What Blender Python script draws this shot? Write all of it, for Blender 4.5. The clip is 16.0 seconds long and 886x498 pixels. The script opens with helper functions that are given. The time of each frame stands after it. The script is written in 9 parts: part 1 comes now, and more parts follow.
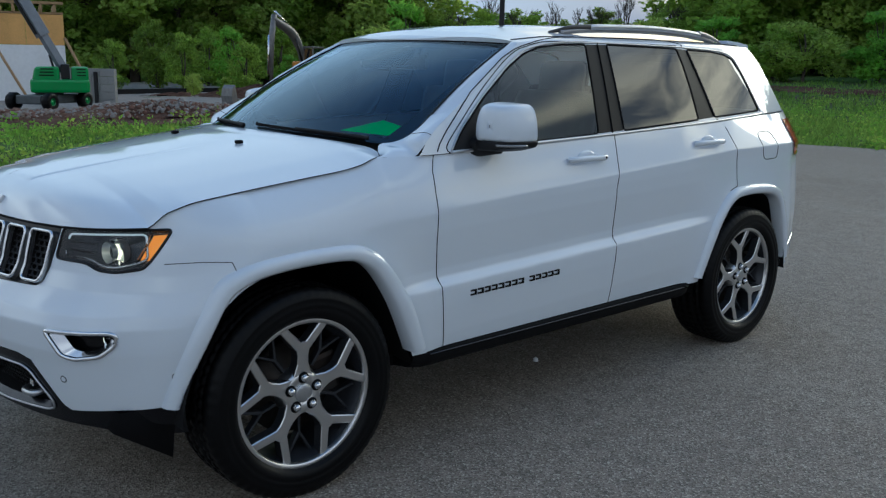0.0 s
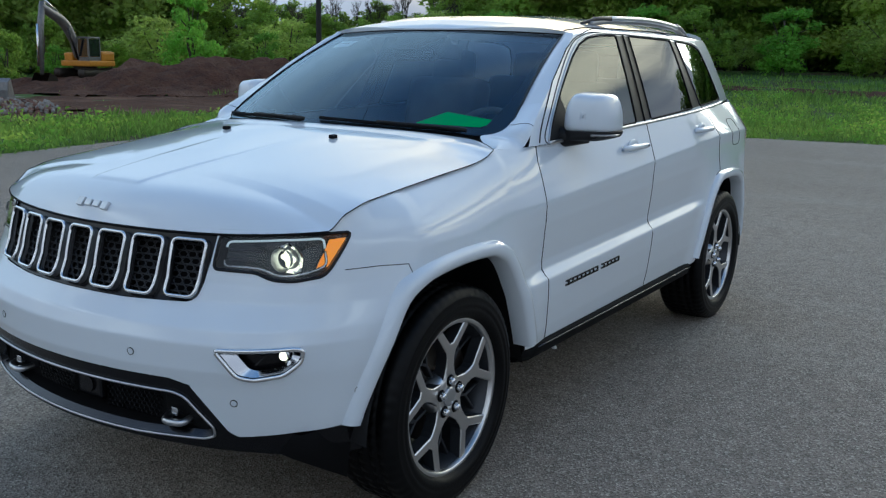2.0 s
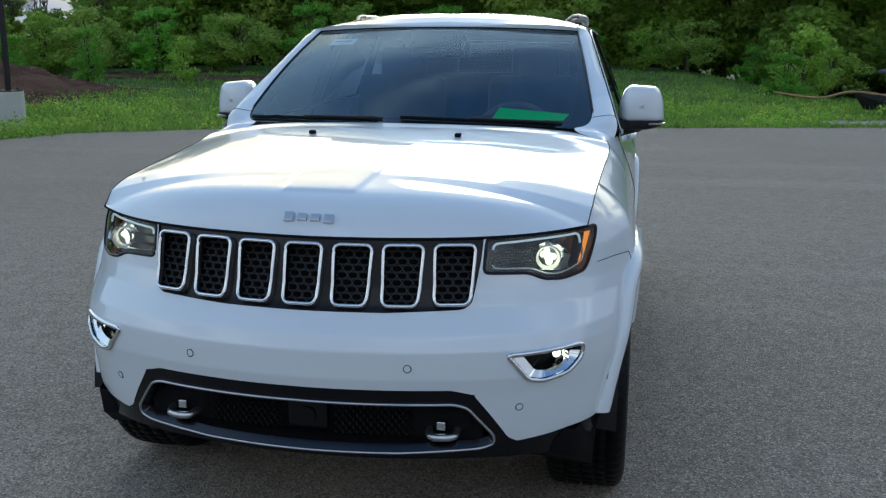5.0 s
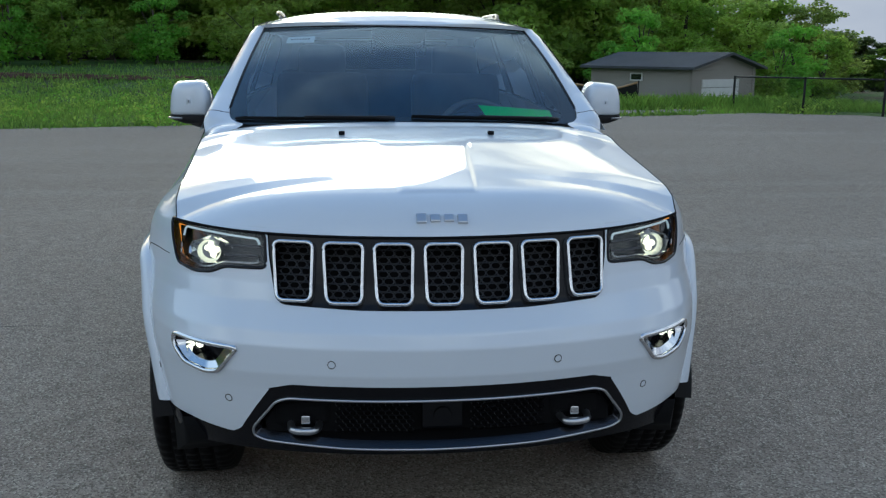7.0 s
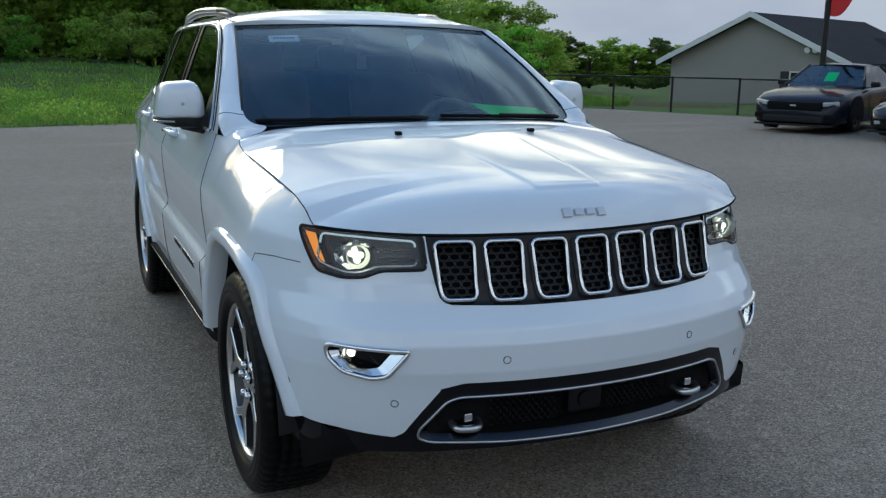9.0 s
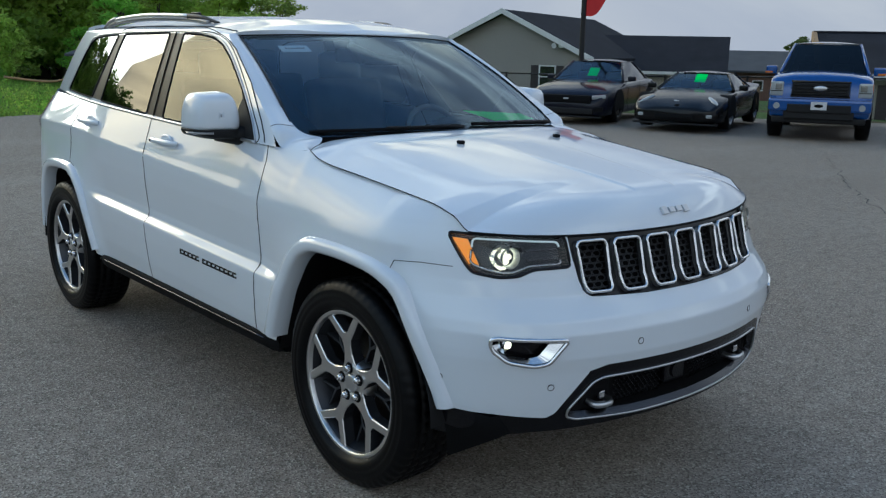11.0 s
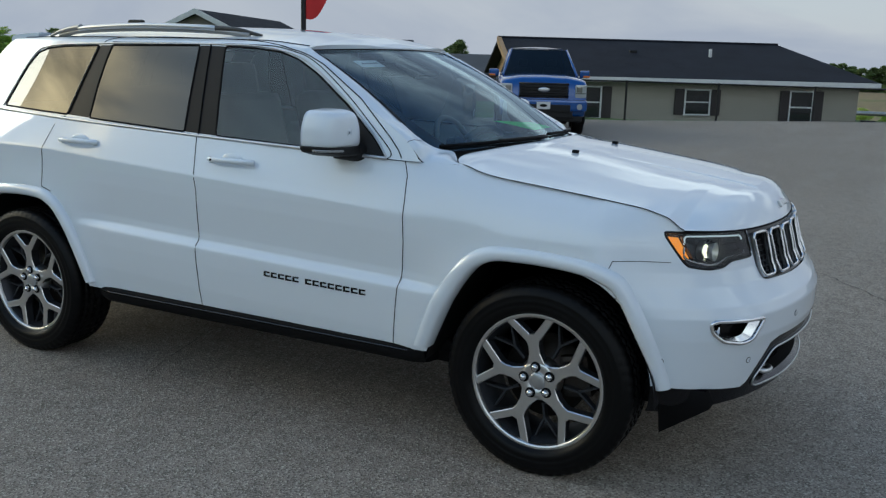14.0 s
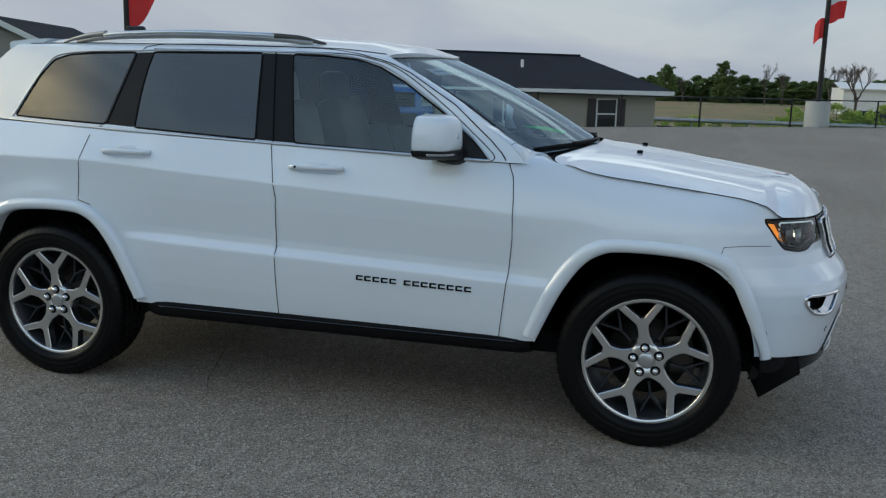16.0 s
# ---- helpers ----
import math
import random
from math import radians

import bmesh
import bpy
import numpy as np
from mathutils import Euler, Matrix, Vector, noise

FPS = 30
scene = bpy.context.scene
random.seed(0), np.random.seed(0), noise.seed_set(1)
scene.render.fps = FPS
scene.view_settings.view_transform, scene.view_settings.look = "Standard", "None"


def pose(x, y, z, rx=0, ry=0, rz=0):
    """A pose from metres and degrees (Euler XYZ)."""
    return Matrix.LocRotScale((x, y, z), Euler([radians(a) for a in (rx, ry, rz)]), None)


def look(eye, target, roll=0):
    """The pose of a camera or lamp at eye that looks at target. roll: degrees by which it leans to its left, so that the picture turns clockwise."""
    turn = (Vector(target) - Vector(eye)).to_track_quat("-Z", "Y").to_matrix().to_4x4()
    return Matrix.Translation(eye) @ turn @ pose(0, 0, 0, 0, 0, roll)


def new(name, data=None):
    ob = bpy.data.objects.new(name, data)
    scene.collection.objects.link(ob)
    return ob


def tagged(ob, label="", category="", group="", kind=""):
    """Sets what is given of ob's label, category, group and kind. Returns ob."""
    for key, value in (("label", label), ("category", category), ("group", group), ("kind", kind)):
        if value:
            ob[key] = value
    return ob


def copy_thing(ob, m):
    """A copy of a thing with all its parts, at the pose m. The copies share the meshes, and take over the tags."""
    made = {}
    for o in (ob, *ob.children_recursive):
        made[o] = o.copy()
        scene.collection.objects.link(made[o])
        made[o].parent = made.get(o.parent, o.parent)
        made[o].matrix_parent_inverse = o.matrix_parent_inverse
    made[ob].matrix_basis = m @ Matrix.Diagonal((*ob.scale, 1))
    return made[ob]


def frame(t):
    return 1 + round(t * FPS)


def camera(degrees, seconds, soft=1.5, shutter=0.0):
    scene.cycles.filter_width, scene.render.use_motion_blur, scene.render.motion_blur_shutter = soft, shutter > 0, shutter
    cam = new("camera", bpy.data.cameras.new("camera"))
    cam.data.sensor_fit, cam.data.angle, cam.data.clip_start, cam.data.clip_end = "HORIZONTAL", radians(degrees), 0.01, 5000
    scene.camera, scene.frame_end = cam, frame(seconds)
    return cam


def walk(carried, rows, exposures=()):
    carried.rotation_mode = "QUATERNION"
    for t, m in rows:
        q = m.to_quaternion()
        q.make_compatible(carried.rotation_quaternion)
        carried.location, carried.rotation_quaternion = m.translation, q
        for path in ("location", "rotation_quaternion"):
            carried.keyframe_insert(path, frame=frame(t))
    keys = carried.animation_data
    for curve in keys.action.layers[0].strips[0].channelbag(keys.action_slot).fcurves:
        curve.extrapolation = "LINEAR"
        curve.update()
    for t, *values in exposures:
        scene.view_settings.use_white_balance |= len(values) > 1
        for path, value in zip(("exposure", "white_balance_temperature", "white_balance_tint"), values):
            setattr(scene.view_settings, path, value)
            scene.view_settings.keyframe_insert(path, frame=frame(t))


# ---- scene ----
cam = camera(51.8, 16.0, 1.3)
PATH = [
    (0, (3.503, -1.686, 1.548), (2.044, -0.38, 1.142), 0.9),
    (0.5, (3.261, -1.948, 1.551), (1.888, -0.552, 1.141), 1.0),
    (1, (3.03, -2.13, 1.539), (1.752, -0.648, 1.127), 1.0),
    (1.5, (2.746, -2.287, 1.538), (1.568, -0.725, 1.123), 1.1),
    (2, (2.49, -2.473, 1.516), (1.408, -0.842, 1.103), 1.1),
    (2.5, (2.226, -2.69, 1.521), (1.264, -0.985, 1.111), 1.1),
    (3, (1.951, -2.821, 1.498), (1.094, -1.061, 1.088), 1.1),
    (3.5, (1.663, -2.942, 1.496), (0.934, -1.125, 1.089), 1.0),
    (3.7, (1.552, -2.998, 1.495), (0.876, -1.161, 1.084), 1.0),
    (5.8, (0.423, -3.313, 1.501), (0.271, -1.361, 1.09), 0.2),
    (6, (0.288, -3.351, 1.508), (0.214, -1.396, 1.095), 0.3),
    (6.5, (0.022, -3.346, 1.493), (0.1, -1.391, 1.078), 0.4),
    (7, (-0.302, -3.296, 1.508), (-0.072, -1.354, 1.09), 0.5),
    (7.5, (-0.642, -3.279, 1.504), (-0.261, -1.361, 1.085), 0.6),
    (8, (-0.959, -3.25, 1.508), (-0.421, -1.37, 1.087), 0.6),
    (8.5, (-1.243, -3.131, 1.496), (-0.567, -1.295, 1.078), 0.6),
    (9, (-1.518, -3.035, 1.507), (-0.711, -1.253, 1.089), 0.7),
    (9.2, (-1.662, -2.996, 1.527), (-0.794, -1.245, 1.103), 0.8),
    (11.3, (-2.84, -2.479, 1.581), (-1.506, -1.051, 1.154), 1.2),
    (11.5, (-2.932, -2.39, 1.582), (-1.562, -0.997, 1.155), 1.2),
    (12, (-3.16, -2.17, 1.578), (-1.719, -0.851, 1.151), 1.3),
    (12.5, (-3.382, -1.956, 1.595), (-1.864, -0.726, 1.17), 1.3),
    (13, (-3.657, -1.727, 1.602), (-2.063, -0.596, 1.178), 1.4),
    (13.5, (-3.864, -1.508, 1.596), (-2.199, -0.484, 1.174), 1.5),
    (14, (-4.048, -1.235, 1.604), (-2.316, -0.323, 1.193), 1.5),
    (14.5, (-4.282, -0.969, 1.588), (-2.499, -0.158, 1.185), 1.5),
    (15, (-4.521, -0.713, 1.604), (-2.691, -0.011, 1.208), 1.5),
    (15.5, (-4.63, -0.402, 1.574), (-2.761, 0.197, 1.189), 1.7),
    (16, (-4.723, -0.084, 1.562), (-2.822, 0.408, 1.183), 1.6),
]
walk(cam, [(t, look(eye, target, roll)) for t, eye, target, roll in PATH], [(0, 0.84, 5160, -2), (1, 0.98, 5150, -2), (9, 0.95, 5240, -2), (13, 0.93, 5330, -3), (16, 0.90, 5480, -3)])

# ---- world, sun ----
world = bpy.data.worlds.new("sky")
scene.world = world
world.use_nodes = True
wn, wl = world.node_tree.nodes, world.node_tree.links
sky = wn.new("ShaderNodeTexSky")
sky.sky_type, sky.sun_disc = "NISHITA", False
sky.sun_elevation, sky.sun_rotation = radians(18), radians(-4)
sky.air_density, sky.dust_density, sky.ozone_density = 1.0, 1.2, 2.0
# evening cloud over the whole sky: lilac-grey sheets with paler cream edges
wtc = wn.new("ShaderNodeTexCoord")
wmap = wn.new("ShaderNodeMapping")
wmap.inputs["Scale"].default_value = (1.0, 1.0, 3.4)
wl.new(wtc.outputs["Generated"], wmap.inputs["Vector"])


def cloud_noise(scale, detail, lo, hi, offset):
    o = wn.new("ShaderNodeVectorMath")
    o.inputs[1].default_value = (offset, offset * 0.7, 0)
    wl.new(wmap.outputs["Vector"], o.inputs[0])
    t = wn.new("ShaderNodeTexNoise")
    t.inputs["Scale"].default_value, t.inputs["Detail"].default_value, t.inputs["Roughness"].default_value = scale, detail, 0.52
    t.inputs["Distortion"].default_value = 0.6
    wl.new(o.outputs[0], t.inputs["Vector"])
    r = wn.new("ShaderNodeMapRange")
    r.inputs["From Min"].default_value, r.inputs["From Max"].default_value = lo, hi
    wl.new(t.outputs["Fac"], r.inputs["Value"])
    return r.outputs["Result"]


def cloud_mix(fac, a, b):
    x = wn.new("ShaderNodeMix")
    x.data_type = "RGBA"
    wl.new(fac, x.inputs["Factor"])
    for key, v in (("A", a), ("B", b)):
        if isinstance(v, tuple):
            x.inputs[key].default_value = (*v, 1)
        else:
            wl.new(v, x.inputs[key])
    return x.outputs["Result"]


low = wn.new("ShaderNodeMapRange")
low.inputs["From Min"].default_value, low.inputs["From Max"].default_value = 0.10, 0.32
cream = cloud_mix(low.outputs["Result"], (2.45, 2.2, 2.14), (6.4, 5.9, 5.3))
cloud = cloud_mix(cloud_noise(2.3, 9, 0.44, 0.64, 0.0), (1.85, 1.74, 1.88), cream)
# thin cloud glows gold round the low sun
toward = wn.new("ShaderNodeVectorMath")
toward.operation = "DOT_PRODUCT"
toward.inputs[1].default_value = (-0.46, 0.83, 0.31)
wl.new(wtc.outputs["Generated"], toward.inputs[0])
glow_r = wn.new("ShaderNodeMapRange")
glow_r.interpolation_type = "SMOOTHSTEP"
glow_r.inputs["From Min"].default_value, glow_r.inputs["From Max"].default_value = 0.952, 0.992
wl.new(toward.outputs["Value"], glow_r.inputs["Value"])
gold = cloud_mix(cloud_noise(2.3, 9, 0.40, 0.62, 0.0), (7.4, 5.4, 3.2), (20.0, 14.0, 7.2))
# the lit cloud bank reaches round the side that the sun is on
bank_xyz = wn.new("ShaderNodeSeparateXYZ")
wl.new(wtc.outputs["Generated"], bank_xyz.inputs[0])
bank_y, bank_z, bank = wn.new("ShaderNodeMapRange"), wn.new("ShaderNodeMapRange"), wn.new("ShaderNodeMath")
for node, key, lo, hi in ((bank_y, "Y", 0.50, 0.80), (bank_z, "Z", 0.15, 0.27)):
    node.interpolation_type = "SMOOTHSTEP"
    node.inputs["From Min"].default_value, node.inputs["From Max"].default_value = lo, hi
    wl.new(bank_xyz.outputs[key], node.inputs["Value"])
bank.operation = "MULTIPLY"
wl.new(bank_y.outputs["Result"], bank.inputs[0])
bank_top, bank_band = wn.new("ShaderNodeMapRange"), wn.new("ShaderNodeMath")
bank_top.interpolation_type = "SMOOTHSTEP"
bank_top.inputs["From Min"].default_value, bank_top.inputs["From Max"].default_value = 0.37, 0.50
bank_top.inputs["To Min"].default_value, bank_top.inputs["To Max"].default_value = 1.0, 0.2
wl.new(bank_xyz.outputs["Z"], bank_top.inputs["Value"])
bank_band.operation = "MULTIPLY"
wl.new(bank_z.outputs["Result"], bank_band.inputs[0])
wl.new(bank_top.outputs["Result"], bank_band.inputs[1])
wl.new(bank_band.outputs[0], bank.inputs[1])
cloud = cloud_mix(bank.outputs[0], cloud, cloud_mix(cloud_noise(3.4, 9, 0.45, 0.64, 2.0), (1.75, 1.7, 1.72), (10.5, 8.4, 5.6)))
cloud = cloud_mix(glow_r.outputs["Result"], cloud, gold)
# a clearer reach of blue-grey sky beside the glow
away = wn.new("ShaderNodeVectorMath")
away.operation = "DOT_PRODUCT"
away.inputs[1].default_value = (-0.83, 0.28, 0.48)
wl.new(wtc.outputs["Generated"], away.inputs[0])
clear_r = wn.new("ShaderNodeMapRange")
clear_r.interpolation_type = "SMOOTHSTEP"
clear_r.inputs["From Min"].default_value, clear_r.inputs["From Max"].default_value = 0.72, 0.93
clear_r.inputs["To Max"].default_value = 0.85
wl.new(away.outputs["Value"], clear_r.inputs["Value"])
cloud = cloud_mix(clear_r.outputs["Result"], cloud, (3.2, 3.5, 3.85))
cover = wn.new("ShaderNodeMath")
cover.operation, cover.use_clamp = "MULTIPLY_ADD", True
cover.inputs[1].default_value = 0.45
wl.new(cloud_noise(1.3, 6, 0.35, 0.65, 4.0), cover.inputs[0])
# the cloud thins out overhead
high = wn.new("ShaderNodeSeparateXYZ")
wl.new(wtc.outputs["Generated"], high.inputs[0])
thin = wn.new("ShaderNodeMapRange")
thin.inputs["From Min"].default_value, thin.inputs["From Max"].default_value = 0.42, 0.88
thin.inputs["To Min"].default_value, thin.inputs["To Max"].default_value = 0.93, -0.12
wl.new(high.outputs["Z"], thin.inputs["Value"])
wl.new(high.outputs["Z"], low.inputs["Value"])
wl.new(thin.outputs["Result"], cover.inputs[2])
wl.new(cloud_mix(cover.outputs[0], sky.outputs["Color"], cloud), wn["Background"].inputs["Color"])
wn["Background"].inputs["Strength"].default_value = 0.13
sun = new("sun", bpy.data.lights.new("sun", "SUN"))
sun.data.energy, sun.data.angle, sun.data.color = 0.50, radians(26), (1.0, 0.84, 0.64)
sun.matrix_world = look((-1.3, 19.0, 6.2), (0, 0, 0))
scene.view_settings.exposure = 0.0

# ---- materials ----
def mat(name, color, rough=0.5, metal=0.0, vary=0.12, scale=6.0, fine=90.0, bump=0.0, coat=0.0, other=None, spec=0.5, island=0.0):
    """A surface with grain at two scales: base colour, a second tone, roughness and fine relief."""
    m = bpy.data.materials.new(name)
    m.use_nodes = True
    n, l = m.node_tree.nodes, m.node_tree.links
    p = n["Principled BSDF"]
    p.inputs["Roughness"].default_value, p.inputs["Metallic"].default_value = rough, metal
    p.inputs["Coat Weight"].default_value, p.inputs["Coat Roughness"].default_value = coat, 0.03
    p.inputs["Specular IOR Level"].default_value = spec
    tc = n.new("ShaderNodeTexCoord")
    a, b = n.new("ShaderNodeTexNoise"), n.new("ShaderNodeTexNoise")
    for q, s in ((a, scale), (b, fine)):
        q.inputs["Scale"].default_value, q.inputs["Detail"].default_value = s, 5.0
        l.new(tc.outputs["Object"], q.inputs["Vector"])
    mix = n.new("ShaderNodeMix")
    mix.data_type = "RGBA"
    c2 = other or tuple(c * (1 - vary * 2) for c in color)
    mix.inputs["A"].default_value, mix.inputs["B"].default_value = (*color, 1), (*c2, 1)
    add = n.new("ShaderNodeMath")
    add.operation, add.use_clamp = "MULTIPLY_ADD", True
    add.inputs[1].default_value = 0.6
    half = n.new("ShaderNodeMath")
    half.operation = "MULTIPLY"
    half.inputs[1].default_value = 0.4
    l.new(b.outputs["Fac"], half.inputs[0])
    l.new(a.outputs["Fac"], add.inputs[0])
    l.new(half.outputs[0], add.inputs[2])
    ramp = n.new("ShaderNodeMapRange")
    ramp.inputs["From Min"].default_value, ramp.inputs["From Max"].default_value = 0.36, 0.64
    l.new(add.outputs[0], ramp.inputs["Value"])
    l.new(ramp.outputs["Result"], mix.inputs["Factor"])
    last = mix.outputs["Result"]
    if island:
        g = n.new("ShaderNodeNewGeometry")
        oi = n.new("ShaderNodeObjectInfo")
        s = n.new("ShaderNodeMath")
        s.operation = "ADD"
        l.new(g.outputs["Random Per Island"], s.inputs[0])
        l.new(oi.outputs["Random"], s.inputs[1])
        mr = n.new("ShaderNodeMapRange")
        mr.inputs["From Max"].default_value = 2.0
        mr.inputs["To Min"].default_value, mr.inputs["To Max"].default_value = 1 - island, 1 + island
        l.new(s.outputs[0], mr.inputs["Value"])
        hs = n.new("ShaderNodeHueSaturation")
        l.new(mr.outputs["Result"], hs.inputs["Value"])
        l.new(last, hs.inputs["Color"])
        last = hs.outputs["Color"]
    l.new(last, p.inputs["Base Color"])
    if bump:
        bp = n.new("ShaderNodeBump")
        bp.inputs["Strength"].default_value, bp.inputs["Distance"].default_value = 1.0, bump
        l.new(b.outputs["Fac"], bp.inputs["Height"])
        l.new(bp.outputs["Normal"], p.inputs["Normal"])
    return m


def glass(name, tint, gloss=1.45, rough=0.0, sheen=(1, 1, 1)):
    """A thin tinted pane: see-through colour under a clear reflection."""
    m = bpy.data.materials.new(name)
    m.use_nodes = True
    n, l = m.node_tree.nodes, m.node_tree.links
    n.remove(n["Principled BSDF"])
    t, g, f, x = (n.new("ShaderNode" + k) for k in ("BsdfTransparent", "BsdfGlossy", "Fresnel", "MixShader"))
    t.inputs["Color"].default_value = (*tint, 1)
    g.inputs["Roughness"].default_value, g.inputs["Color"].default_value = rough, (*sheen, 1)
    f.inputs["IOR"].default_value = gloss
    l.new(f.outputs[0], x.inputs["Fac"])
    l.new(t.outputs[0], x.inputs[1])
    l.new(g.outputs[0], x.inputs[2])
    l.new(x.outputs[0], n["Material Output"].inputs["Surface"])
    return m


def leaf_mat(name, color, other, island, passing=1.7):
    """Leaf: a matt surface that lets part of the light through."""
    m = mat(name, color, 0.6, scale=0.4, fine=3.0, island=island, other=other, spec=0.2)
    n, l = m.node_tree.nodes, m.node_tree.links
    p = n["Principled BSDF"]
    t, x = n.new("ShaderNodeBsdfTranslucent"), n.new("ShaderNodeMixShader")
    x.inputs["Fac"].default_value = 0.50
    through_light = n.new("ShaderNodeHueSaturation")
    through_light.inputs["Hue"].default_value, through_light.inputs["Value"].default_value = 0.485, passing
    l.new(p.inputs["Base Color"].links[0].from_socket, through_light.inputs["Color"])
    l.new(through_light.outputs["Color"], t.inputs["Color"])
    l.new(p.outputs[0], x.inputs[1])
    l.new(t.outputs[0], x.inputs[2])
    l.new(x.outputs[0], n["Material Output"].inputs["Surface"])
    return m


def glow(name, color, strength):
    m = bpy.data.materials.new(name)
    m.use_nodes = True
    p = m.node_tree.nodes["Principled BSDF"]
    p.inputs["Base Color"].default_value = (*color, 1)
    p.inputs["Emission Color"].default_value, p.inputs["Emission Strength"].default_value = (*color, 1), strength
    return m


PAINT = mat("white_paint", (0.735, 0.785, 0.845), 0.34, vary=0.012, scale=2.0, fine=400, coat=1.0, spec=0.25)
PAINT.node_tree.nodes["Principled BSDF"].inputs["Coat IOR"].default_value = 1.72
SEAM = mat("seam_rubber", (0.006, 0.006, 0.007), 0.8, spec=0.15)
BLACK = mat("black_plastic", (0.011, 0.011, 0.012), 0.55, vary=0.2, fine=300, bump=0.0004, spec=0.3)
GLOSSBLACK = mat("gloss_black", (0.006, 0.006, 0.008), 0.22, coat=0.10, fine=200, spec=0.25)
FRITBLACK = mat("printed_glass_border", (0.006, 0.006, 0.007), 0.45, spec=0.12)
HONEY = mat("honeycomb_plastic", (0.030, 0.030, 0.033), 0.35, spec=0.5)
PILLAR = mat("pillar_film", (0.008, 0.009, 0.012), 0.36, fine=200, spec=0.16)
CHROME = mat("bright_chrome", (0.82, 0.83, 0.85), 0.12, 1.0, vary=0.03, fine=150)
SATIN = mat("satin_silver", (0.62, 0.63, 0.65), 0.34, 1.0, vary=0.04, fine=220)
DARKCHROME = mat("smoked_chrome", (0.066, 0.068, 0.076), 0.22, 1.0, vary=0.05, fine=150)
RUBBER = mat("tyre_rubber", (0.0045, 0.0045, 0.005), 0.40, spec=0.15, vary=0.2, scale=9, fine=120, bump=0.0006)
GREYRIM = mat("rim_pocket_grey", (0.055, 0.058, 0.066), 0.38, 0.6, vary=0.1)
MACHINED = mat("machined_alloy", (0.74, 0.73, 0.72), 0.30, 1.0, vary=0.05, fine=260)
IRON = mat("brake_iron", (0.055, 0.053, 0.05), 0.5, 0.8, vary=0.3, fine=60, other=(0.05, 0.038, 0.03))
WINDSCREEN = glass("windscreen_glass", (0.90, 0.98, 0.98), 1.72, sheen=(0.70, 0.86, 1.0))
SIDEGLASS = glass("side_glass", (0.80, 0.92, 0.90), 1.72, sheen=(0.92, 0.96, 1.0))
PRIVACY = glass("privacy_glass", (0.035, 0.044, 0.052), 1.85, sheen=(0.92, 0.95, 1.0))
CLEAR = glass("clear_lens", (0.86, 0.88, 0.9), 1.45)
AMBER = mat("amber_lens", (0.75, 0.20, 0.02), 0.2, coat=1.0, fine=60, bump=0.001)
LENSGREY = mat("clear_indicator_lens", (0.32, 0.32, 0.32), 0.18, 0.3, vary=0.2, fine=200, coat=1.0)
REDLENS = mat("red_lens", (0.75, 0.03, 0.03), 0.15, coat=1.0)
CABIN = mat("dark_cabin_trim", (0.028, 0.030, 0.033), 0.7, vary=0.2, fine=200, bump=0.0004)
LEATHER = mat("dark_seat_leather", (0.13, 0.125, 0.115), 0.5, vary=0.2, fine=160, bump=0.0005)
HEADLINER = mat("pale_headliner", (0.20, 0.195, 0.19), 0.9, fine=300)
GREENCARD = mat("fluorescent_green_card", (0.05, 0.97, 0.09), 0.6, vary=0.03)
WHITECARD = mat("white_card", (0.85, 0.86, 0.85), 0.6, vary=0.03)
LAMPON = glow("lit_lamp", (1.0, 0.88, 0.56), 1.0)
FOGON = glow("lit_fog_lamp", (1.0, 0.90, 0.62), 1.5)
MARKER = glow("lit_amber_marker", (0.90, 0.27, 0.015), 0.42)
LEDON = glow("lit_daytime_strip", (0.90, 0.94, 0.92), 0.17)

# ---- mesh helpers ----
def mesh_of(name, verts, faces, material, smooth=True):
    me = bpy.data.meshes.new(name)
    me.from_pydata([tuple(map(float, v)) for v in verts], [], faces)
    me.materials.append(material)
    if smooth:
        me.polygons.foreach_set("use_smooth", [True] * len(me.polygons))
    me.update()
    return me


def shape(name, verts, faces, material, parent=None, label="", smooth=True):
    ob = new(name, mesh_of(name, verts, faces, material, smooth))
    ob.parent = parent
    if label:
        ob["label"] = label
    return ob


def part(name, bm, material, parent=None, label="", smooth=False):
    """Links a bmesh as one mesh object under a thing or a part."""
    me = bpy.data.meshes.new(name)
    bmesh.ops.recalc_face_normals(bm, faces=bm.faces)
    bm.to_mesh(me)
    bm.free()
    me.materials.append(material)
    if smooth:
        me.polygons.foreach_set("use_smooth", [True] * len(me.polygons))
    ob = new(name, me)
    ob.parent = parent
    if label:
        ob["label"] = label
    return ob


def thing(name, label, category, at=(0, 0, 0), turn=0, group="", kind=""):
    ob = new(name)
    ob.empty_display_size = 0.2
    ob.matrix_world = pose(*at, 0, 0, turn)
    return tagged(ob, label, category, group, kind)


def add_box(bm, lo, hi, bevel=0.0, turn=None):
    """An axis-aligned box between two corners, its edges bevelled; turn: a matrix laid on it."""
    g = bmesh.ops.create_cube(bm, size=1.0)["verts"]
    c, d = (Vector(lo) + Vector(hi)) / 2, Vector(hi) - Vector(lo)
    for v in g:
        v.co = Vector((v.co.x * d.x, v.co.y * d.y, v.co.z * d.z)) + c
    if bevel:
        es = list({e for v in g for e in v.link_edges})
        r = bmesh.ops.bevel(bm, geom=es, offset=bevel, segments=2, affect="EDGES", profile=0.6)
        g = list({v for f in r["faces"] for v in f.verts} | {v for v in g if v.is_valid})
    if turn is not None:
        bmesh.ops.transform(bm, matrix=turn, verts=g)
    return g


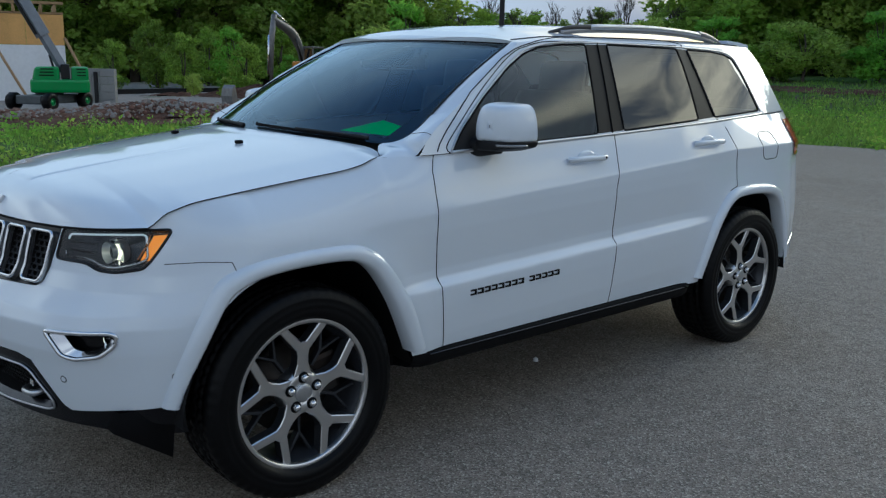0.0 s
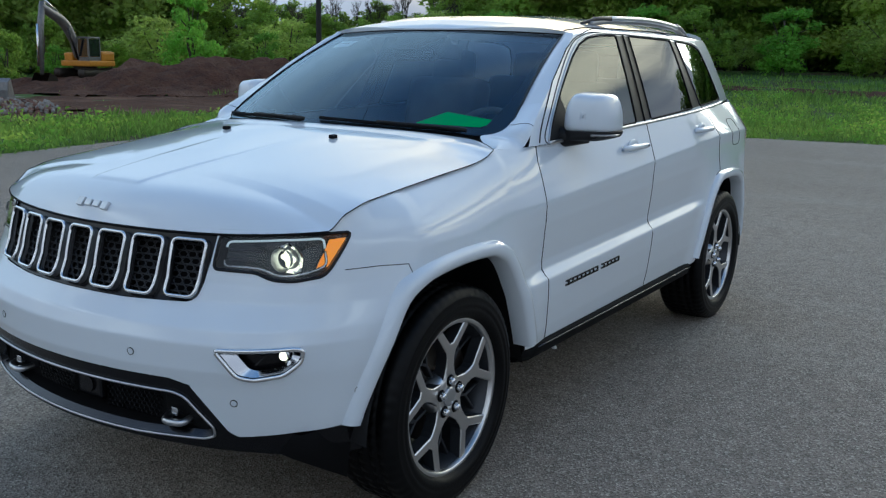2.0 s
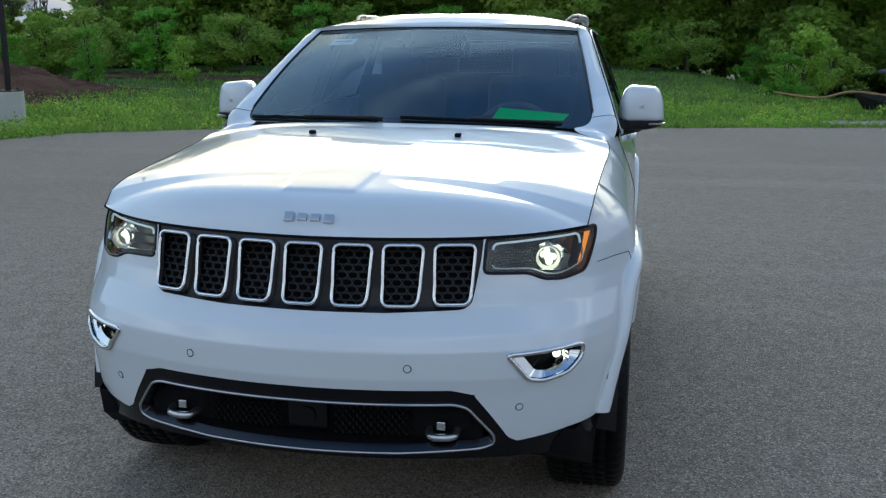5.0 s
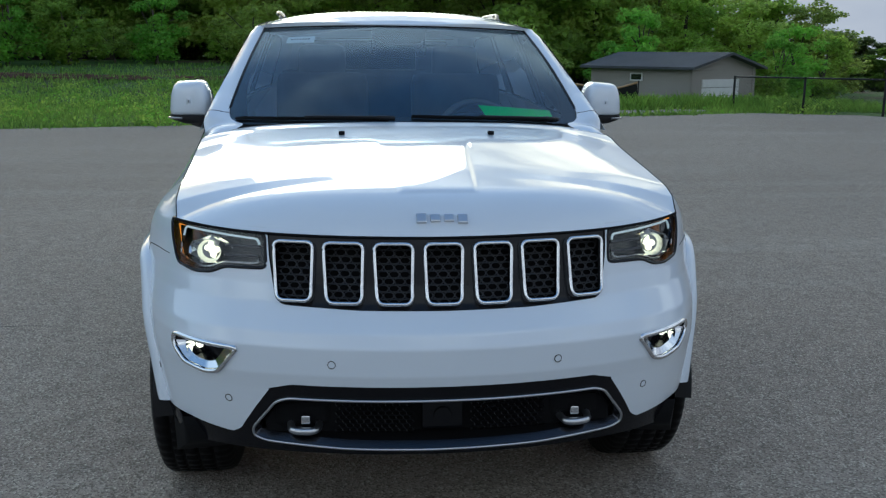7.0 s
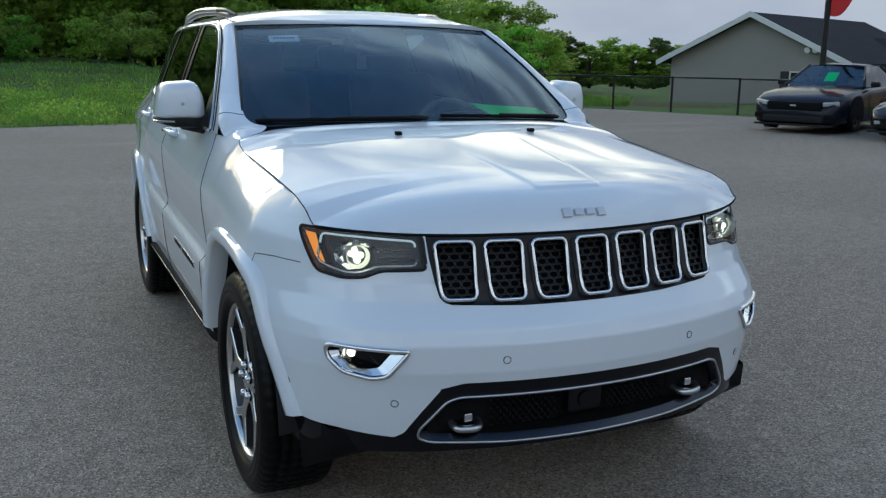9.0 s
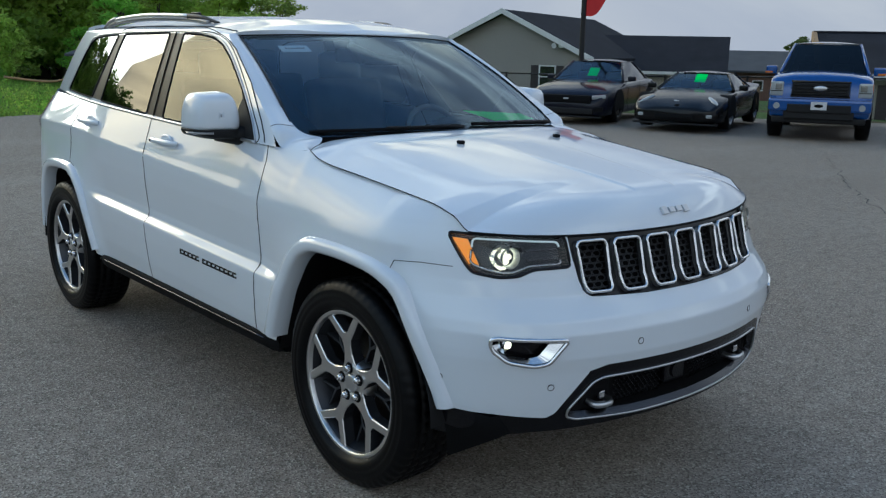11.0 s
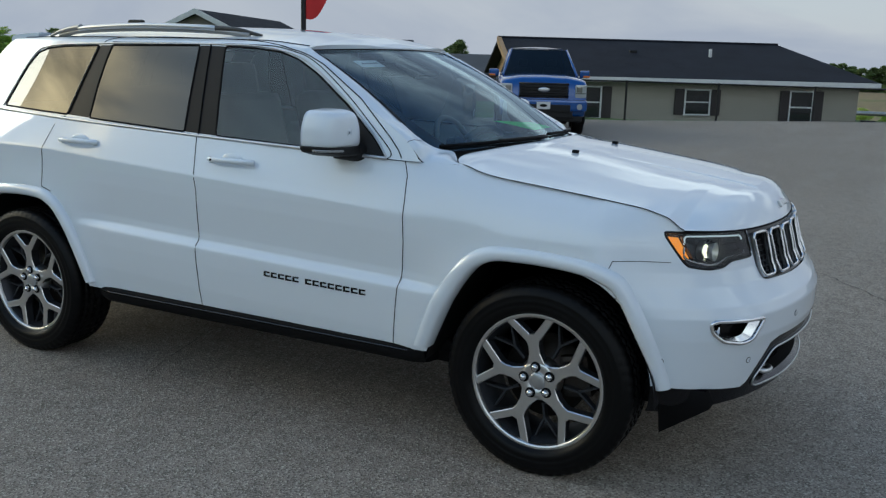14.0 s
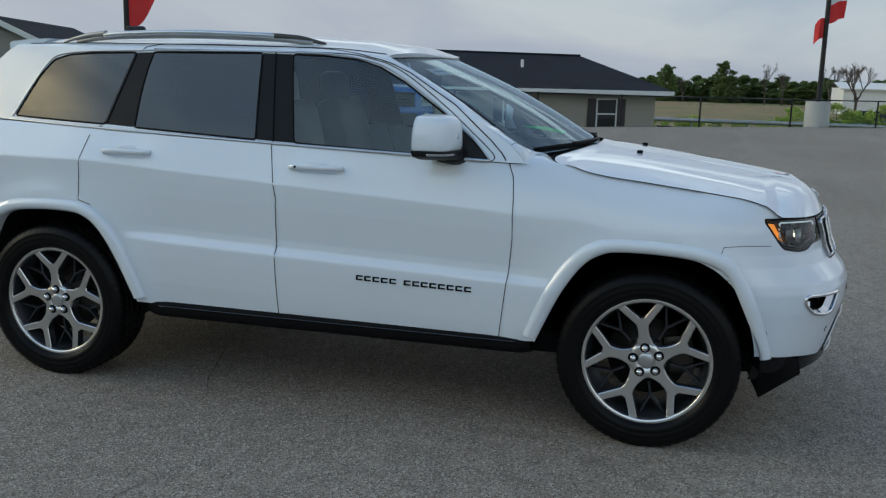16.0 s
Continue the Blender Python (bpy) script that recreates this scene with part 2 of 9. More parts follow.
def box(name, lo, hi, material, parent=None, label="", bevel=0.01, turn=None):
    bm = bmesh.new()
    add_box(bm, lo, hi, bevel, turn)
    return part(name, bm, material, parent, label)


def add_cyl(bm, a, b, r1, r2=None, n=16):
    """A cylinder or cone from a to b."""
    a, b = Vector(a), Vector(b)
    d = b - a
    m = Matrix.Translation((a + b) / 2) @ d.to_track_quat("Z", "Y").to_matrix().to_4x4()
    return bmesh.ops.create_cone(bm, cap_ends=True, segments=n, radius1=r1, radius2=r1 if r2 is None else r2, depth=d.length, matrix=m)["verts"]


def cyl(name, a, b, r, material, parent=None, label="", r2=None, n=16, smooth=False):
    bm = bmesh.new()
    add_cyl(bm, a, b, r, r2, n)
    return part(name, bm, material, parent, label, smooth)


def tube_data(pts, r, n=8, closed=False, flat=1.0, verts=None, faces=None):
    """Verts and faces of a tube of radius r along a polyline."""
    verts, faces = ([], []) if verts is None else (verts, faces)
    pts = [Vector(p) for p in pts]
    base, k = len(verts), len(pts)
    up = Vector((0.13, 0.21, 0.97))
    for i, p in enumerate(pts):
        a = pts[(i - 1) % k] if closed or i else p
        b = pts[(i + 1) % k] if closed or i < k - 1 else p
        d = (b - a).normalized()
        u = d.cross(up)
        if u.length < 1e-4:
            u = d.cross(Vector((1, 0, 0)))
        u.normalize()
        w = u.cross(d)
        for j in range(n):
            t = 2 * math.pi * j / n
            verts.append(p + (u * math.cos(t) + w * math.sin(t) * flat) * (r[i] if isinstance(r, (list, tuple)) else r))
    for i in range(k if closed else k - 1):
        for j in range(n):
            q = (i + 1) % k
            faces.append((base + i * n + j, base + i * n + (j + 1) % n, base + q * n + (j + 1) % n, base + q * n + j))
    if not closed:
        faces.append(tuple(base + j for j in range(n))[::-1])
        faces.append(tuple(base + (k - 1) * n + j for j in range(n)))
    return verts, faces


def tube(name, pts, r, material, parent=None, label="", n=8, closed=False, flat=1.0):
    v, f = tube_data(pts, r, n, closed, flat)
    return shape(name, v, f, material, parent, label)


def smooth_line(pts, n, closed=False):
    """A Catmull-Rom line through the points, n samples a span."""
    p = np.array(pts, float)
    out, k = [], len(p)
    for i in range(k if closed else k - 1):
        q = [p[(i + j) % k] if closed else p[min(max(i + j, 0), k - 1)] for j in (-1, 0, 1, 2)]
        for t in np.linspace(0, 1, n, endpoint=False):
            out.append(0.5 * (2 * q[1] + (q[2] - q[0]) * t + (2 * q[0] - 5 * q[1] + 4 * q[2] - q[3]) * t * t + (3 * q[1] - q[0] - 3 * q[2] + q[3]) * t ** 3))
    if not closed:
        out.append(p[-1])
    return np.array(out)


def rounded(poly, r, n=5):
    """A closed polygon with its corners rounded by r."""
    p, out, k = np.array(poly, float), [], len(poly)
    for i in range(k):
        a, b, c = p[i - 1], p[i], p[(i + 1) % k]
        u, w = a - b, c - b
        d = min(r, np.linalg.norm(u) * 0.45, np.linalg.norm(w) * 0.45)
        s, e = b + u / np.linalg.norm(u) * d, b + w / np.linalg.norm(w) * d
        for t in np.linspace(0, 1, n):
            out.append((1 - t) ** 2 * s + 2 * t * (1 - t) * b + t * t * e)
    return np.array(out)


def dense(poly, step, closed=True):
    """The polygon with points at most a step apart."""
    out, k = [], len(poly)
    for i in range(k if closed else k - 1):
        a, b = np.array(poly[i], float), np.array(poly[(i + 1) % k], float)
        m = max(1, int(math.ceil(np.linalg.norm(b - a) / step)))
        out += [a + (b - a) * j / m for j in range(m)]
    if not closed:
        out.append(np.array(poly[-1], float))
    return np.array(out)


def inside(poly, q):
    """Which of the points q lie in the polygon."""
    p, r = np.array(poly, float), np.zeros(len(q), bool)
    x, y = q[:, 0], q[:, 1]
    for i in range(len(p)):
        (x1, y1), (x2, y2) = p[i - 1], p[i]
        if y1 != y2:
            r ^= ((y1 > y) != (y2 > y)) & (x < (x2 - x1) * (y - y1) / (y2 - y1) + x1)
    return r


def nearest(poly, q):
    """The nearest point of the polygon's outline to each point of q, and how far off it is."""
    p = np.array(poly, float)
    best, place = np.full(len(q), 1e9), np.zeros((len(q), 2))
    for i in range(len(p)):
        a, d = p[i - 1], p[i] - p[i - 1]
        t = np.clip(((q - a) @ d) / max(d @ d, 1e-12), 0, 1)
        c = a + t[:, None] * d
        e = np.hypot(*(q - c).T)
        m = e < best
        best[m], place[m] = e[m], c[m]
    return place, best


class Sheet:
    """A grid laid in a flat chart, whose points are drawn onto region outlines before it is bent into place."""

    def __init__(self, chart, rows, cols):
        self.q, self.rows, self.cols = np.array(chart, float), rows, cols
        i = np.arange(rows * cols).reshape(rows, cols)
        self.f = np.stack([i[:-1, :-1], i[:-1, 1:], i[1:, 1:], i[1:, :-1]], -1).reshape(-1, 4)
        self.lock = np.zeros(len(self.q), bool)
        self.tag = np.full(len(self.f), "", dtype="U24")
        e = np.concatenate([self.f[:, [0, 1]], self.f[:, [1, 2]], self.f[:, [2, 3]], self.f[:, [3, 0]]])
        self.e = np.unique(np.sort(e, 1), axis=0)

    def region(self, poly, tag, only=("",)):
        poly = np.array(poly, float)
        lo, hi = poly.min(0) - 0.05, poly.max(0) + 0.05
        near = np.where(((self.q > lo) & (self.q < hi)).all(1))[0]
        for _ in range(4):
            ins = np.zeros(len(self.q), bool)
            ins[near] = inside(poly, self.q[near])
            place, gap = np.zeros_like(self.q), np.full(len(self.q), 1e9)
            place[near], gap[near] = nearest(poly, self.q[near])
            on = gap < 1e-6
            a, b = self.e[:, 0], self.e[:, 1]
            cross = (ins[a] != ins[b]) & ~on[a] & ~on[b]
            if not cross.any():
                break
            a, b = a[cross], b[cross]
            ga = np.where(self.lock[a], 1e8, gap[a])
            gb = np.where(self.lock[b], 1e8, gap[b])
            pick = np.unique(np.where(ga <= gb, a, b))
            pick = pick[~self.lock[pick] & (gap[pick] < 0.03)]
            if not len(pick):
                break
            self.q[pick] = place[pick]
            self.lock[pick] = True
        self.split(poly, near)
        a = self.q[self.f]
        tri = self.f[:, 2] == self.f[:, 3]
        mid = np.where(tri[:, None], a[:, :3].mean(1), a.mean(1))
        m = inside(poly, mid)
        for t in only:
            self.tag[m & (self.tag == t)] = tag

    def split(self, poly, near):
        """Quads that the outline crosses corner to corner fall into two triangles."""
        ins, on = np.zeros(len(self.q), bool), np.zeros(len(self.q), bool)
        ins[near] = inside(poly, self.q[near])
        on[near] = nearest(poly, self.q[near])[1] < 1e-6
        ins &= ~on
        f = self.f
        quad = f[:, 2] != f[:, 3]
        o, i = on[f], ins[f]
        cut = []
        for k in (0, 1):
            c = quad & o[:, k] & o[:, k + 2] & ~o[:, 1 - k] & ~o[:, 3 - k] & (i[:, 1 - k] != i[:, 3 - k])
            if c.any():
                g = np.roll(f[c], -k, axis=1)
                cut.append((np.where(c)[0], g))
        for idx, g in cut:
            self.f[idx] = np.stack([g[:, 0], g[:, 1], g[:, 2], g[:, 2]], 1)
            self.f = np.concatenate([self.f, np.stack([g[:, 0], g[:, 2], g[:, 3], g[:, 3]], 1)])
            self.tag = np.concatenate([self.tag, self.tag[idx]])

    def piece(self, tag, bend, mirror=1):
        f = self.f[self.tag == tag]
        used, inv = np.unique(f, return_inverse=True)
        v = bend(self.q[used])
        v[:, 0] *= mirror
        f = inv.reshape(-1, 4)
        out = []
        for r in f.tolist():
            r = r[:3] if r[2] == r[3] else r
            out.append(tuple(r if mirror > 0 else r[::-1]))
        return v, out


def both(name, sheet, tag, bend, material, parent, label="", out=1):
    """The two mirrored pieces of a region, each an object."""
    obs = []
    for s in (1, -1):
        v, f = sheet.piece(tag, bend, s * out)
        if out < 0:
            v[:, 0] *= -1
        obs.append(shape(name, v, f, material, parent, label))
    return obs

# ---- the white sport utility vehicle: front axle at y = 0, nose towards -y ----
WB = 2.915
car = thing("suv", "clean white five-door sport utility vehicle parked on grey asphalt", "car")

# plan outline at bumper height, from the nose's middle round the left side to the tail's middle
_x = np.concatenate([np.linspace(0, 0.8, 90), np.linspace(0.8, 0.945, 60)[1:]])
_front = np.stack([_x, -0.872 + 0.30 * _x ** 2 + 0.36 * (_x / 0.95) ** 10], 1)
_rear = np.stack([_x, 3.93 - 0.22 * _x ** 2 - 0.38 * (_x / 0.95) ** 10], 1)[::-1]
_line = np.concatenate([_front, dense([(0.945, -0.20), (0.945, 3.15)], 0.02, False), _rear])
for _ in range(12):
    _line[1:-1] = 0.25 * _line[:-2] + 0.5 * _line[1:-1] + 0.25 * _line[2:]
_arc = np.concatenate([[0], np.cumsum(np.hypot(*np.diff(_line, axis=0).T))])
_nf, _mid = len(_front), len(_line) // 2


def s_of_x(x):
    """Arc length on the nose at half-width x."""
    return float(np.interp(x, _line[:_nf, 0], _arc[:_nf]))


def s_of_y(y):
    """Arc length along the side at y."""
    return float(np.interp(y, _line[:, 1], _arc))


def step(a, b, t):
    t = np.clip((t - a) / (b - a), 0, 1)
    return t * t * (3 - 2 * t)


BELT_Y = np.arange(-2.0, 4.0, 0.01)
BELT_Z = np.interp(BELT_Y, [-2, -0.495, -0.44, -0.35, -0.14, 0.08, 0.22, 0.31, 0.37, 0.66, 1.75, 2.71, 3.27, 4.0], [1.012, 1.014, 1.056, 1.082, 1.108, 1.133, 1.148, 1.164, 1.186, 1.186, 1.216, 1.248, 1.266, 1.28])
_soft = np.convolve(np.pad(BELT_Z, 4, mode="edge"), np.array([1, 2, 3, 4, 5, 4, 3, 2, 1]) / 25, "valid")
BELT_Z = np.where(BELT_Y > -0.36, _soft, BELT_Z)
def belt(y):
    """Height of the lower body's upper edge: hood seam on the fender, then the window line."""
    return np.interp(y, BELT_Y, BELT_Z)


def rim_height(y0):
    """The same edge by the outline's own y, which the nose's lean moves back."""
    return belt(y0 + 0.130 * (1 - step(-0.62, 0.05, y0)))


def body(q):
    """Bends the chart (arc length, height) into the left half of the lower body."""
    s, z = q[:, 0], q[:, 1]
    x0, y0 = np.interp(s, _arc, _line[:, 0]), np.interp(s, _arc, _line[:, 1])
    nose = 1 - step(-0.62, 0.05, y0)
    dy = np.interp(z, [0.27, 0.34, 0.42, 0.50, 0.57, 0.62, 0.70, 0.74, 0.78, 0.81, 0.86, 0.90, 0.97, 1.02], [0.085, 0.05, 0.028, 0.012, 0.0, -0.012, -0.012, 0.006, 0.040, 0.064, 0.088, 0.098, 0.118, 0.134])
    zz = z - 0.034 * (np.clip(y0, 0.5, 2.5) - 1.15)
    door = np.interp(zz, [0.25, 0.42, 0.50, 0.62, 0.685, 0.700, 0.730, 0.765, 0.84, 0.92, 0.985, 1.05], [0.890, 0.908, 0.922, 0.934, 0.937, 0.936, 0.907, 0.905, 0.914, 0.922, 0.923, 0.920])
    plain = np.interp(z, [0.25, 0.45, 0.65, 0.85, 0.95, 1.05], [0.885, 0.915, 0.926, 0.924, 0.919, 0.912])
    panel = step(0.30, 0.60, y0) * (1 - step(2.25, 2.55, y0))
    w = plain + (door - plain) * panel
    zt = rim_height(y0)
    top = np.interp(y0, [-0.62, -0.46, -0.2, 0.05, 0.22, 0.31, 0.40, 0.64, 0.8, 2.3, 2.8, 3.27, 3.9], [1.0, 0.925, 0.866, 0.874, 0.887, 0.887, 0.880, 0.920, 0.925, 0.925, 0.895, 0.86, 0.88])
    zs = 0.93 + 0.055 * step(0.35, 0.75, y0) + 0.058 * (np.clip(y0, 0.65, 2.7) - 0.65)
    k = np.clip((z - zs) / np.maximum(zt - zs, 0.02), 0, 1)
    p = 2.4 - 1.38 * step(0.3, 0.8, y0)
    w = w * (1 - (1 - top) * k ** p)
    taper = 1 - 0.045 * step(2.6, 3.6, y0)
    x = x0 * (w / 0.945 * taper)
    tail = step(3.2, 3.8, y0)
    y = y0 + nose * dy - tail * np.interp(z, [0.4, 0.75, 0.9, 1.28], [0.0, 0.0, 0.02, 0.05])
    # shoulder of the wheel flares, pressed out of the panel
    for c in (0.0, WB):
        r = np.hypot((y - c) / 1.02, z - 0.38)
        x = x + np.where(s > 0.75, 0.009 * np.exp(-((r - 0.53) / 0.07) ** 2) * (z > 0.3), 0)
    return np.stack([x, y, z], 1)


ARCH = [(-0.464, 0.36), (-0.448, 0.464), (-0.376, 0.633), (-0.304, 0.772), (-0.242, 0.818), (-0.16, 0.840), (0.0, 0.852), (0.15, 0.850), (0.215, 0.834), (0.285, 0.785), (0.374, 0.655), (0.470, 0.445), (0.505, 0.36)]
FLARE = [(-0.516, 0.36), (-0.496, 0.468), (-0.426, 0.665), (-0.338, 0.820), (-0.274, 0.866), (-0.175, 0.892), (0.0, 0.904), (0.17, 0.902), (0.25, 0.884), (0.330, 0.828), (0.432, 0.690), (0.530, 0.455), (0.560, 0.36)]
arch_line, flare_line = smooth_line(ARCH, 6), smooth_line(FLARE, 6)
arch_f = [(s_of_y(y), z) for y, z in arch_line] + [(s_of_y(0.52), 0.20), (s_of_y(-0.46), 0.20)]
arch_r = [(s_of_y(WB - y), z) for y, z in arch_line] + [(s_of_y(WB - 0.52), 0.20), (s_of_y(WB + 0.46), 0.20)]

NC, NR = 560, 116
_s = np.linspace(0, _arc[-1], NC)
_y = np.interp(_s, _arc, _line[:, 1])
_zb = np.where(_y < 0.0, np.interp(_y, [-0.88, -0.72, -0.52], [0.366, 0.358, 0.330]), np.where(_y > WB, 0.36, 0.425))
_v = np.linspace(0, 1, NR)[:, None]
chart = np.stack([np.broadcast_to(_s, (NR, NC)), _zb + (rim_height(_y) - _zb) * _v], -1).reshape(-1, 2)
hull = Sheet(chart, NR, NC)
X, Y = s_of_x, s_of_y
hull.region(arch_f, "gone")
hull.region(arch_r, "gone")
LAMP = rounded([(X(0.527), 0.996), (X(0.70), 1.003), (Y(-0.552), 1.007), (Y(-0.600), 0.905), (X(0.80), 0.885), (X(0.742), 0.872), (X(0.690), 0.876), (X(0.645), 0.896), (X(0.520), 0.899)], 0.018)
GRILLE = rounded([(X(0.0) - 0.3, 1.04), (X(0.523), 1.04), (X(0.512), 0.93), (X(0.492), 0.818), (X(0.470), 0.804), (X(0.25), 0.796), (X(0.0) - 0.3, 0.794)], 0.012)
FOG = rounded([(X(0.600), 0.688), (X(0.79), 0.695), (X(0.806), 0.688), (X(0.802), 0.655), (X(0.770), 0.618), (X(0.70), 0.603), (X(0.66), 0.612)], 0.016)
CHIN = [(-0.3, 0.590), (X(0.45), 0.588), (X(0.512), 0.572), (X(0.566), 0.498), (X(0.612), 0.428), (X(0.64), 0.412), (X(0.78), 0.428), (Y(-0.50), 0.436), (Y(-0.36), 0.440), (Y(-0.36), 0.2), (-0.3, 0.2)]
INTAKE = rounded([(-0.3, 0.548), (X(0.46), 0.545), (X(0.496), 0.532), (X(0.572), 0.438), (X(0.574), 0.412), (X(0.54), 0.398), (X(0.30), 0.386), (-0.3, 0.384)], 0.016)
DOOR_F = [(Y(0.665), 1.35), (Y(0.640), 1.20), (Y(0.610), 1.13), (Y(0.600), 1.04), (Y(0.596), 0.87), (Y(0.611), 0.68), (Y(0.642), 0.40), (Y(1.690), 0.40), (Y(1.690), 0.45), (Y(1.700), 0.80), (Y(1.695), 0.98), (Y(1.748), 1.22), (Y(1.76), 1.35)]
DOOR_R = [(Y(1.690), 0.40), (Y(1.690), 0.45), (Y(1.700), 0.80), (Y(1.695), 0.98), (Y(1.748), 1.22), (Y(1.76), 1.35), (Y(2.70), 1.35), (Y(2.715), 1.22), (Y(2.735), 1.09), (Y(2.733), 0.91), (Y(WB - 0.25), 0.890), (Y(WB - 0.330), 0.828), (Y(WB - 0.432), 0.690), (Y(WB - 0.530), 0.455), (Y(WB - 0.545), 0.40)]
BUMPER = [(-0.3, 0.2), (-0.3, 1.2), (X(0.545), 1.2), (X(0.545), 0.93), (X(0.70), 0.895), (Y(-0.585), 0.93), (Y(-0.45), 0.902), (Y(-0.335), 0.897), (Y(-0.31), 0.85), (Y(-0.31), 0.2)]
for poly, tag in ((GRILLE, "grille"), (LAMP, "lamp"), (FOG, "fog"), (INTAKE, "intake"), (CHIN, "chin"), (DOOR_F, "door_f"), (DOOR_R, "door_r"), (BUMPER, "bumper")):
    hull.region(poly, tag)


def whole(name, sheet, tag, bend, material, parent, label=""):
    """One mesh of a region and its mirror image."""
    v, f = sheet.piece(tag, bend)
    w, g = sheet.piece(tag, bend, -1)
    return shape(name, np.concatenate([v, w]), f + [tuple(i + len(v) for i in q) for q in g], material, parent, label)


bumper = whole("front_bumper", hull, "bumper", body, PAINT, car)
chin = whole("lower_fascia", hull, "chin", body, GLOSSBLACK, car, "dark lower bumper fascia")
split = [(s_of_y(1.2), 0.0), (s_of_y(1.2), 1.6), (9.0, 1.6), (9.0, 0.0)]
hull.region(split, "quarter")
fenders = both("front_fender", hull, "", body, PAINT, car)
quarters = both("rear_quarter", hull, "quarter", body, PAINT, car)
doors_f = both("front_door", hull, "door_f", body, PAINT, car)
doors_r = both("rear_door", hull, "door_r", body, PAINT, car)


def seam(pts, r=0.0021, sides=(1, -1), parent=car, bend=body, name="panel_gap", lift=0.0, material=SEAM, closed=False, flat=1.0, n=6):
    """A thin line laid along the surface through chart points."""
    p = bend(dense(pts, 0.02, closed))
    p[:, 0] += lift
    for s in sides:
        w = p.copy()
        w[:, 0] *= s
        tube(name, w, r, material, parent, n=n, closed=closed, flat=flat)


seam(DOOR_F[1:7])
seam([(Y(1.690), 0.43)] + DOOR_F[8:12])
seam(DOOR_R[7:11])
seam([(Y(-0.56), 0.90)] + BUMPER[6:8], 0.0013)
seam([(Y(-0.335), 0.897), (Y(-0.315), 0.865)], 0.0013)
FUEL = rounded([(Y(3.02), 1.18), (Y(3.20), 1.18), (Y(3.215), 1.03), (Y(3.03), 1.03)], 0.05)
seam(FUEL, 0.0022, (1,), closed=True)

# hood: seen from above, from its leading edge back to the cowl
def hood_lead(x):
    return -0.744 + 0.30 * x ** 2 + 0.060 * (x / 0.79) ** 8


def hood(q):
    """Chart (u across -1..1, v back 0..1) bent into the hood."""
    u, v = q[:, 0], q[:, 1]
    yb = 0.318 + 0.195 * np.abs(u) ** 2.2 - 0.095 * np.clip((np.abs(u) - 0.84) / 0.16, 0, 1) ** 2
    xe = np.interp(v, [0, 0.08, 0.3, 0.6, 0.8, 0.90, 0.96, 1.0], [0.785, 0.795, 0.802, 0.812, 0.821, 0.820, 0.808, 0.782])
    x = u * xe
    yl = hood_lead(u * 0.79)
    y = yl + (yb - yl) * v
    ze = belt(np.clip(y, -0.49, 0.385)) + 0.002
    zc = 1.2038 + 0.1335 * y - 0.0361 * y ** 2 - 0.0880 * y ** 3 - 0.1125 * y ** 4
    z = zc - (zc - ze) * np.abs(u) ** 2.6
    d = (y - yl)
    z -= (0.091 - 0.088 * u ** 4) * np.clip(1 - d / 0.165, 0, 1) ** 3
    half = 0.108 + 0.036 * np.clip((y + 0.62) / 0.45, 0, 1.4)
    rise = (1 - step(-0.004, 0.014, np.abs(x) - half)) * step(-0.638, -0.620, y) * (1 - step(-0.50, 0.08, y))
    rise = rise + 1.1 * (1 - step(0.0, 0.10, np.abs(x) - 0.66)) * step(0.93, 1.0, v)
    crease = 0.0018 * np.exp(-((np.abs(u) - 0.80) / 0.12) ** 2) * step(0.05, 0.4, v)
    return np.stack([x, y, z + 0.0048 * rise + crease], 1)


_u, _w = np.meshgrid(np.linspace(-1, 1, 241), np.linspace(0, 1, 170) ** 1.15)
hood_sheet = Sheet(np.stack([_u, _w], -1).reshape(-1, 2), 170, 241)
v, f = hood_sheet.piece("", hood)
hood_ob = shape("hood", v, f, PAINT, car)
# inner lip of each wing under the hood's edge
_e = hood(np.stack([np.ones(60), np.linspace(0.10, 0.95, 60)], 1))
_ys = np.linspace(-0.62, 0.45, 160)
_b = body(np.stack([[s_of_y(t) for t in _ys], rim_height(_ys)], 1))
_o = np.argsort(_b[:, 1])
_rim = np.stack([np.interp(_e[:, 1], _b[_o, 1], _b[_o, 0]), _e[:, 1], np.interp(_e[:, 1], _b[_o, 1], _b[_o, 2])], 1)
for sgn in (1, -1):
    w = np.concatenate([_e + np.array([-0.01, 0, -0.003]), _rim + np.array([0.004, 0, -0.001])]) * np.array([sgn, 1, 1])
    shape("wing_lip", w, [(i, i + 1, 61 + i, 60 + i) for i in range(59)], PAINT, car)
for sgn in (1, -1):
    edge = np.concatenate([np.stack([np.full(60, sgn * 1.0), np.linspace(0, 1, 60)], 1), np.stack([sgn * np.linspace(0.99, 0.85, 12), np.ones(12)], 1)])
    tube("panel_gap", hood(edge), 0.0017, SEAM, car, n=6)
tube("panel_gap", hood(np.stack([np.linspace(-1, 1, 90), np.zeros(90)], 1)) - np.array([0, 0, 0.004]), 0.0042, SEAM, car, n=6)

# greenhouse: sides up to the cant rail, then the roof
def tumble(y, z):
    x = 0.853 - 0.36 * (z - 1.2) - 0.10 * (z - 1.2) ** 2
    return x - 0.090 * np.clip((y - 2.2) / 1.07, 0, 2) ** 2


def roof_mid(y):
    return np.interp(y, [1.12, 1.16, 1.25, 1.43, 1.75, 2.2, 2.77, 3.1, 3.4], [1.640, 1.662, 1.690, 1.712, 1.728, 1.736, 1.729, 1.705, 1.668])


ZC = 1.645


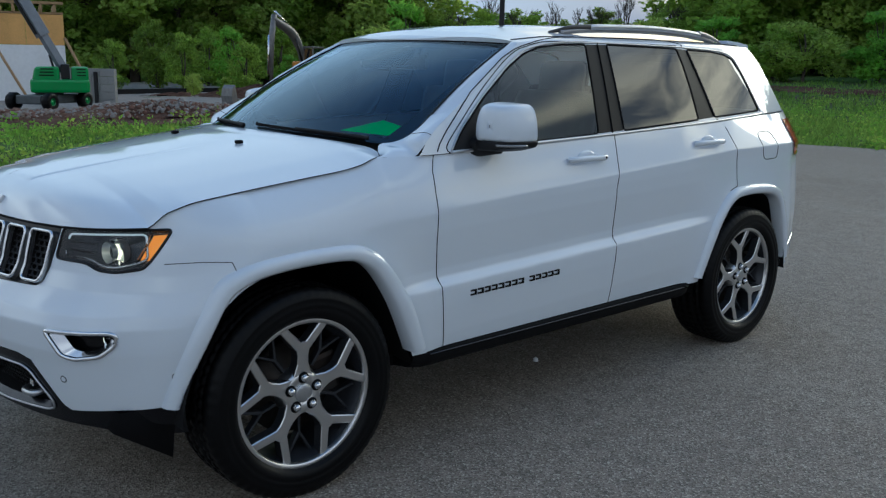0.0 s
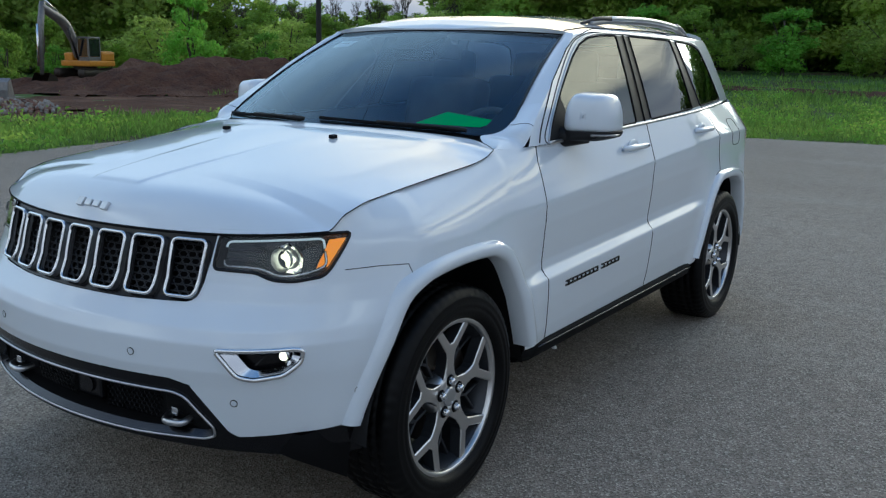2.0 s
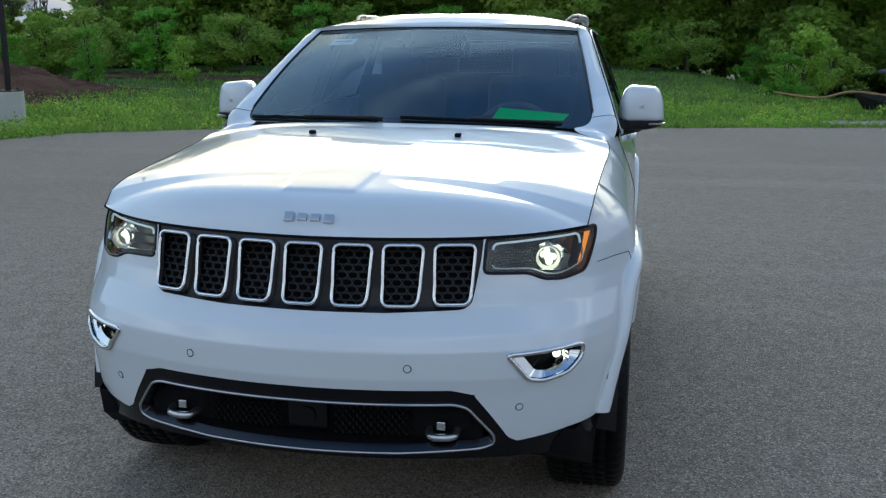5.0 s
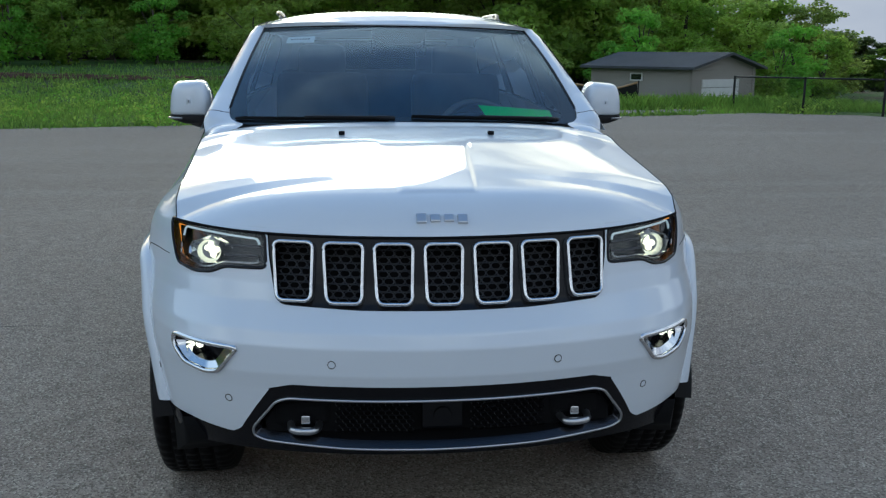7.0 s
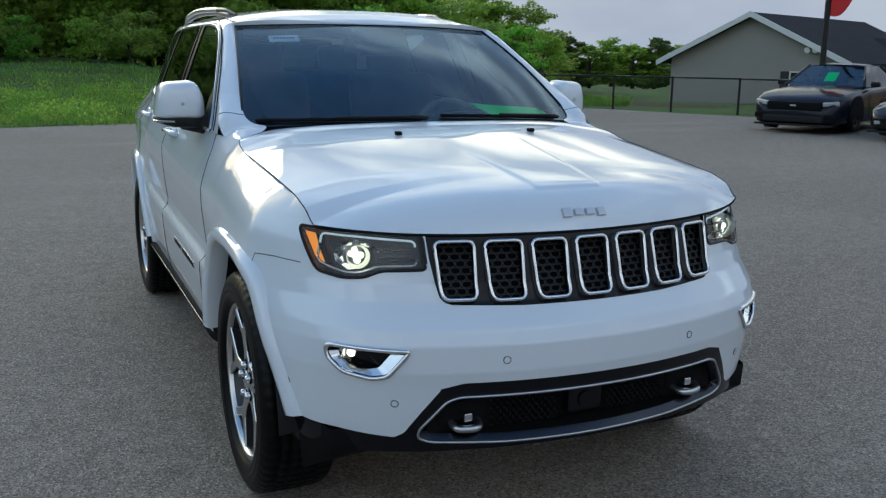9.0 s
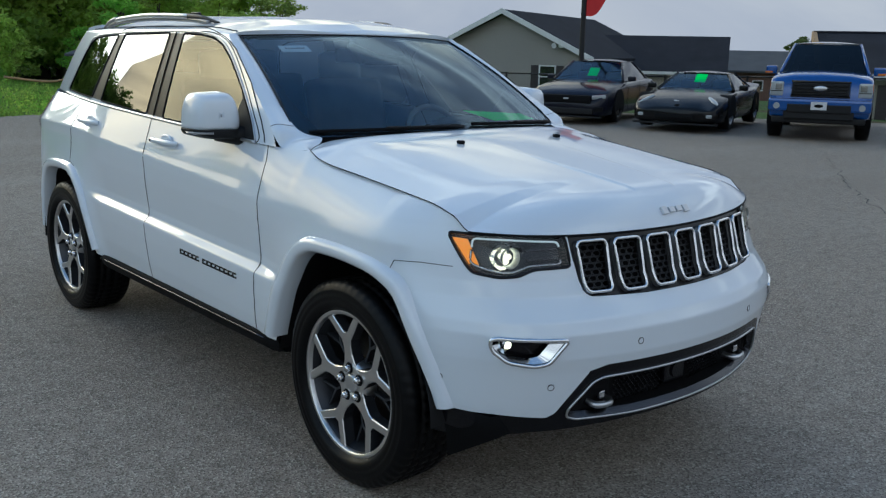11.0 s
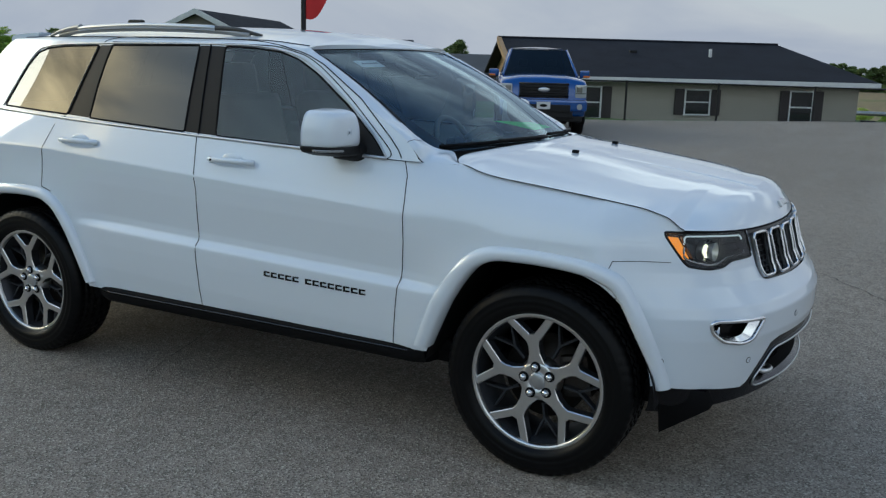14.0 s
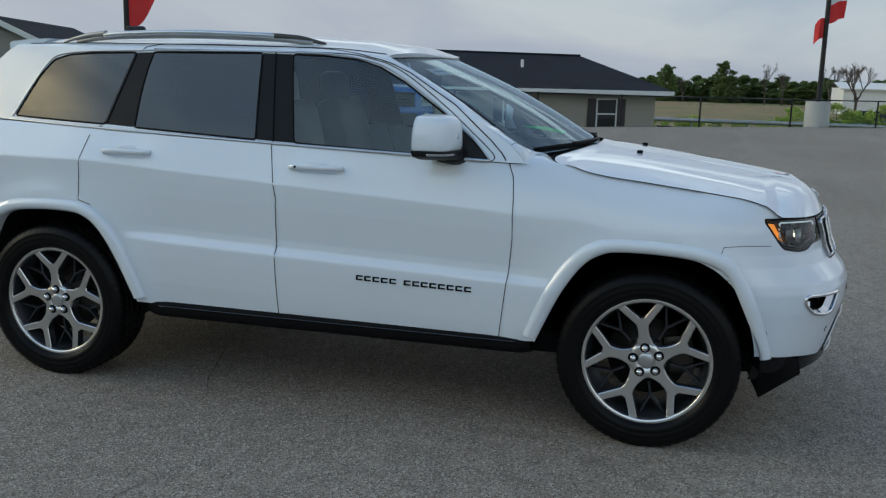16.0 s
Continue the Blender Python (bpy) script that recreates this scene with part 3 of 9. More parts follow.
def shell(q):
    """Chart (y along, h up): h below ZC is a height on the side, above it a way round over the roof."""
    y, h = q[:, 0], q[:, 1]
    z = np.minimum(h, ZC)
    x = tumble(y, z)
    xr = tumble(y, np.full_like(y, ZC))
    k = np.clip((h - ZC) / 0.80, 0, 1)
    zr = roof_mid(y)
    xo = xr * (1 - k) ** 1.0
    zo = ZC + (zr - ZC) * (1 - (1 - k) ** 3.2)
    over = h > ZC
    drop = 0.020 * (1 - step(1.18, 1.55, y)) * np.clip((h - 1.60) / 0.045, 0, 1) * (1 - k)
    return np.stack([np.where(over, xo, x), y, np.where(over, zo, z) - drop], 1)


def screen(q):
    """Chart (u across, v up) bent into the windscreen."""
    u, v = q[:, 0], q[:, 1]
    a = np.stack([0.757 * u, 0.335 + 0.225 * u ** 2, 1.240 - 0.022 * u ** 2], 1)
    b = np.stack([0.628 * u, 1.130 + 0.125 * u ** 2, 1.634 - 0.013 * np.abs(u) ** 2.5], 1)
    p = a + (b - a) * v[:, None]
    p[:, 2] += 0.022 * np.sin(np.pi * v)
    p[:, 1] -= 0.010 * np.sin(np.pi * v)
    return p


# chart of the shell: front edge follows the screen's side, rear edge the tailgate
HS = np.concatenate([np.linspace(1.18, ZC, 48), np.linspace(ZC, ZC + 0.80, 34)[1:]])
NG = 300
rows = []
for h in HS:
    if h <= ZC:
        y0 = np.interp(h, [1.18, 1.21, 1.25, 1.62, ZC], [0.47, 0.535, 0.605, 1.245, 1.262])
        y1 = np.interp(h, [1.18, 1.28, 1.55, 1.61, ZC], [3.67, 3.62, 3.44, 3.37, 3.31])
    else:
        k = (h - ZC) / 0.80
        y0 = 1.130 + 0.130 * (1 - k) ** 2
        y1 = 3.31 + 0.07 * k
    rows.append(np.stack([np.linspace(y0, y1, NG), np.full(NG, h)], 1))
top = Sheet(np.concatenate(rows), len(HS), NG)
WIN_F = rounded([(0.722, 1.196), (0.800, 1.270), (0.960, 1.395), (1.150, 1.518), (1.270, 1.578), (1.390, 1.612), (1.540, 1.624), (1.712, 1.628), (1.640, 1.228)], 0.02)
WIN_R = rounded([(1.832, 1.235), (1.868, 1.630), (2.446, 1.622), (2.462, 1.55), (2.474, 1.42), (2.476, 1.264)], 0.012)
WIN_Q = rounded([(2.640, 1.272), (2.540, 1.619), (2.80, 1.612), (2.945, 1.600), (3.035, 1.575), (3.10, 1.50), (3.215, 1.290)], 0.02)
PIL_B = [(1.640, 1.228), (1.712, 1.628), (1.868, 1.630), (1.832, 1.235)]
PIL_C = [(2.476, 1.264), (2.474, 1.42), (2.462, 1.55), (2.446, 1.622), (2.540, 1.619), (2.640, 1.272)]
for poly, tag in ((WIN_F, "win_f"), (WIN_R, "win_r"), (WIN_Q, "win_q"), (PIL_B, "pillar_b"), (PIL_C, "pillar_c")):
    top.region(poly, tag)
below = [(y, float(belt(y)) + 0.004) for y in np.linspace(0.3, 3.9, 80)] + [(3.9, 1.0), (0.3, 1.0)]
top.region(below, "gone")
top.region([(0.40, 1.10), (0.556, 1.10), (0.558, 1.190), (0.603, 1.237), (0.40, 1.237)], "gone")
whole("roof_shell", top, "", shell, PAINT, car)
for o in both("side_window", top, "win_f", shell, SIDEGLASS, car, "lightly tinted front door glass"):
    o.visible_shadow = False
both("side_window", top, "win_r", shell, PRIVACY, car, "dark privacy glass")
both("side_window", top, "win_q", shell, PRIVACY, car, "dark privacy glass")
both("pillar_cover", top, "pillar_b", shell, PILLAR, car, "black film pillar cover")
both("pillar_cover", top, "pillar_c", shell, PILLAR, car, "black film pillar cover")
gs = Sheet(np.stack(np.meshgrid(np.linspace(-1, 1, 61), np.linspace(0, 1, 40)), -1).reshape(-1, 2), 40, 61)
FRIT = rounded([(-0.86, 0.022), (0.86, 0.022), (0.880, 0.060), (0.920, 0.215), (0.940, 0.31), (0.955, 0.60), (0.955, 0.972), (-0.955, 0.972), (-0.955, 0.60), (-0.940, 0.31), (-0.920, 0.215), (-0.880, 0.060)], 0.02)
TAB = rounded([(-0.11, 0.74), (0.11, 0.74), (0.20, 0.90), (0.20, 0.97), (-0.20, 0.97), (-0.20, 0.90)], 0.02)
v, f = gs.piece("", screen)
windscreen = shape("windscreen", v, f, WINDSCREEN, car)
windscreen.visible_shadow = False
gs.region(FRIT, "clear")
gs.region(TAB, "tab", ("clear",))
def print_side(q):
    """The inner face of the windscreen, where the black print lies."""
    return screen(q) - np.array([0, -0.0025, 0.0042])
for tag, name, label in (("tab", "sensor_window", "black printed sensor patch on the glass"), ("", "windscreen_border", "black printed glass border")):
    v, f = gs.piece(tag, print_side)
    shape(name, v, f, FRITBLACK, windscreen, label)

# ---- car details ----
def on(s, z, off=0.0):
    """A point of the body's surface, moved outwards by off."""
    q = np.array([[s, z], [s + 0.004, z], [s, z + 0.004]])
    p = body(q)
    n = np.cross(p[1] - p[0], p[2] - p[0])
    n = n / np.linalg.norm(n)
    if n[1] > 0.5 and s < 1.2 or (s > 1.2 and n[0] < 0):
        n = -n
    return p[0] + n * off


def normal_at(s, z):
    return (on(s, z, 1.0) - on(s, z, 0.0))


def mirrored(name, verts, faces, material, parent, label=""):
    v = np.array([tuple(p) for p in verts], float)
    for sgn in (1, -1):
        w = v * np.array([sgn, 1, 1])
        shape(name, w, [tuple(f) if sgn > 0 else tuple(f)[::-1] for f in faces], material, parent, label)


def bowl(poly, depth, shrink, name, material, label="", sides=(1, -1), full=False):
    """A recess behind an outline on the body: walls and a back."""
    p = np.array(dense(poly, 0.015))
    c = p.mean(0)
    if full:
        c = np.array([0.0, p[:, 1].mean()])
    outer = [on(*q, -0.001) for q in p]
    inner = [on(*(c + (q - c) * (1 - shrink)), -depth) for q in p]
    k = len(p)
    verts = outer + inner + [on(*c, -depth * 1.05)]
    faces = [(i, (i + 1) % k, k + (i + 1) % k, k + i) for i in range(k)] + [(k + i, k + (i + 1) % k, 2 * k) for i in range(k)]
    obs = []
    for sgn in sides:
        w = np.array(verts) * np.array([sgn, 1, 1])
        obs.append(shape(name, w, faces, material, car, label, smooth=False))
    return obs


def ring(poly, r, name, material, sides=(1, -1), off=0.0, flat=1.0, label="", n=8):
    p = np.array([on(*q, off) for q in dense(poly, 0.012)])
    for sgn in sides:
        tube(name, p * np.array([sgn, 1, 1]), r, material, car, label, n=n, closed=True, flat=flat)


def grown(poly, d):
    """A closed outline moved inwards by d."""
    p = np.array(poly, float)
    a = np.roll(p, 1, 0)
    b = np.roll(p, -1, 0)
    t = b - a
    t /= np.maximum(np.linalg.norm(t, axis=1, keepdims=True), 1e-9)
    nrm = np.stack([-t[:, 1], t[:, 0]], 1)
    area = 0.5 * np.sum(p[:, 0] * np.roll(p[:, 1], -1) - np.roll(p[:, 0], -1) * p[:, 1])
    return p + nrm * d * (1 if area > 0 else -1)


# grille: gloss black panel, seven chrome frames with honeycomb behind
SLOTS = [(0.0, 0.056, 0.810, 0.974), (0.146, 0.056, 0.810, 0.974), (0.291, 0.057, 0.811, 0.975), (0.436, 0.057, 0.815, 0.976)]
def slot_outline(x, h, z0, z1):
    c = s_of_x(x)
    lean = 0.006
    return rounded([(c - h - lean * (x > 0) * 0, z1), (c + h + lean * x * 2, z1), (c + h - 0.007, z0), (c - h + 0.005, z0)], 0.022, 6)


gsheet = Sheet(np.stack(np.meshgrid(np.linspace(0, s_of_x(0.545), 110), np.linspace(0.785, 0.992, 44)), -1).reshape(-1, 2), 44, 110)
for k in SLOTS:
    gsheet.region(grown(slot_outline(*k), 0.004), "gone")
gsheet.region(GRILLE, "panel")
whole("grille_panel", gsheet, "panel", lambda q: body(q) + np.array([0, 0.006, 0]), GLOSSBLACK, car, "gloss black grille surround")
v, f = [], []
CW = 0.031
for i in range(-3, 4):
    for j in range(-5, 6):
        cx, cz = i * CW + (CW / 2 if j % 2 else 0), j * 0.0205
        if abs(cx) < 0.050 and abs(cz) < 0.090:
            pts = [(cx + 0.0165 * math.cos(a), 0, cz + 0.0115 * math.sin(a)) for a in np.arange(6) * math.pi / 3]
            tube_data(pts, 0.0026, 5, True, 1.0, v, f)
honey = mesh_of("honeycomb", v, f, HONEY, False)
for x, h, z0, z1 in SLOTS:
    for sgn in ((1, -1) if x else (1,)):
        o = slot_outline(x, h, z0, z1)
        p = np.array([on(abs(a), b, 0.011) * np.array([1 if a >= 0 else -1, 1, 1]) for a, b in dense(o, 0.01)])
        wall_in = np.array([on(abs(a), b, -0.007) * np.array([1 if a >= 0 else -1, 1, 1]) for a, b in dense(o, 0.01)])
        mid = p.mean(0)
        rim_o = mid + (p - mid) * np.array([1.07, 1.0, 1.035])
        rim_i = mid + (wall_in - mid) * np.array([1.11, 1.0, 1.05])
        fr = tube("grille_frame", p * np.array([sgn, 1, 1]), 0.0056, CHROME, car, "bright satin chrome slot frame", n=8, closed=True)
        kk = len(p)
        shape("frame_side", np.concatenate([rim_o, rim_i]) * np.array([sgn, 1, 1]), [(i, (i + 1) % kk, kk + (i + 1) % kk, kk + i) for i in range(kk)], SATIN, fr)
        c = on(s_of_x(x), (z0 + z1) / 2, -0.016)
        ob = new("honeycomb", honey)
        ob.parent = fr
        yaw = math.degrees(math.atan(0.60 * x))
        ob.matrix_basis = pose(c[0] * sgn, c[1], c[2], -24, 0, yaw * sgn)
        bm = bmesh.new()
        add_box(bm, (-0.066, 0.0, -0.112), (0.066, 0.01, 0.112), 0, pose(c[0] * sgn, c[1] + 0.03, c[2], -24, 0, yaw * sgn))
        part("slot_backing", bm, SEAM, fr)

# badges: plain shapes in place of lettering
v, f = [], []
for k in range(4):
    bm = bmesh.new()
    x = -0.060 + k * 0.040
    hz = 0.030 if k in (0,) else 0.022
    yy = -0.717 + 0.3 * x * x
    add_box(bm, (x - 0.015, -0.008, -hz / 2 - (0.006 if k == 3 else 0)), (x + 0.015, 0.004, hz / 2), 0.003, pose(0, yy, 1.043, -38))
    part("nose_badge", bm, SATIN, hood_ob, "silver badge block")
def side_badge(sgn):
    t = 0
    for w in [0.038] * 5 + [0.0] + [0.038] * 8:
        if w == 0:
            t += 0.028
            continue
        yy = 1.300 - t
        zz = 0.646 - 0.012 * t / 0.56
        p = body(np.array([[s_of_y(yy - 0.017), zz]]))[0]
        bm = bmesh.new()
        x0, x1 = p[0] * sgn - 0.004, p[0] * sgn + 0.005
        for lo, hi in (((yy - 0.034, zz + 0.005), (yy - 0.002, zz + 0.012)), ((yy - 0.034, zz - 0.012), (yy - 0.002, zz - 0.005)), ((yy - 0.011, zz - 0.006), (yy - 0.002, zz + 0.006))):
            add_box(bm, (x0, *lo), (x1, *hi), 0.0015)
        part("door_badge", bm, GLOSSBLACK, doors_f[0 if sgn > 0 else 1], "black raised badge bar")
        t += w + 0.0015


side_badge(1), side_badge(-1)

# headlamps
lamps = both("headlamp_lens", hull, "lamp", body, CLEAR, car, "clear headlamp lens")
for o in lamps:
    o.visible_shadow = False
HOUSING = mat("lamp_housing", (0.050, 0.056, 0.062), 0.22, 0.4, fine=120)
houses = bowl(LAMP, 0.045, 0.06, "headlamp_housing", HOUSING)
ring(LAMP, 0.005, "headlamp_edge", GLOSSBLACK, off=-0.001)
DRL = rounded([(X(0.548), 0.980), (X(0.70), 0.990), (X(0.792), 0.993), (X(0.805), 0.915), (X(0.775), 0.898), (X(0.735), 0.886), (X(0.700), 0.888), (X(0.655), 0.908), (X(0.545), 0.911)], 0.016)
line = np.array([on(*q, -0.012) for q in np.concatenate([dense(DRL, 0.008, False)])])
for sgn, h in zip((1, -1), houses):
    high = line[:, 2] > 0.955
    tube("daytime_strip", line[high] * np.array([sgn, 1, 1]), 0.0036, LEDON, h, "thin daytime light strip", n=6)
    tube("light_guide", line[~high] * np.array([sgn, 1, 1]), 0.0048, CHROME, h, "silver lower light guide", n=6)
    mark = [on(s, z, -0.020) for s, z in ((Y(-0.606), 0.990), (Y(-0.560), 0.995), (Y(-0.604), 0.912), (Y(-0.630), 0.908))]
    mi = [on(s, z, -0.036) for s, z in ((Y(-0.606), 0.990), (Y(-0.560), 0.995), (Y(-0.604), 0.912), (Y(-0.630), 0.908))]
    shape("amber_marker", np.array(mark + mi) * np.array([sgn, 1, 1]), [(0, 1, 2, 3), (4, 5, 6, 7), (0, 1, 5, 4), (1, 2, 6, 5), (2, 3, 7, 6), (3, 0, 4, 7)], MARKER, h, "lit amber side marker", smooth=False)
    c = on(X(0.715), 0.938, -0.034) * np.array([sgn, 1, 1])
    wall_line = [(Y(-0.612), 0.993), (Y(-0.622), 0.95), (Y(-0.637), 0.905)]
    w = [on(*q, o) for q in wall_line for o in (-0.002, -0.042)]
    shape("lamp_divider", np.array(w) * np.array([sgn, 1, 1]), [(0, 1, 3, 2), (2, 3, 5, 4)], GLOSSBLACK, h, smooth=False)
    d = Vector((0.12 * sgn, -1, 0.03)).normalized()
    bm = bmesh.new()
    add_cyl(bm, Vector(c) - d * 0.03, Vector(c) - d * 0.008, 0.036, 0.038, 24)
    part("lamp_barrel", bm, SATIN, h)
    bm = bmesh.new()
    u = d.cross(Vector((0, 0, 1))).normalized()
    w = u.cross(d)
    for du, dw, r in ((0, 0, 0.013), (0.015, 0.004, 0.009), (-0.016, -0.002, 0.010), (0.003, 0.016, 0.009), (-0.004, -0.016, 0.011)):
        bmesh.ops.create_uvsphere(bm, u_segments=12, v_segments=8, radius=r, matrix=Matrix.Translation(Vector(c) - d * 0.006 + u * du + w * dw))
    part("lamp_projector", bm, LAMPON, h, "lit projector lens", True)
    v = [Vector(c) + d * t + (u * math.cos(a) + w * math.sin(a)) * r for t, r in ((0.006, 0.027), (0.030, 0.035)) for a in np.arange(20) * math.pi / 10]
    shape("lamp_shroud", v, [(i, (i + 1) % 20, 20 + (i + 1) % 20, 20 + i) for i in range(20)], SATIN, h)
    c2 = on(X(0.605), 0.944, -0.03) * np.array([sgn, 1, 1])
    bm = bmesh.new()
    for dz in (0.014, -0.014):
        add_box(bm, (-0.055, -0.012, dz - 0.004), (0.055, 0.0, dz + 0.004), 0.002, Matrix.Translation(Vector(c2)) @ pose(0, 0, 0, -15, 0, 20 * sgn))
    part("lamp_light_guide", bm, DARKCHROME, h)
    rnd_f = random.Random(3)
    v = [Vector(c) - d * 0.010 + (u * math.cos(a) * 1.25 + w * math.sin(a)) * 0.030 for a in np.arange(14) * math.pi / 7]
    v += [Vector(c) + d * rnd_f.uniform(-0.006, 0.014) + (u * math.cos(a) * 1.5 + w * math.sin(a) * 0.95) * rnd_f.uniform(0.040, 0.050) for a in (np.arange(14) + 0.5) * math.pi / 7]
    shape("lamp_reflector", v, [(i, (i + 1) % 14, 14 + i) for i in range(14)] + [((i + 1) % 14, 14 + (i + 1) % 14, 14 + i) for i in range(14)], CHROME, h, "faceted bright reflector", smooth=False)

# fog lamps
fogs = bowl(FOG, 0.055, 0.22, "fog_lamp_recess", GLOSSBLACK)
ring(FOG, 0.0075, "fog_lamp_bezel", CHROME, off=0.002, label="chrome fog lamp bezel")
for sgn, h in zip((1, -1), fogs):
    lip = np.array(dense(FOG, 0.012))
    c = lip.mean(0) + np.array([0.03, 0.012])
    a = [on(*q, -0.002) for q in lip]
    b = [on(*(c + (q - c) * 0.70), -0.024) for q in lip]
    k = len(lip)
    low = [i for i in range(k) if lip[i][1] < 0.672]
    faces = [(i, (i + 1) % k, k + (i + 1) % k, k + i) for i in range(k) if i in low]
    shape("fog_lamp_trim", np.array(a + b) * np.array([sgn, 1, 1]), faces, CHROME, h, "bright chrome lower trim")
    e = on(X(0.775), 0.657, -0.066) * np.array([sgn, 1, 1])
    bm = bmesh.new()
    add_cyl(bm, Vector(e) + Vector((0, 0.02, 0)), Vector(e) + Vector((0.008 * sgn, -0.008, 0)), 0.026, 0.030, 20)
    part("fog_lamp_socket", bm, CHROME, h)
    v = [Vector(e) + Vector((sgn * (math.cos(a) * r * 1.25 - 0.010), dd, math.sin(a) * r)) for dd, r in ((0.004, 0.016), (-0.010, 0.030), (-0.034, 0.041)) for a in np.arange(18) * math.pi / 9]
    shape("fog_lamp_reflector", v, [(18 * k + i, 18 * k + (i + 1) % 18, 18 * k + 18 + (i + 1) % 18, 18 * k + 18 + i) for k in range(2) for i in range(18)], CHROME, h, "bright fluted reflector", smooth=False)
    bm = bmesh.new()
    add_cyl(bm, Vector(e) + Vector((0, 0.0, 0.0)), Vector(e) + Vector((0.004 * sgn, -0.016, 0.0)), 0.016, 0.012, 16)
    part("fog_lamp_bulb", bm, FOGON, h, "lit fog lamp")

# lower intake: smoked chrome frame, mesh, radar cover, tow hooks
sel = np.array(dense(INTAKE, 0.015))
inner = grown(sel, 0.013)
verts = [on(max(a, 0), b, 0.004) for a, b in sel] + [on(max(a, 0), b, -0.022) for a, b in inner]
k = len(sel)
faces = [(i, (i + 1) % k, k + (i + 1) % k, k + i) for i in range(k) if sel[i][0] > 0 or sel[(i + 1) % k][0] > 0]
mirrored("intake_frame", verts, faces, DARKCHROME, car, "smoked chrome intake frame")
for sgn in (1, -1):
    tube("intake_edge", np.array([on(max(a, 0), b, 0.004) for a, b in sel if a > -0.02]) * np.array([sgn, 1, 1]), 0.0042, SATIN, car, n=6)
wall_v = [on(max(a, 0), b, -0.021) for a, b in inner]
wall_v += [p + np.array([-0.02 * min(p[0] / 0.3, 1), 0.16, 0.0]) for p in wall_v]
mirrored("intake_wall", wall_v, faces, SEAM, car)
cavity = box("intake_cavity", (-0.53, -0.70, 0.375), (0.53, -0.45, 0.56), SEAM, car, bevel=0.02)
bm = bmesh.new()
add_box(bm, (-0.52, -0.735, 0.39), (0.52, -0.700, 0.545), 0.01)
part("intake_panel", bm, SEAM, cavity)
v, f = [], []
for i in range(-6, 7):
    for j in range(-4, 5):
        cx, cz = i * 0.021 + (0.0105 if j % 2 else 0), j * 0.013
        if abs(cx) < 0.11:
            tube_data([(cx + 0.0115 * math.cos(a), 0, cz + 0.0075 * math.sin(a)) for a in np.arange(6) * math.pi / 3], 0.0018, 4, True, 1.0, v, f)
mesh_l = mesh_of("intake_mesh", v, f, GLOSSBLACK, False)
for sgn in (1, -1):
    ob = new("intake_mesh", mesh_l)
    ob.parent = cavity
    ob.matrix_basis = pose(0.20 * sgn, -0.752, 0.468, -4, 0, 6 * sgn)
    bm = bmesh.new()
    add_box(bm, (min(0.33 * sgn, 0.49 * sgn), -0.742, 0.432), (max(0.33 * sgn, 0.49 * sgn), -0.70, 0.505), 0.015)
    part("hook_pocket", bm, SEAM, cavity)
    hook = tube("tow_hook", smooth_line([(0.362 * sgn, -0.71, 0.440), (0.366 * sgn, -0.765, 0.434), (0.385 * sgn, -0.785, 0.432), (0.428 * sgn, -0.778, 0.432), (0.444 * sgn, -0.76, 0.436), (0.446 * sgn, -0.70, 0.450)], 5), 0.0115, SATIN, car, "silver tow hook", n=8)
    box("hook_mount", (0.402 * sgn - 0.013, -0.768, 0.446), (0.402 * sgn + 0.013, -0.72, 0.472), CHROME, hook, bevel=0.003)
radar = box("radar_cover", (-0.062, -0.772, 0.415), (0.062, -0.735, 0.525), GLOSSBLACK, car, "gloss black radar cover", 0.012)
bm = bmesh.new()
add_cyl(bm, (0, -0.770, 0.462), (0, -0.779, 0.462), 0.028, 0.026, 24)
part("radar_lens", bm, GLOSSBLACK, radar)
SENS = [(X(0.330), 0.655), (X(0.640), 0.525), (Y(-0.47), 0.54)]
for s, z in SENS:
    for sgn in (1, -1):
        n = normal_at(s, z) * np.array([sgn, 1, 1])
        p = on(s, z) * np.array([sgn, 1, 1])
        bm = bmesh.new()
        add_cyl(bm, p - n * 0.004, p + n * 0.0015, 0.0095, 0.009, 20)
        so = part("parking_sensor", bm, PAINT, bumper)
        u = Vector(n).orthogonal().normalized()
        w = Vector(n).cross(u)
        tube("sensor_gap", [Vector(p) + Vector(n) * 0.001 + (u * math.cos(a) + w * math.sin(a)) * 0.0108 for a in np.arange(20) * math.pi / 10], 0.0011, SEAM, so, n=5, closed=True)

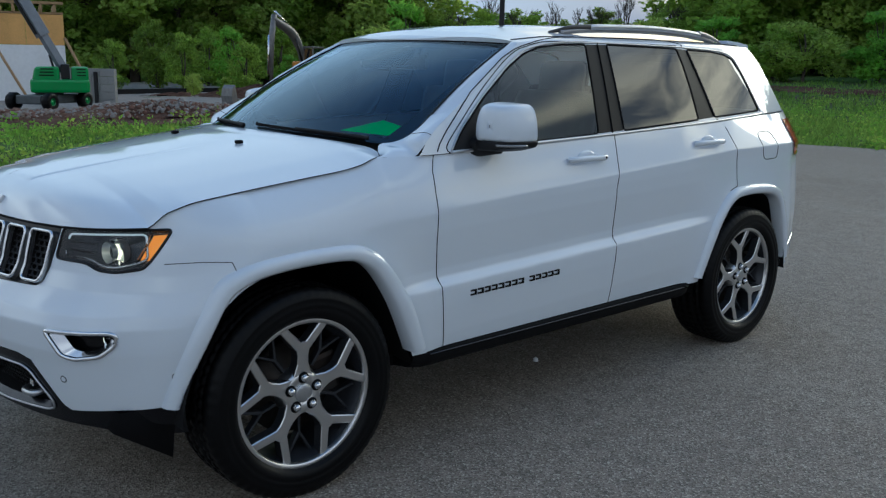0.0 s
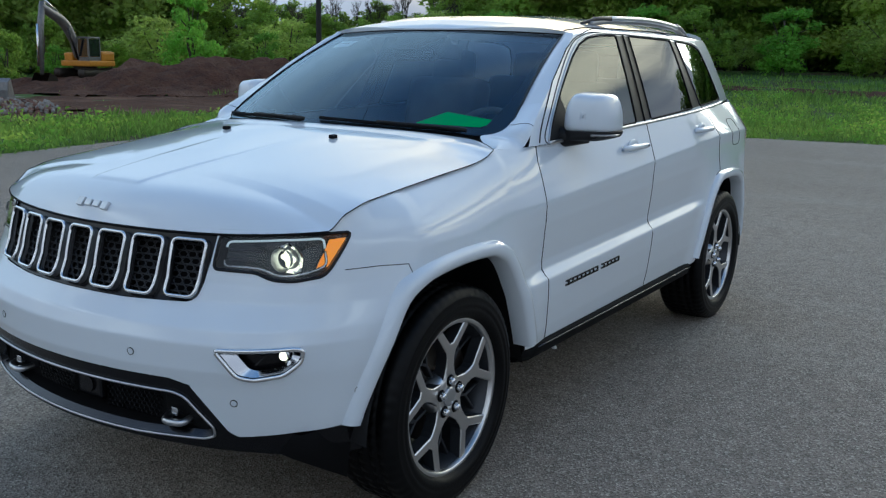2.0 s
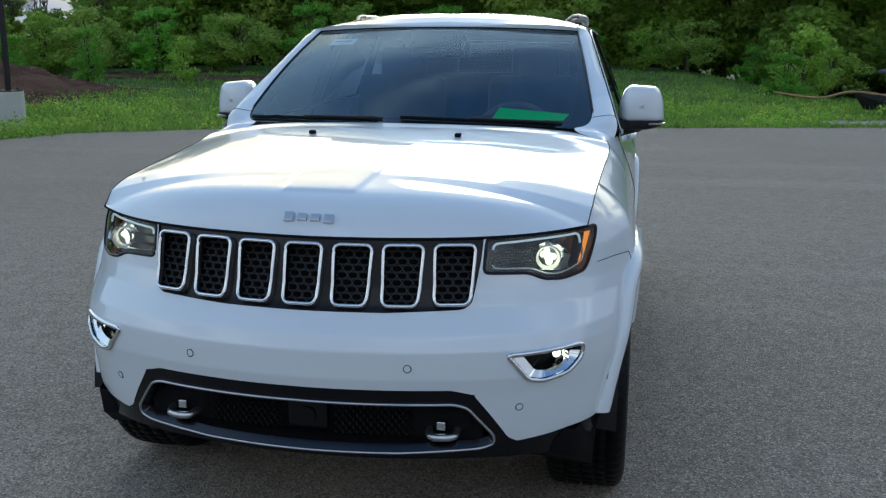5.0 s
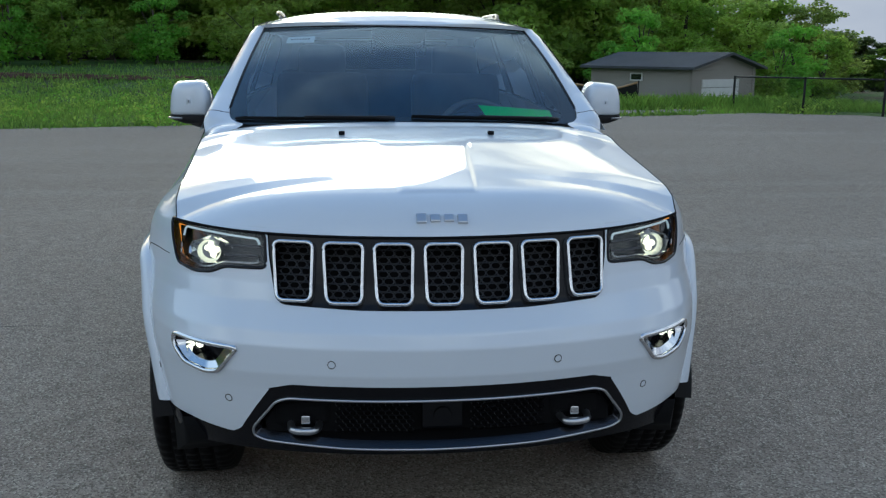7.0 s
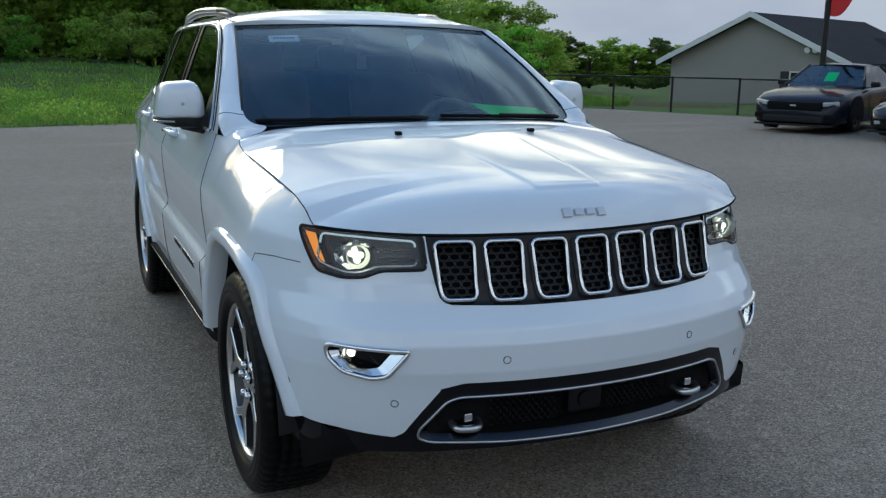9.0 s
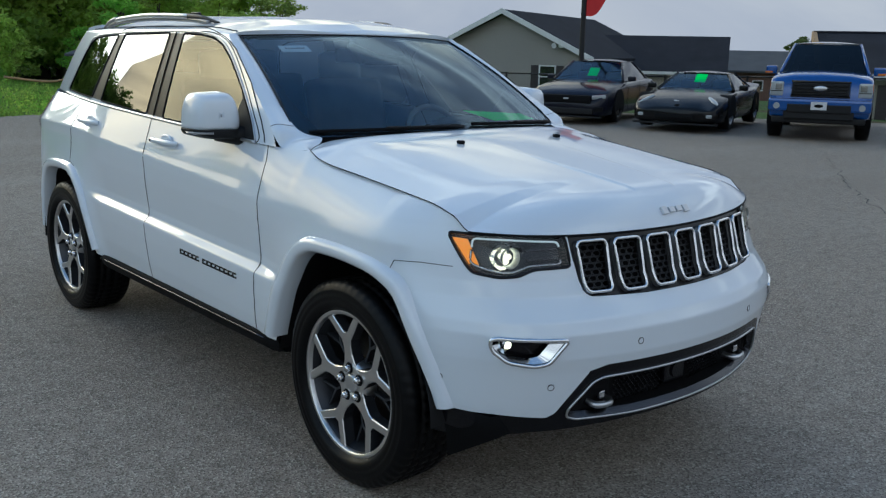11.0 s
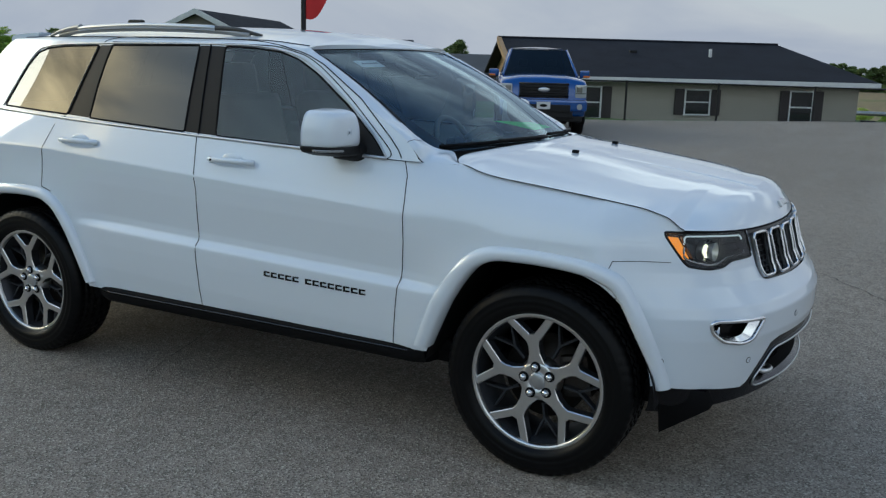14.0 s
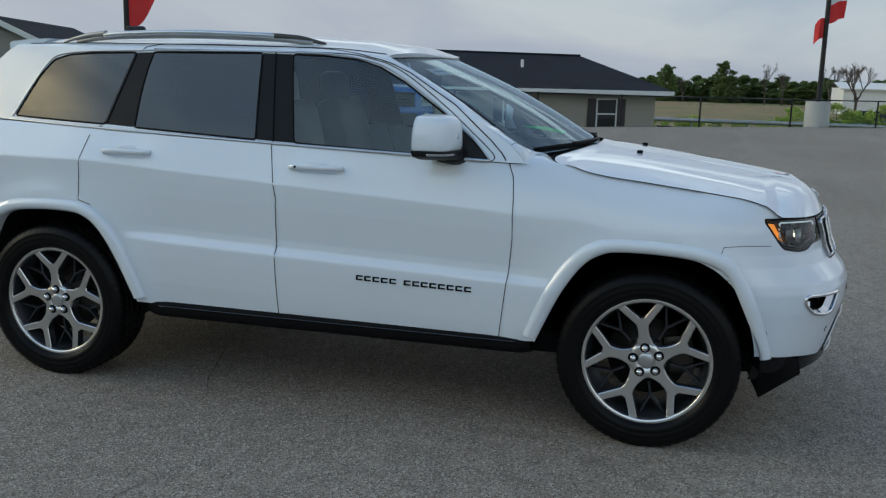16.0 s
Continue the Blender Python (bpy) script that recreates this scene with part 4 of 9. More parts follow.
# wheel flares, wheel wells
def flare(centre, flip, name="wheel_flare"):
    a, b = dense(arch_line, 0.02, False), dense(flare_line, 0.02, False)
    n = 70
    def even(p):
        d = np.concatenate([[0], np.cumsum(np.hypot(*np.diff(p, axis=0).T))])
        t = np.linspace(0, d[-1], n)
        return np.stack([np.interp(t, d, p[:, 0]), np.interp(t, d, p[:, 1])], 1)
    a, b = even(a), even(b)
    keep = [i for i in range(n) if a[i][1] > 0.425]
    verts, faces = [], []
    for i in keep:
        for k, (q, off) in enumerate(((a[i], -0.05), (a[i], 0.014), (a[i] * 0.8 + b[i] * 0.2, 0.024), (a[i] * 0.45 + b[i] * 0.55, 0.026), (a[i] * 0.12 + b[i] * 0.88, 0.020), (b[i], 0.004), (b[i] * 1.04 - a[i] * 0.04, -0.012))):
            y = centre + (q[0] if not flip else -q[0])
            z = q[1]
            base = body(np.array([[s_of_y(y - (0.1 * (1 - step(-0.62, 0.05, y)) * np.interp(z, [0.5, 0.7, 0.9], [0.08, 0.0, 0.9]) if y < 0 else 0)), z]]))[0]
            verts.append((base[0] + off, y, z))
    m = 7
    for i in range(len(keep) - 1):
        for k in range(m - 1):
            faces.append((i * m + k, i * m + k + 1, (i + 1) * m + k + 1, (i + 1) * m + k) if not flip else (i * m + k, (i + 1) * m + k, (i + 1) * m + k + 1, i * m + k + 1))
    mirrored(name, verts, faces, PAINT, car)
    # wheel well lining
    verts, faces = [], []
    for i in range(n):
        y = centre + (a[i][0] if not flip else -a[i][0])
        for x in (0.895, 0.70, 0.50):
            verts.append((x, y, a[i][1] + (0.02 if x < 0.8 else 0.002)))
    for i in range(n - 1):
        for k in range(2):
            faces.append((i * 3 + k, i * 3 + k + 1, (i + 1) * 3 + k + 1, (i + 1) * 3 + k))
    mirrored("wheel_well", verts, faces, BLACK, car)
    verts = [(0.50, centre + (p[0] if not flip else -p[0]), p[1] + 0.02) for p in a]
    mirrored("wheel_well_wall", verts, [tuple(range(n))], SEAM, car)


flare(0.0, False)
flare(WB, True)
mirrored("front_mud_guard", [(0.50, -0.44, 0.26), (0.825, -0.470, 0.250), (0.835, -0.455, 0.432), (0.50, -0.45, 0.432), (0.50, -0.64, 0.37), (0.755, -0.635, 0.352), (0.775, -0.62, 0.425), (0.50, -0.64, 0.425)], [(0, 1, 2, 3), (4, 7, 6, 5), (0, 4, 5, 1), (1, 5, 6, 2), (0, 3, 7, 4)], SEAM, car)

# sills: black moulding with a thin bright strip
prof = [(0.80, 0.44), (0.905, 0.438), (0.922, 0.428), (0.925, 0.412), (0.915, 0.380), (0.890, 0.358), (0.80, 0.345)]
ys = np.concatenate([[0.50], np.linspace(0.55, 2.33, 30), [2.39]])
verts = [(x - (0.03 if j in (0, len(ys) - 1) else 0), y, z) for j, y in enumerate(ys) for x, z in prof]
k = len(prof)
faces = [(j * k + i, j * k + i + 1, (j + 1) * k + i + 1, (j + 1) * k + i) for j in range(len(ys) - 1) for i in range(k - 1)]
faces += [tuple(range(k)), tuple((len(ys) - 1) * k + i for i in range(k))[::-1]]
mirrored("sill", verts, faces, SEAM, car, "black plastic sill moulding")
for sgn in (1, -1):
    tube("sill_strip", [(0.929 * sgn, y, 0.418) for y in np.linspace(0.56, 2.33, 30)], 0.0035, DARKCHROME, car, "thin dull sill strip", n=6)
box("underbody", (-0.74, -0.45, 0.315), (0.74, 3.55, 0.43), SEAM, car, bevel=0.05)
box("bulkhead", (-0.50, -0.42, 0.42), (0.50, 0.50, 0.95), SEAM, car, bevel=0.03)
cyl("exhaust_pipe", (0.35, 1.0, 0.275), (0.35, 3.6, 0.275), 0.035, IRON, car)

# belt and window trims
def trim(pts, r, material, name, lift=0.003, flat=1.0, sides=(1, -1), closed=False, label="", n=6):
    p = shell(dense(pts, 0.02, closed))
    p[:, 0] += lift
    for sgn in sides:
        tube(name, p * np.array([sgn, 1, 1]), r, material, car, label, n=n, closed=closed, flat=flat)


BELT = [(y, float(belt(y)) + 0.006) for y in np.linspace(0.72, 3.24, 60)]
trim(BELT, 0.0075, SATIN, "belt_strip", 0.004, label="bright belt strip", n=8)
OVER = [(0.715, 1.192), (0.700, 1.205), (0.715, 1.232), (0.80, 1.303), (0.955, 1.425), (1.135, 1.545), (1.26, 1.603), (1.39, 1.636)] 
trim([(a, b) for a, b in smooth_line(OVER + [(1.54, 1.6385), (1.75, 1.6405), (2.45, 1.638)], 5)], 0.0022, SEAM, "door_frame_gap", 0.001)
BRIGHT = [(0.722, 1.200), (0.80, 1.282), (0.958, 1.405), (1.145, 1.528), (1.265, 1.588), (1.39, 1.622), (1.54, 1.634), (1.712, 1.637), (1.868, 1.638), (2.446, 1.632), (2.54, 1.629), (2.80, 1.622), (2.95, 1.610), (3.042, 1.585), (3.112, 1.50), (3.232, 1.288)]
trim(smooth_line(BRIGHT, 4), 0.0045, SATIN, "window_strip", 0.002, label="thin bright window strip")
for w in (WIN_F, WIN_R, WIN_Q):
    trim(w, 0.005, SEAM, "window_seal", 0.0, closed=True)
trim([(1.742, 1.224), (1.80, 1.632), (1.805, 1.640)], 0.0035, SEAM, "door_gap", 0.002)
trim([(2.655, 1.27), (2.552, 1.618)], 0.0022, DARKCHROME, "pillar_line", 0.001)
trim([(2.712, 1.25), (2.66, 1.262)], 0.003, SEAM, "door_gap", 0.002)
trim([(0.648, 1.200), (0.668, 1.228), (0.72, 1.278), (0.90, 1.425), (1.13, 1.560), (1.28, 1.622), (1.40, 1.650), (1.58, 1.692), (1.83, 1.708), (2.08, 1.712), (2.33, 1.708), (2.44, 1.695), (2.49, 1.655), (2.515, 1.628)], 0.0024, SEAM, "door_gap", 0.002)
# glass edge between screen and pillar, roof ditch
for sgn in (1, -1):
    e = screen(np.stack([np.full(40, sgn * 1.0), np.linspace(0, 1, 40)], 1))
    tube("screen_edge", e, 0.006, GLOSSBLACK, car, n=6)
    ditch = shell(np.stack([np.linspace(1.27, 3.25, 40), np.full(40, ZC + 0.055)], 1))
    tube("roof_ditch", ditch * np.array([sgn, 1, 1]), 0.0035, SEAM, car, n=6)
e = screen(np.stack([np.linspace(-1, 1, 50), np.ones(50)], 1))
tube("screen_header", e, 0.004, GLOSSBLACK, car, n=6)
# painted corner between the screen's edge and the pillar, and along the roof's front
def corner_strip(sgn):
    verts, faces = [], []
    line = [("p", t) for t in np.linspace(0.20, 1, 28)] + [("r", k) for k in np.linspace(0.03, 1, 24)]
    for kind, t in line:
        if kind == "p":
            a = screen(np.array([[1.0, t]]))[0]
            h = float(np.clip(a[2] + 0.012 + 0.016 * t, 1.19, ZC))
            y0 = float(np.interp(h, [1.18, 1.21, 1.25, 1.62, ZC], [0.47, 0.535, 0.605, 1.245, 1.262]))
            b = shell(np.array([[y0, h]]))[0]
        else:
            b = shell(np.array([[1.130 + 0.130 * (1 - t) ** 2, ZC + 0.80 * t]]))[0]
            a = screen(np.array([[min(b[0] / 0.628, 1.0), 1.0]]))[0]
        m = (a + b) / 2
        up = np.array([0.35, -0.75, 0.55]) if kind == "p" else np.array([0, -0.15, 0.3])
        up = up * float(np.clip((t - 0.25) / 0.25, -0.3, 1)) if kind == "p" else up
        verts += [a - np.array([0, 0, 0.004]), a * 0.72 + b * 0.28 + up * 0.010, m + up * 0.012, a * 0.25 + b * 0.75 + up * 0.008, b]
    n = len(line)
    for i in range(n - 1):
        for k in range(4):
            faces.append((i * 5 + k, i * 5 + k + 1, (i + 1) * 5 + k + 1, (i + 1) * 5 + k))
    v = np.array(verts) * np.array([sgn, 1, 1])
    shape("screen_pillar", v, faces if sgn > 0 else [f[::-1] for f in faces], PAINT, car)


corner_strip(1), corner_strip(-1)
# wing corner: one smooth panel from the hood's rounded corner past the screen's foot up into the pillar
def glass_at(u, v, out):
    return screen(np.array([[u, v]]))[0] + np.array([0.15, -0.50, 0.85]) * out
under = np.array([0, 0.003, -0.004])
inner_line = smooth_line([hood(np.array([[1.0, 0.93]]))[0] + under, hood(np.array([[1.0, 1.0]]))[0] + under, hood(np.array([[0.93, 1.0]]))[0] + under, glass_at(0.890, -0.010, 0.004), glass_at(0.942, 0.016, 0.004), glass_at(0.978, 0.055, 0.004), glass_at(0.996, 0.125, 0.004), glass_at(1.0, 0.24, 0.002)], 4)
rim_pts, rim_way = [], []
for y in (0.345, 0.40, 0.45, 0.50, 0.555):
    s0, z0 = s_of_y(y), float(belt(y))
    p, q = body(np.array([[s0, z0], [s0, z0 - 0.02]]))
    rim_pts.append(p), rim_way.append((p - q) / np.linalg.norm(p - q))
for y, h, a in ((0.600, 1.235, inner_line[20]), (0.674, 1.290, inner_line[24]), (0.771, 1.346, inner_line[28])):
    p, q = shell(np.array([[y, h], [y + 0.02, h - 0.02]])) + np.array([0.0015, 0, 0])
    straight, k = (a - p) / np.linalg.norm(a - p), 1 - step(0.58, 0.78, y)
    rim_pts.append(p), rim_way.append((p - q) / np.linalg.norm(p - q) * k * 1.15 + straight * (1 - k))
outer_line, way_line = smooth_line(rim_pts, 4), smooth_line(rim_way, 4)
cap_v, cap_f = [], []
for a, b, w in zip(inner_line, outer_line, way_line):
    reach = np.linalg.norm(a - b)
    for t in np.linspace(0, 1, 9):
        cap_v.append(b * (2 * t ** 3 - 3 * t ** 2 + 1) + w * reach * 1.10 * (t ** 3 - 2 * t ** 2 + t) + a * (3 * t ** 2 - 2 * t ** 3) + (a - b) * 0.95 * (t ** 3 - t ** 2))
for i in range(len(inner_line) - 1):
    for k in range(8):
        cap_f.append((i * 9 + k, i * 9 + k + 1, i * 9 + 10 + k, i * 9 + 9 + k)[::-1])
mirrored("wing_corner", cap_v, cap_f, PAINT, car)
for sgn in (1, -1):
    tube("panel_gap", (np.array(cap_v[22 * 9:23 * 9]) + np.array([0.0005, 0, 0.0008])) * np.array([sgn, 1, 1]), 0.0011, SEAM, car, n=5)
# mirror sail: black triangle ahead of the front door glass
SAIL = [(0.728, 1.202), (0.80, 1.272), (0.925, 1.372), (0.935, 1.30), (0.90, 1.212)]
p = shell(np.array(SAIL))
p[:, 0] += 0.004
mirrored("mirror_sail", p, [tuple(range(5))], BLACK, car)

# roof rails
RAILGREY = mat("rail_grey", (0.36, 0.355, 0.35), 0.42, 0.8, vary=0.05, fine=200)
BRONZE = mat("rail_foot_bronze", (0.085, 0.078, 0.070), 0.38, 0.6, vary=0.08, fine=200)
for sgn in (1, -1):
    xs = 0.60
    pts = smooth_line([(xs - 0.012, 1.85, 1.712), (xs, 1.93, 1.716), (xs + 0.01, 2.3, 1.722), (xs, 2.65, 1.711), (xs - 0.01, 2.78, 1.701)], 8)
    rail = tube("roof_rail", pts * np.array([sgn, 1, 1]), 0.015, SATIN, car, "slim silver roof rail with dark feet", n=10, flat=0.9)
    low = smooth_line([(xs - 0.03, 1.66, 1.682), (xs - 0.016, 1.85, 1.699), (xs + 0.0, 2.3, 1.706), (xs - 0.016, 2.76, 1.692), (xs - 0.03, 2.95, 1.666)], 8)
    tube("rail_base", low * np.array([sgn, 1, 1]), 0.013, RAILGREY, rail, n=8, flat=1.0)
    for end in ([(xs - 0.05, 1.60, 1.682), (xs - 0.04, 1.65, 1.692), (xs - 0.025, 1.73, 1.707), (xs - 0.012, 1.86, 1.713)], [(xs - 0.01, 2.77, 1.711), (xs - 0.015, 2.86, 1.702), (xs - 0.025, 2.96, 1.684), (xs - 0.03, 3.03, 1.664)]):
        q = smooth_line(end, 6)
        first = end[0][1] < 2
        r = np.linspace(0.006, 0.015, len(q)) if first else np.linspace(0.015, 0.006, len(q))
        tube("rail_foot", q * np.array([sgn, 1, 1]), [float(a) for a in r], BRONZE if first else RAILGREY, rail, n=10, flat=1.0)
bm = bmesh.new()
add_box(bm, (-0.03, 2.90, 1.715), (0.03, 3.06, 1.776), 0.018)
for q in bm.verts:
    if q.co.z > 1.75:
        q.co.x *= 0.45
        q.co.y = 3.00 + (q.co.y - 3.00) * 0.75
part("antenna_fin", bm, GLOSSBLACK, car, "black antenna fin")

# door handles
def handle(yc, zc, sgn, door, keyed):
    n = normal_at(s_of_y(yc), zc)
    p = on(s_of_y(yc), zc)
    m = Matrix.Translation((p[0] * sgn, yc, zc))
    v, f = [], []
    pts = [(0.006 * sgn, -0.125, 0), (0.026 * sgn, -0.105, 0.002), (0.034 * sgn, -0.04, 0.003), (0.034 * sgn, 0.04, 0.003), (0.028 * sgn, 0.10, 0.002), (0.006 * sgn, 0.125, 0)]
    tube_data([m @ Vector(a) for a in smooth_line(pts, 4)], 0.0132, 10, False, 1.0, v, f)
    h = shape("door_handle", v, f, PAINT, door)
    bm = bmesh.new()
    bmesh.ops.create_uvsphere(bm, u_segments=18, v_segments=10, radius=1.0, matrix=m @ Matrix.Translation((0, 0, 0.006)) @ Matrix.Diagonal((0.008, 0.060, 0.030, 1)))
    part("handle_cup", bm, PAINT, h, smooth=True)
    if keyed:
        bm = bmesh.new()
        add_cyl(bm, m @ Vector((0.040 * sgn, 0.088, 0.003)), m @ Vector((0.046 * sgn, 0.088, 0.003)), 0.006, 0.006, 12)
        part("handle_button", bm, SEAM, h)


for sgn, k in ((1, 0), (-1, 1)):
    handle(1.510, 1.126, sgn, doors_f[k], True)
    handle(2.485, 1.152, sgn, doors_r[k], False)

# door mirrors
CASE = np.array(rounded([(-0.100, -0.010), (0.101, -0.010), (0.094, 0.085), (0.072, 0.146), (-0.064, 0.156), (-0.096, 0.085)], 0.034, 7))
SKIRT = np.array(rounded([(-0.104, 0.004), (0.103, 0.004), (0.094, -0.022), (0.030, -0.040), (-0.100, -0.044)], 0.010, 4))
DOME = ((0.0, 0.965), (0.018, 1.0), (0.070, 0.985), (0.105, 0.93), (0.128, 0.83), (0.142, 0.68), (0.149, 0.46), (0.1515, 0.18), (0.152, 0.012))


def mirror_point(w, d, z, sgn):
    x = 0.938 + w
    return (sgn * x, 1.004 - d + 0.25 * (x - 0.965), 1.234 + z)


def domed(outline, layers, mid, sgn, grow=1.0):
    """An outline carried forward through shrinking layers, closed at both ends."""
    k = len(outline)
    v = [mirror_point(w * c * grow, d, mid + (z - mid) * c ** 0.62, sgn) for d, c in layers for w, z in outline]
    f = [(a * k + i, a * k + (i + 1) % k, a * k + k + (i + 1) % k, a * k + k + i) for a in range(len(layers) - 1) for i in range(k)]
    f += [tuple(range(k)), tuple(range(len(layers) * k - 1, (len(layers) - 1) * k - 1, -1))]
    return v, f


def door_mirror(sgn):
    v, f = domed(CASE, DOME, 0.060, sgn)
    m = shape("door_mirror", v, f, PAINT, car, "white door mirror with black base")
    v, f = domed(SKIRT, DOME, -0.004, sgn, 1.01)
    base = shape("mirror_base", v, f, BLACK, m, smooth=False)
    bm = bmesh.new()
    add_cyl(bm, (sgn * 0.815, 0.845, 1.206), (sgn * 0.93, 0.925, 1.212), 0.046, 0.028, 14)
    part("mirror_foot", bm, BLACK, base, smooth=True)
    line = [mirror_point(w, d, -0.012, sgn) for w, d in ((0.032, 0.1505), (0.056, 0.146), (0.076, 0.136), (0.090, 0.120), (0.099, 0.095), (0.102, 0.070))]
    v, f = tube_data(smooth_line(line, 3), 0.0085, 8, False, 0.6)
    shape("mirror_indicator", v, f, LENSGREY, m, "clear indicator strip")
    rim = [mirror_point(w * 0.88, d, 0.062 + (z - 0.062) * 0.86, sgn) for d in (-0.0025, 0.002) for w, z in CASE]
    k = len(CASE)
    shape("mirror_glass", rim, [tuple(range(k))] + [(i, (i + 1) % k, k + (i + 1) % k, k + i) for i in range(k)], CHROME, m, "silvered mirror glass", smooth=False)


door_mirror(1), door_mirror(-1)

# tail lamps, rear bumper reflector, spoiler, tailgate
tl = Sheet(np.stack(np.meshgrid(np.linspace(s_of_y(3.46), s_of_y(3.72), 24), np.linspace(1.03, 1.235, 24)), -1).reshape(-1, 2), 24, 24)
for sgn in (1, -1):
    v, f = tl.piece("", lambda q: body(q) * 1.0)
    v = v + np.array([0.006, 0.004, 0])
    v[:, 0] *= sgn
    shape("tail_lamp", v, f, REDLENS, car, "red tail lamp lens")
verts = [(x, y - 0.05 * (x / 0.54) ** 2, z) for z, y in ((1.682, 3.20), (1.676, 3.32), (1.664, 3.425), (1.652, 3.440), (1.612, 3.437), (1.606, 3.42), (1.612, 3.28)) for x in np.linspace(-0.54, 0.54, 13)]
faces = [(k * 13 + i, k * 13 + i + 1, ((k + 1) % 7) * 13 + i + 1, ((k + 1) % 7) * 13 + i) for k in range(7) for i in range(12)] + [tuple(13 * k for k in range(7)), tuple(12 + 13 * k for k in range(6, -1, -1))]
shape("roof_spoiler", verts, faces, PAINT, car, smooth=False)
def gate(q):
    """Chart (u across, h up) of the tailgate between the shell's rear edges."""
    u, h = q[:, 0], q[:, 1]
    y1 = np.interp(h, [1.18, 1.28, 1.55, 1.61, ZC], [3.67, 3.62, 3.44, 3.37, 3.31])
    return np.stack([u * tumble(y1, h), y1 + 0.07 * (1 - u ** 2), h], 1)


tg = Sheet(np.stack(np.meshgrid(np.linspace(-1, 1, 41), np.linspace(1.18, ZC, 24)), -1).reshape(-1, 2), 24, 41)
tg.region(rounded([(-0.9, 1.27), (0.9, 1.27), (0.88, 1.60), (-0.88, 1.60)], 0.05), "pane")
v, f = tg.piece("pane", gate)
shape("rear_window", v, f, PRIVACY, car, "dark rear window")
v, f = tg.piece("", gate)
shape("tailgate", v, f, PAINT, car)
for sgn in (1, -1):
    v, f = tube_data(body(np.array([[s_of_y(3.42 + 0.02 * i), 0.485 + 0.004 * i] for i in range(12)])) * np.array([sgn, 1, 1]) * np.array([0.995, 1, 1]), 0.009, 8)
    shape("rear_bumper_strip", v, f, CHROME, car, "bright rear bumper strip")

# cowl and wipers
verts, faces = [], []
for i, u in enumerate(np.linspace(-1, 1, 41)):
    a = hood(np.array([[u, 1.0]]))[0]
    b = screen(np.array([[u * 0.995, 0.05]]))[0]
    verts += [(a[0], a[1] - 0.01, a[2] - 0.020), ((a[0] + b[0]) / 2, (a[1] + b[1]) / 2, min(a[2], b[2]) - 0.022), (b[0], b[1] + 0.02, b[2] - 0.004)]
for i in range(40):
    for k in (0, 1):
        faces.append((i * 3 + k, i * 3 + 3 + k, i * 3 + 4 + k, i * 3 + 1 + k))
shape("cowl", verts, faces, BLACK, car, "black plastic cowl")
def wiper(u0, v0, u1, v1):
    a = screen(np.array([[u0 + (u1 - u0) * t, v0 + (v1 - v0) * t] for t in np.linspace(0, 1, 14)])) + np.array([0, -0.006, 0.007])
    w = tube("wiper", a, 0.0055, SEAM, car, "black wiper blade", n=6, flat=1.4)
    piv = screen(np.array([[u1 + 0.03 * np.sign(u1 - u0), 0.02]]))[0] + np.array([0, -0.02, 0.008])
    midp = a[6] + np.array([0, -0.004, 0.007])
    tube("wiper_arm", smooth_line([piv, (piv + a[10]) / 2 + np.array([0, -0.006, 0.006]), midp], 6), [0.009] * 6 + [0.006] * 7, BLACK, w, n=8)


wiper(-0.94, 0.034, -0.12, 0.012)
wiper(0.0, 0.036, 0.80, 0.012)
for sgn in (1, -1):
    p = hood(np.array([[sgn * 0.34, 0.815]]))[0]
    bm = bmesh.new()
    add_box(bm, (p[0] - 0.011, 0.098, p[2] - 0.004), (p[0] + 0.011, 0.126, p[2] + 0.010), 0.004)
    part("washer_nozzle", bm, SEAM, hood_ob, "black washer nozzle")

# ---- wheels ----
def lathe(profile, n, skip=None):
    """Turns (x, r) points about the x axis; skip lowers the radius by rule."""
    verts, faces, k = [], [], len(profile)
    for j in range(n):
        a = 2 * math.pi * j / n
        for i, (x, r) in enumerate(profile):
            if skip:
                r = skip(i, j, r)
            verts.append((x, r * math.cos(a), r * math.sin(a)))
    for j in range(n):
        for i in range(k - 1):
            q = (j + 1) % n
            faces.append((j * k + i, j * k + i + 1, q * k + i + 1, q * k + i))
    return verts, faces


R = 0.387
TYRE = [(-0.105, 0.262), (-0.125, 0.285), (-0.134, 0.320), (-0.130, 0.350), (-0.118, 0.374), (-0.104, R - 0.003), (-0.085, R), (-0.066, R + 0.001), (-0.065, R - 0.008), (-0.056, R - 0.008), (-0.055, R + 0.001), (-0.018, R + 0.002), (-0.017, R - 0.008), (-0.007, R - 0.008), (-0.006, R + 0.002), (0.030, R + 0.002), (0.031, R - 0.008), (0.041, R - 0.008), (0.042, R + 0.001), (0.066, R + 0.001), (0.067, R - 0.007), (0.075, R - 0.007), (0.076, R), (0.104, R - 0.003), (0.118, 0.374), (0.128, 0.352), (0.1305, 0.346), (0.1290, 0.343), (0.1335, 0.330), (0.1335, 0.318), (0.1310, 0.314), (0.1335, 0.308), (0.130, 0.292), (0.122, 0.281), (0.112, 0.274), (0.105, 0.262)]
tyre_mesh = mesh_of("tyre", *lathe(TYRE, 240, lambda i, j, r: r - 0.0035 if j % 4 == 0 and (4 <= i <= 7 or 22 <= i <= 24) else (r - 0.008 if j % 4 == 2 and i in (10, 11, 14, 15, 18, 19) else r)), RUBBER)
RIM = [(-0.105, 0.245), (-0.09, 0.235), (0.02, 0.232), (0.075, 0.248), (0.094, 0.258)]
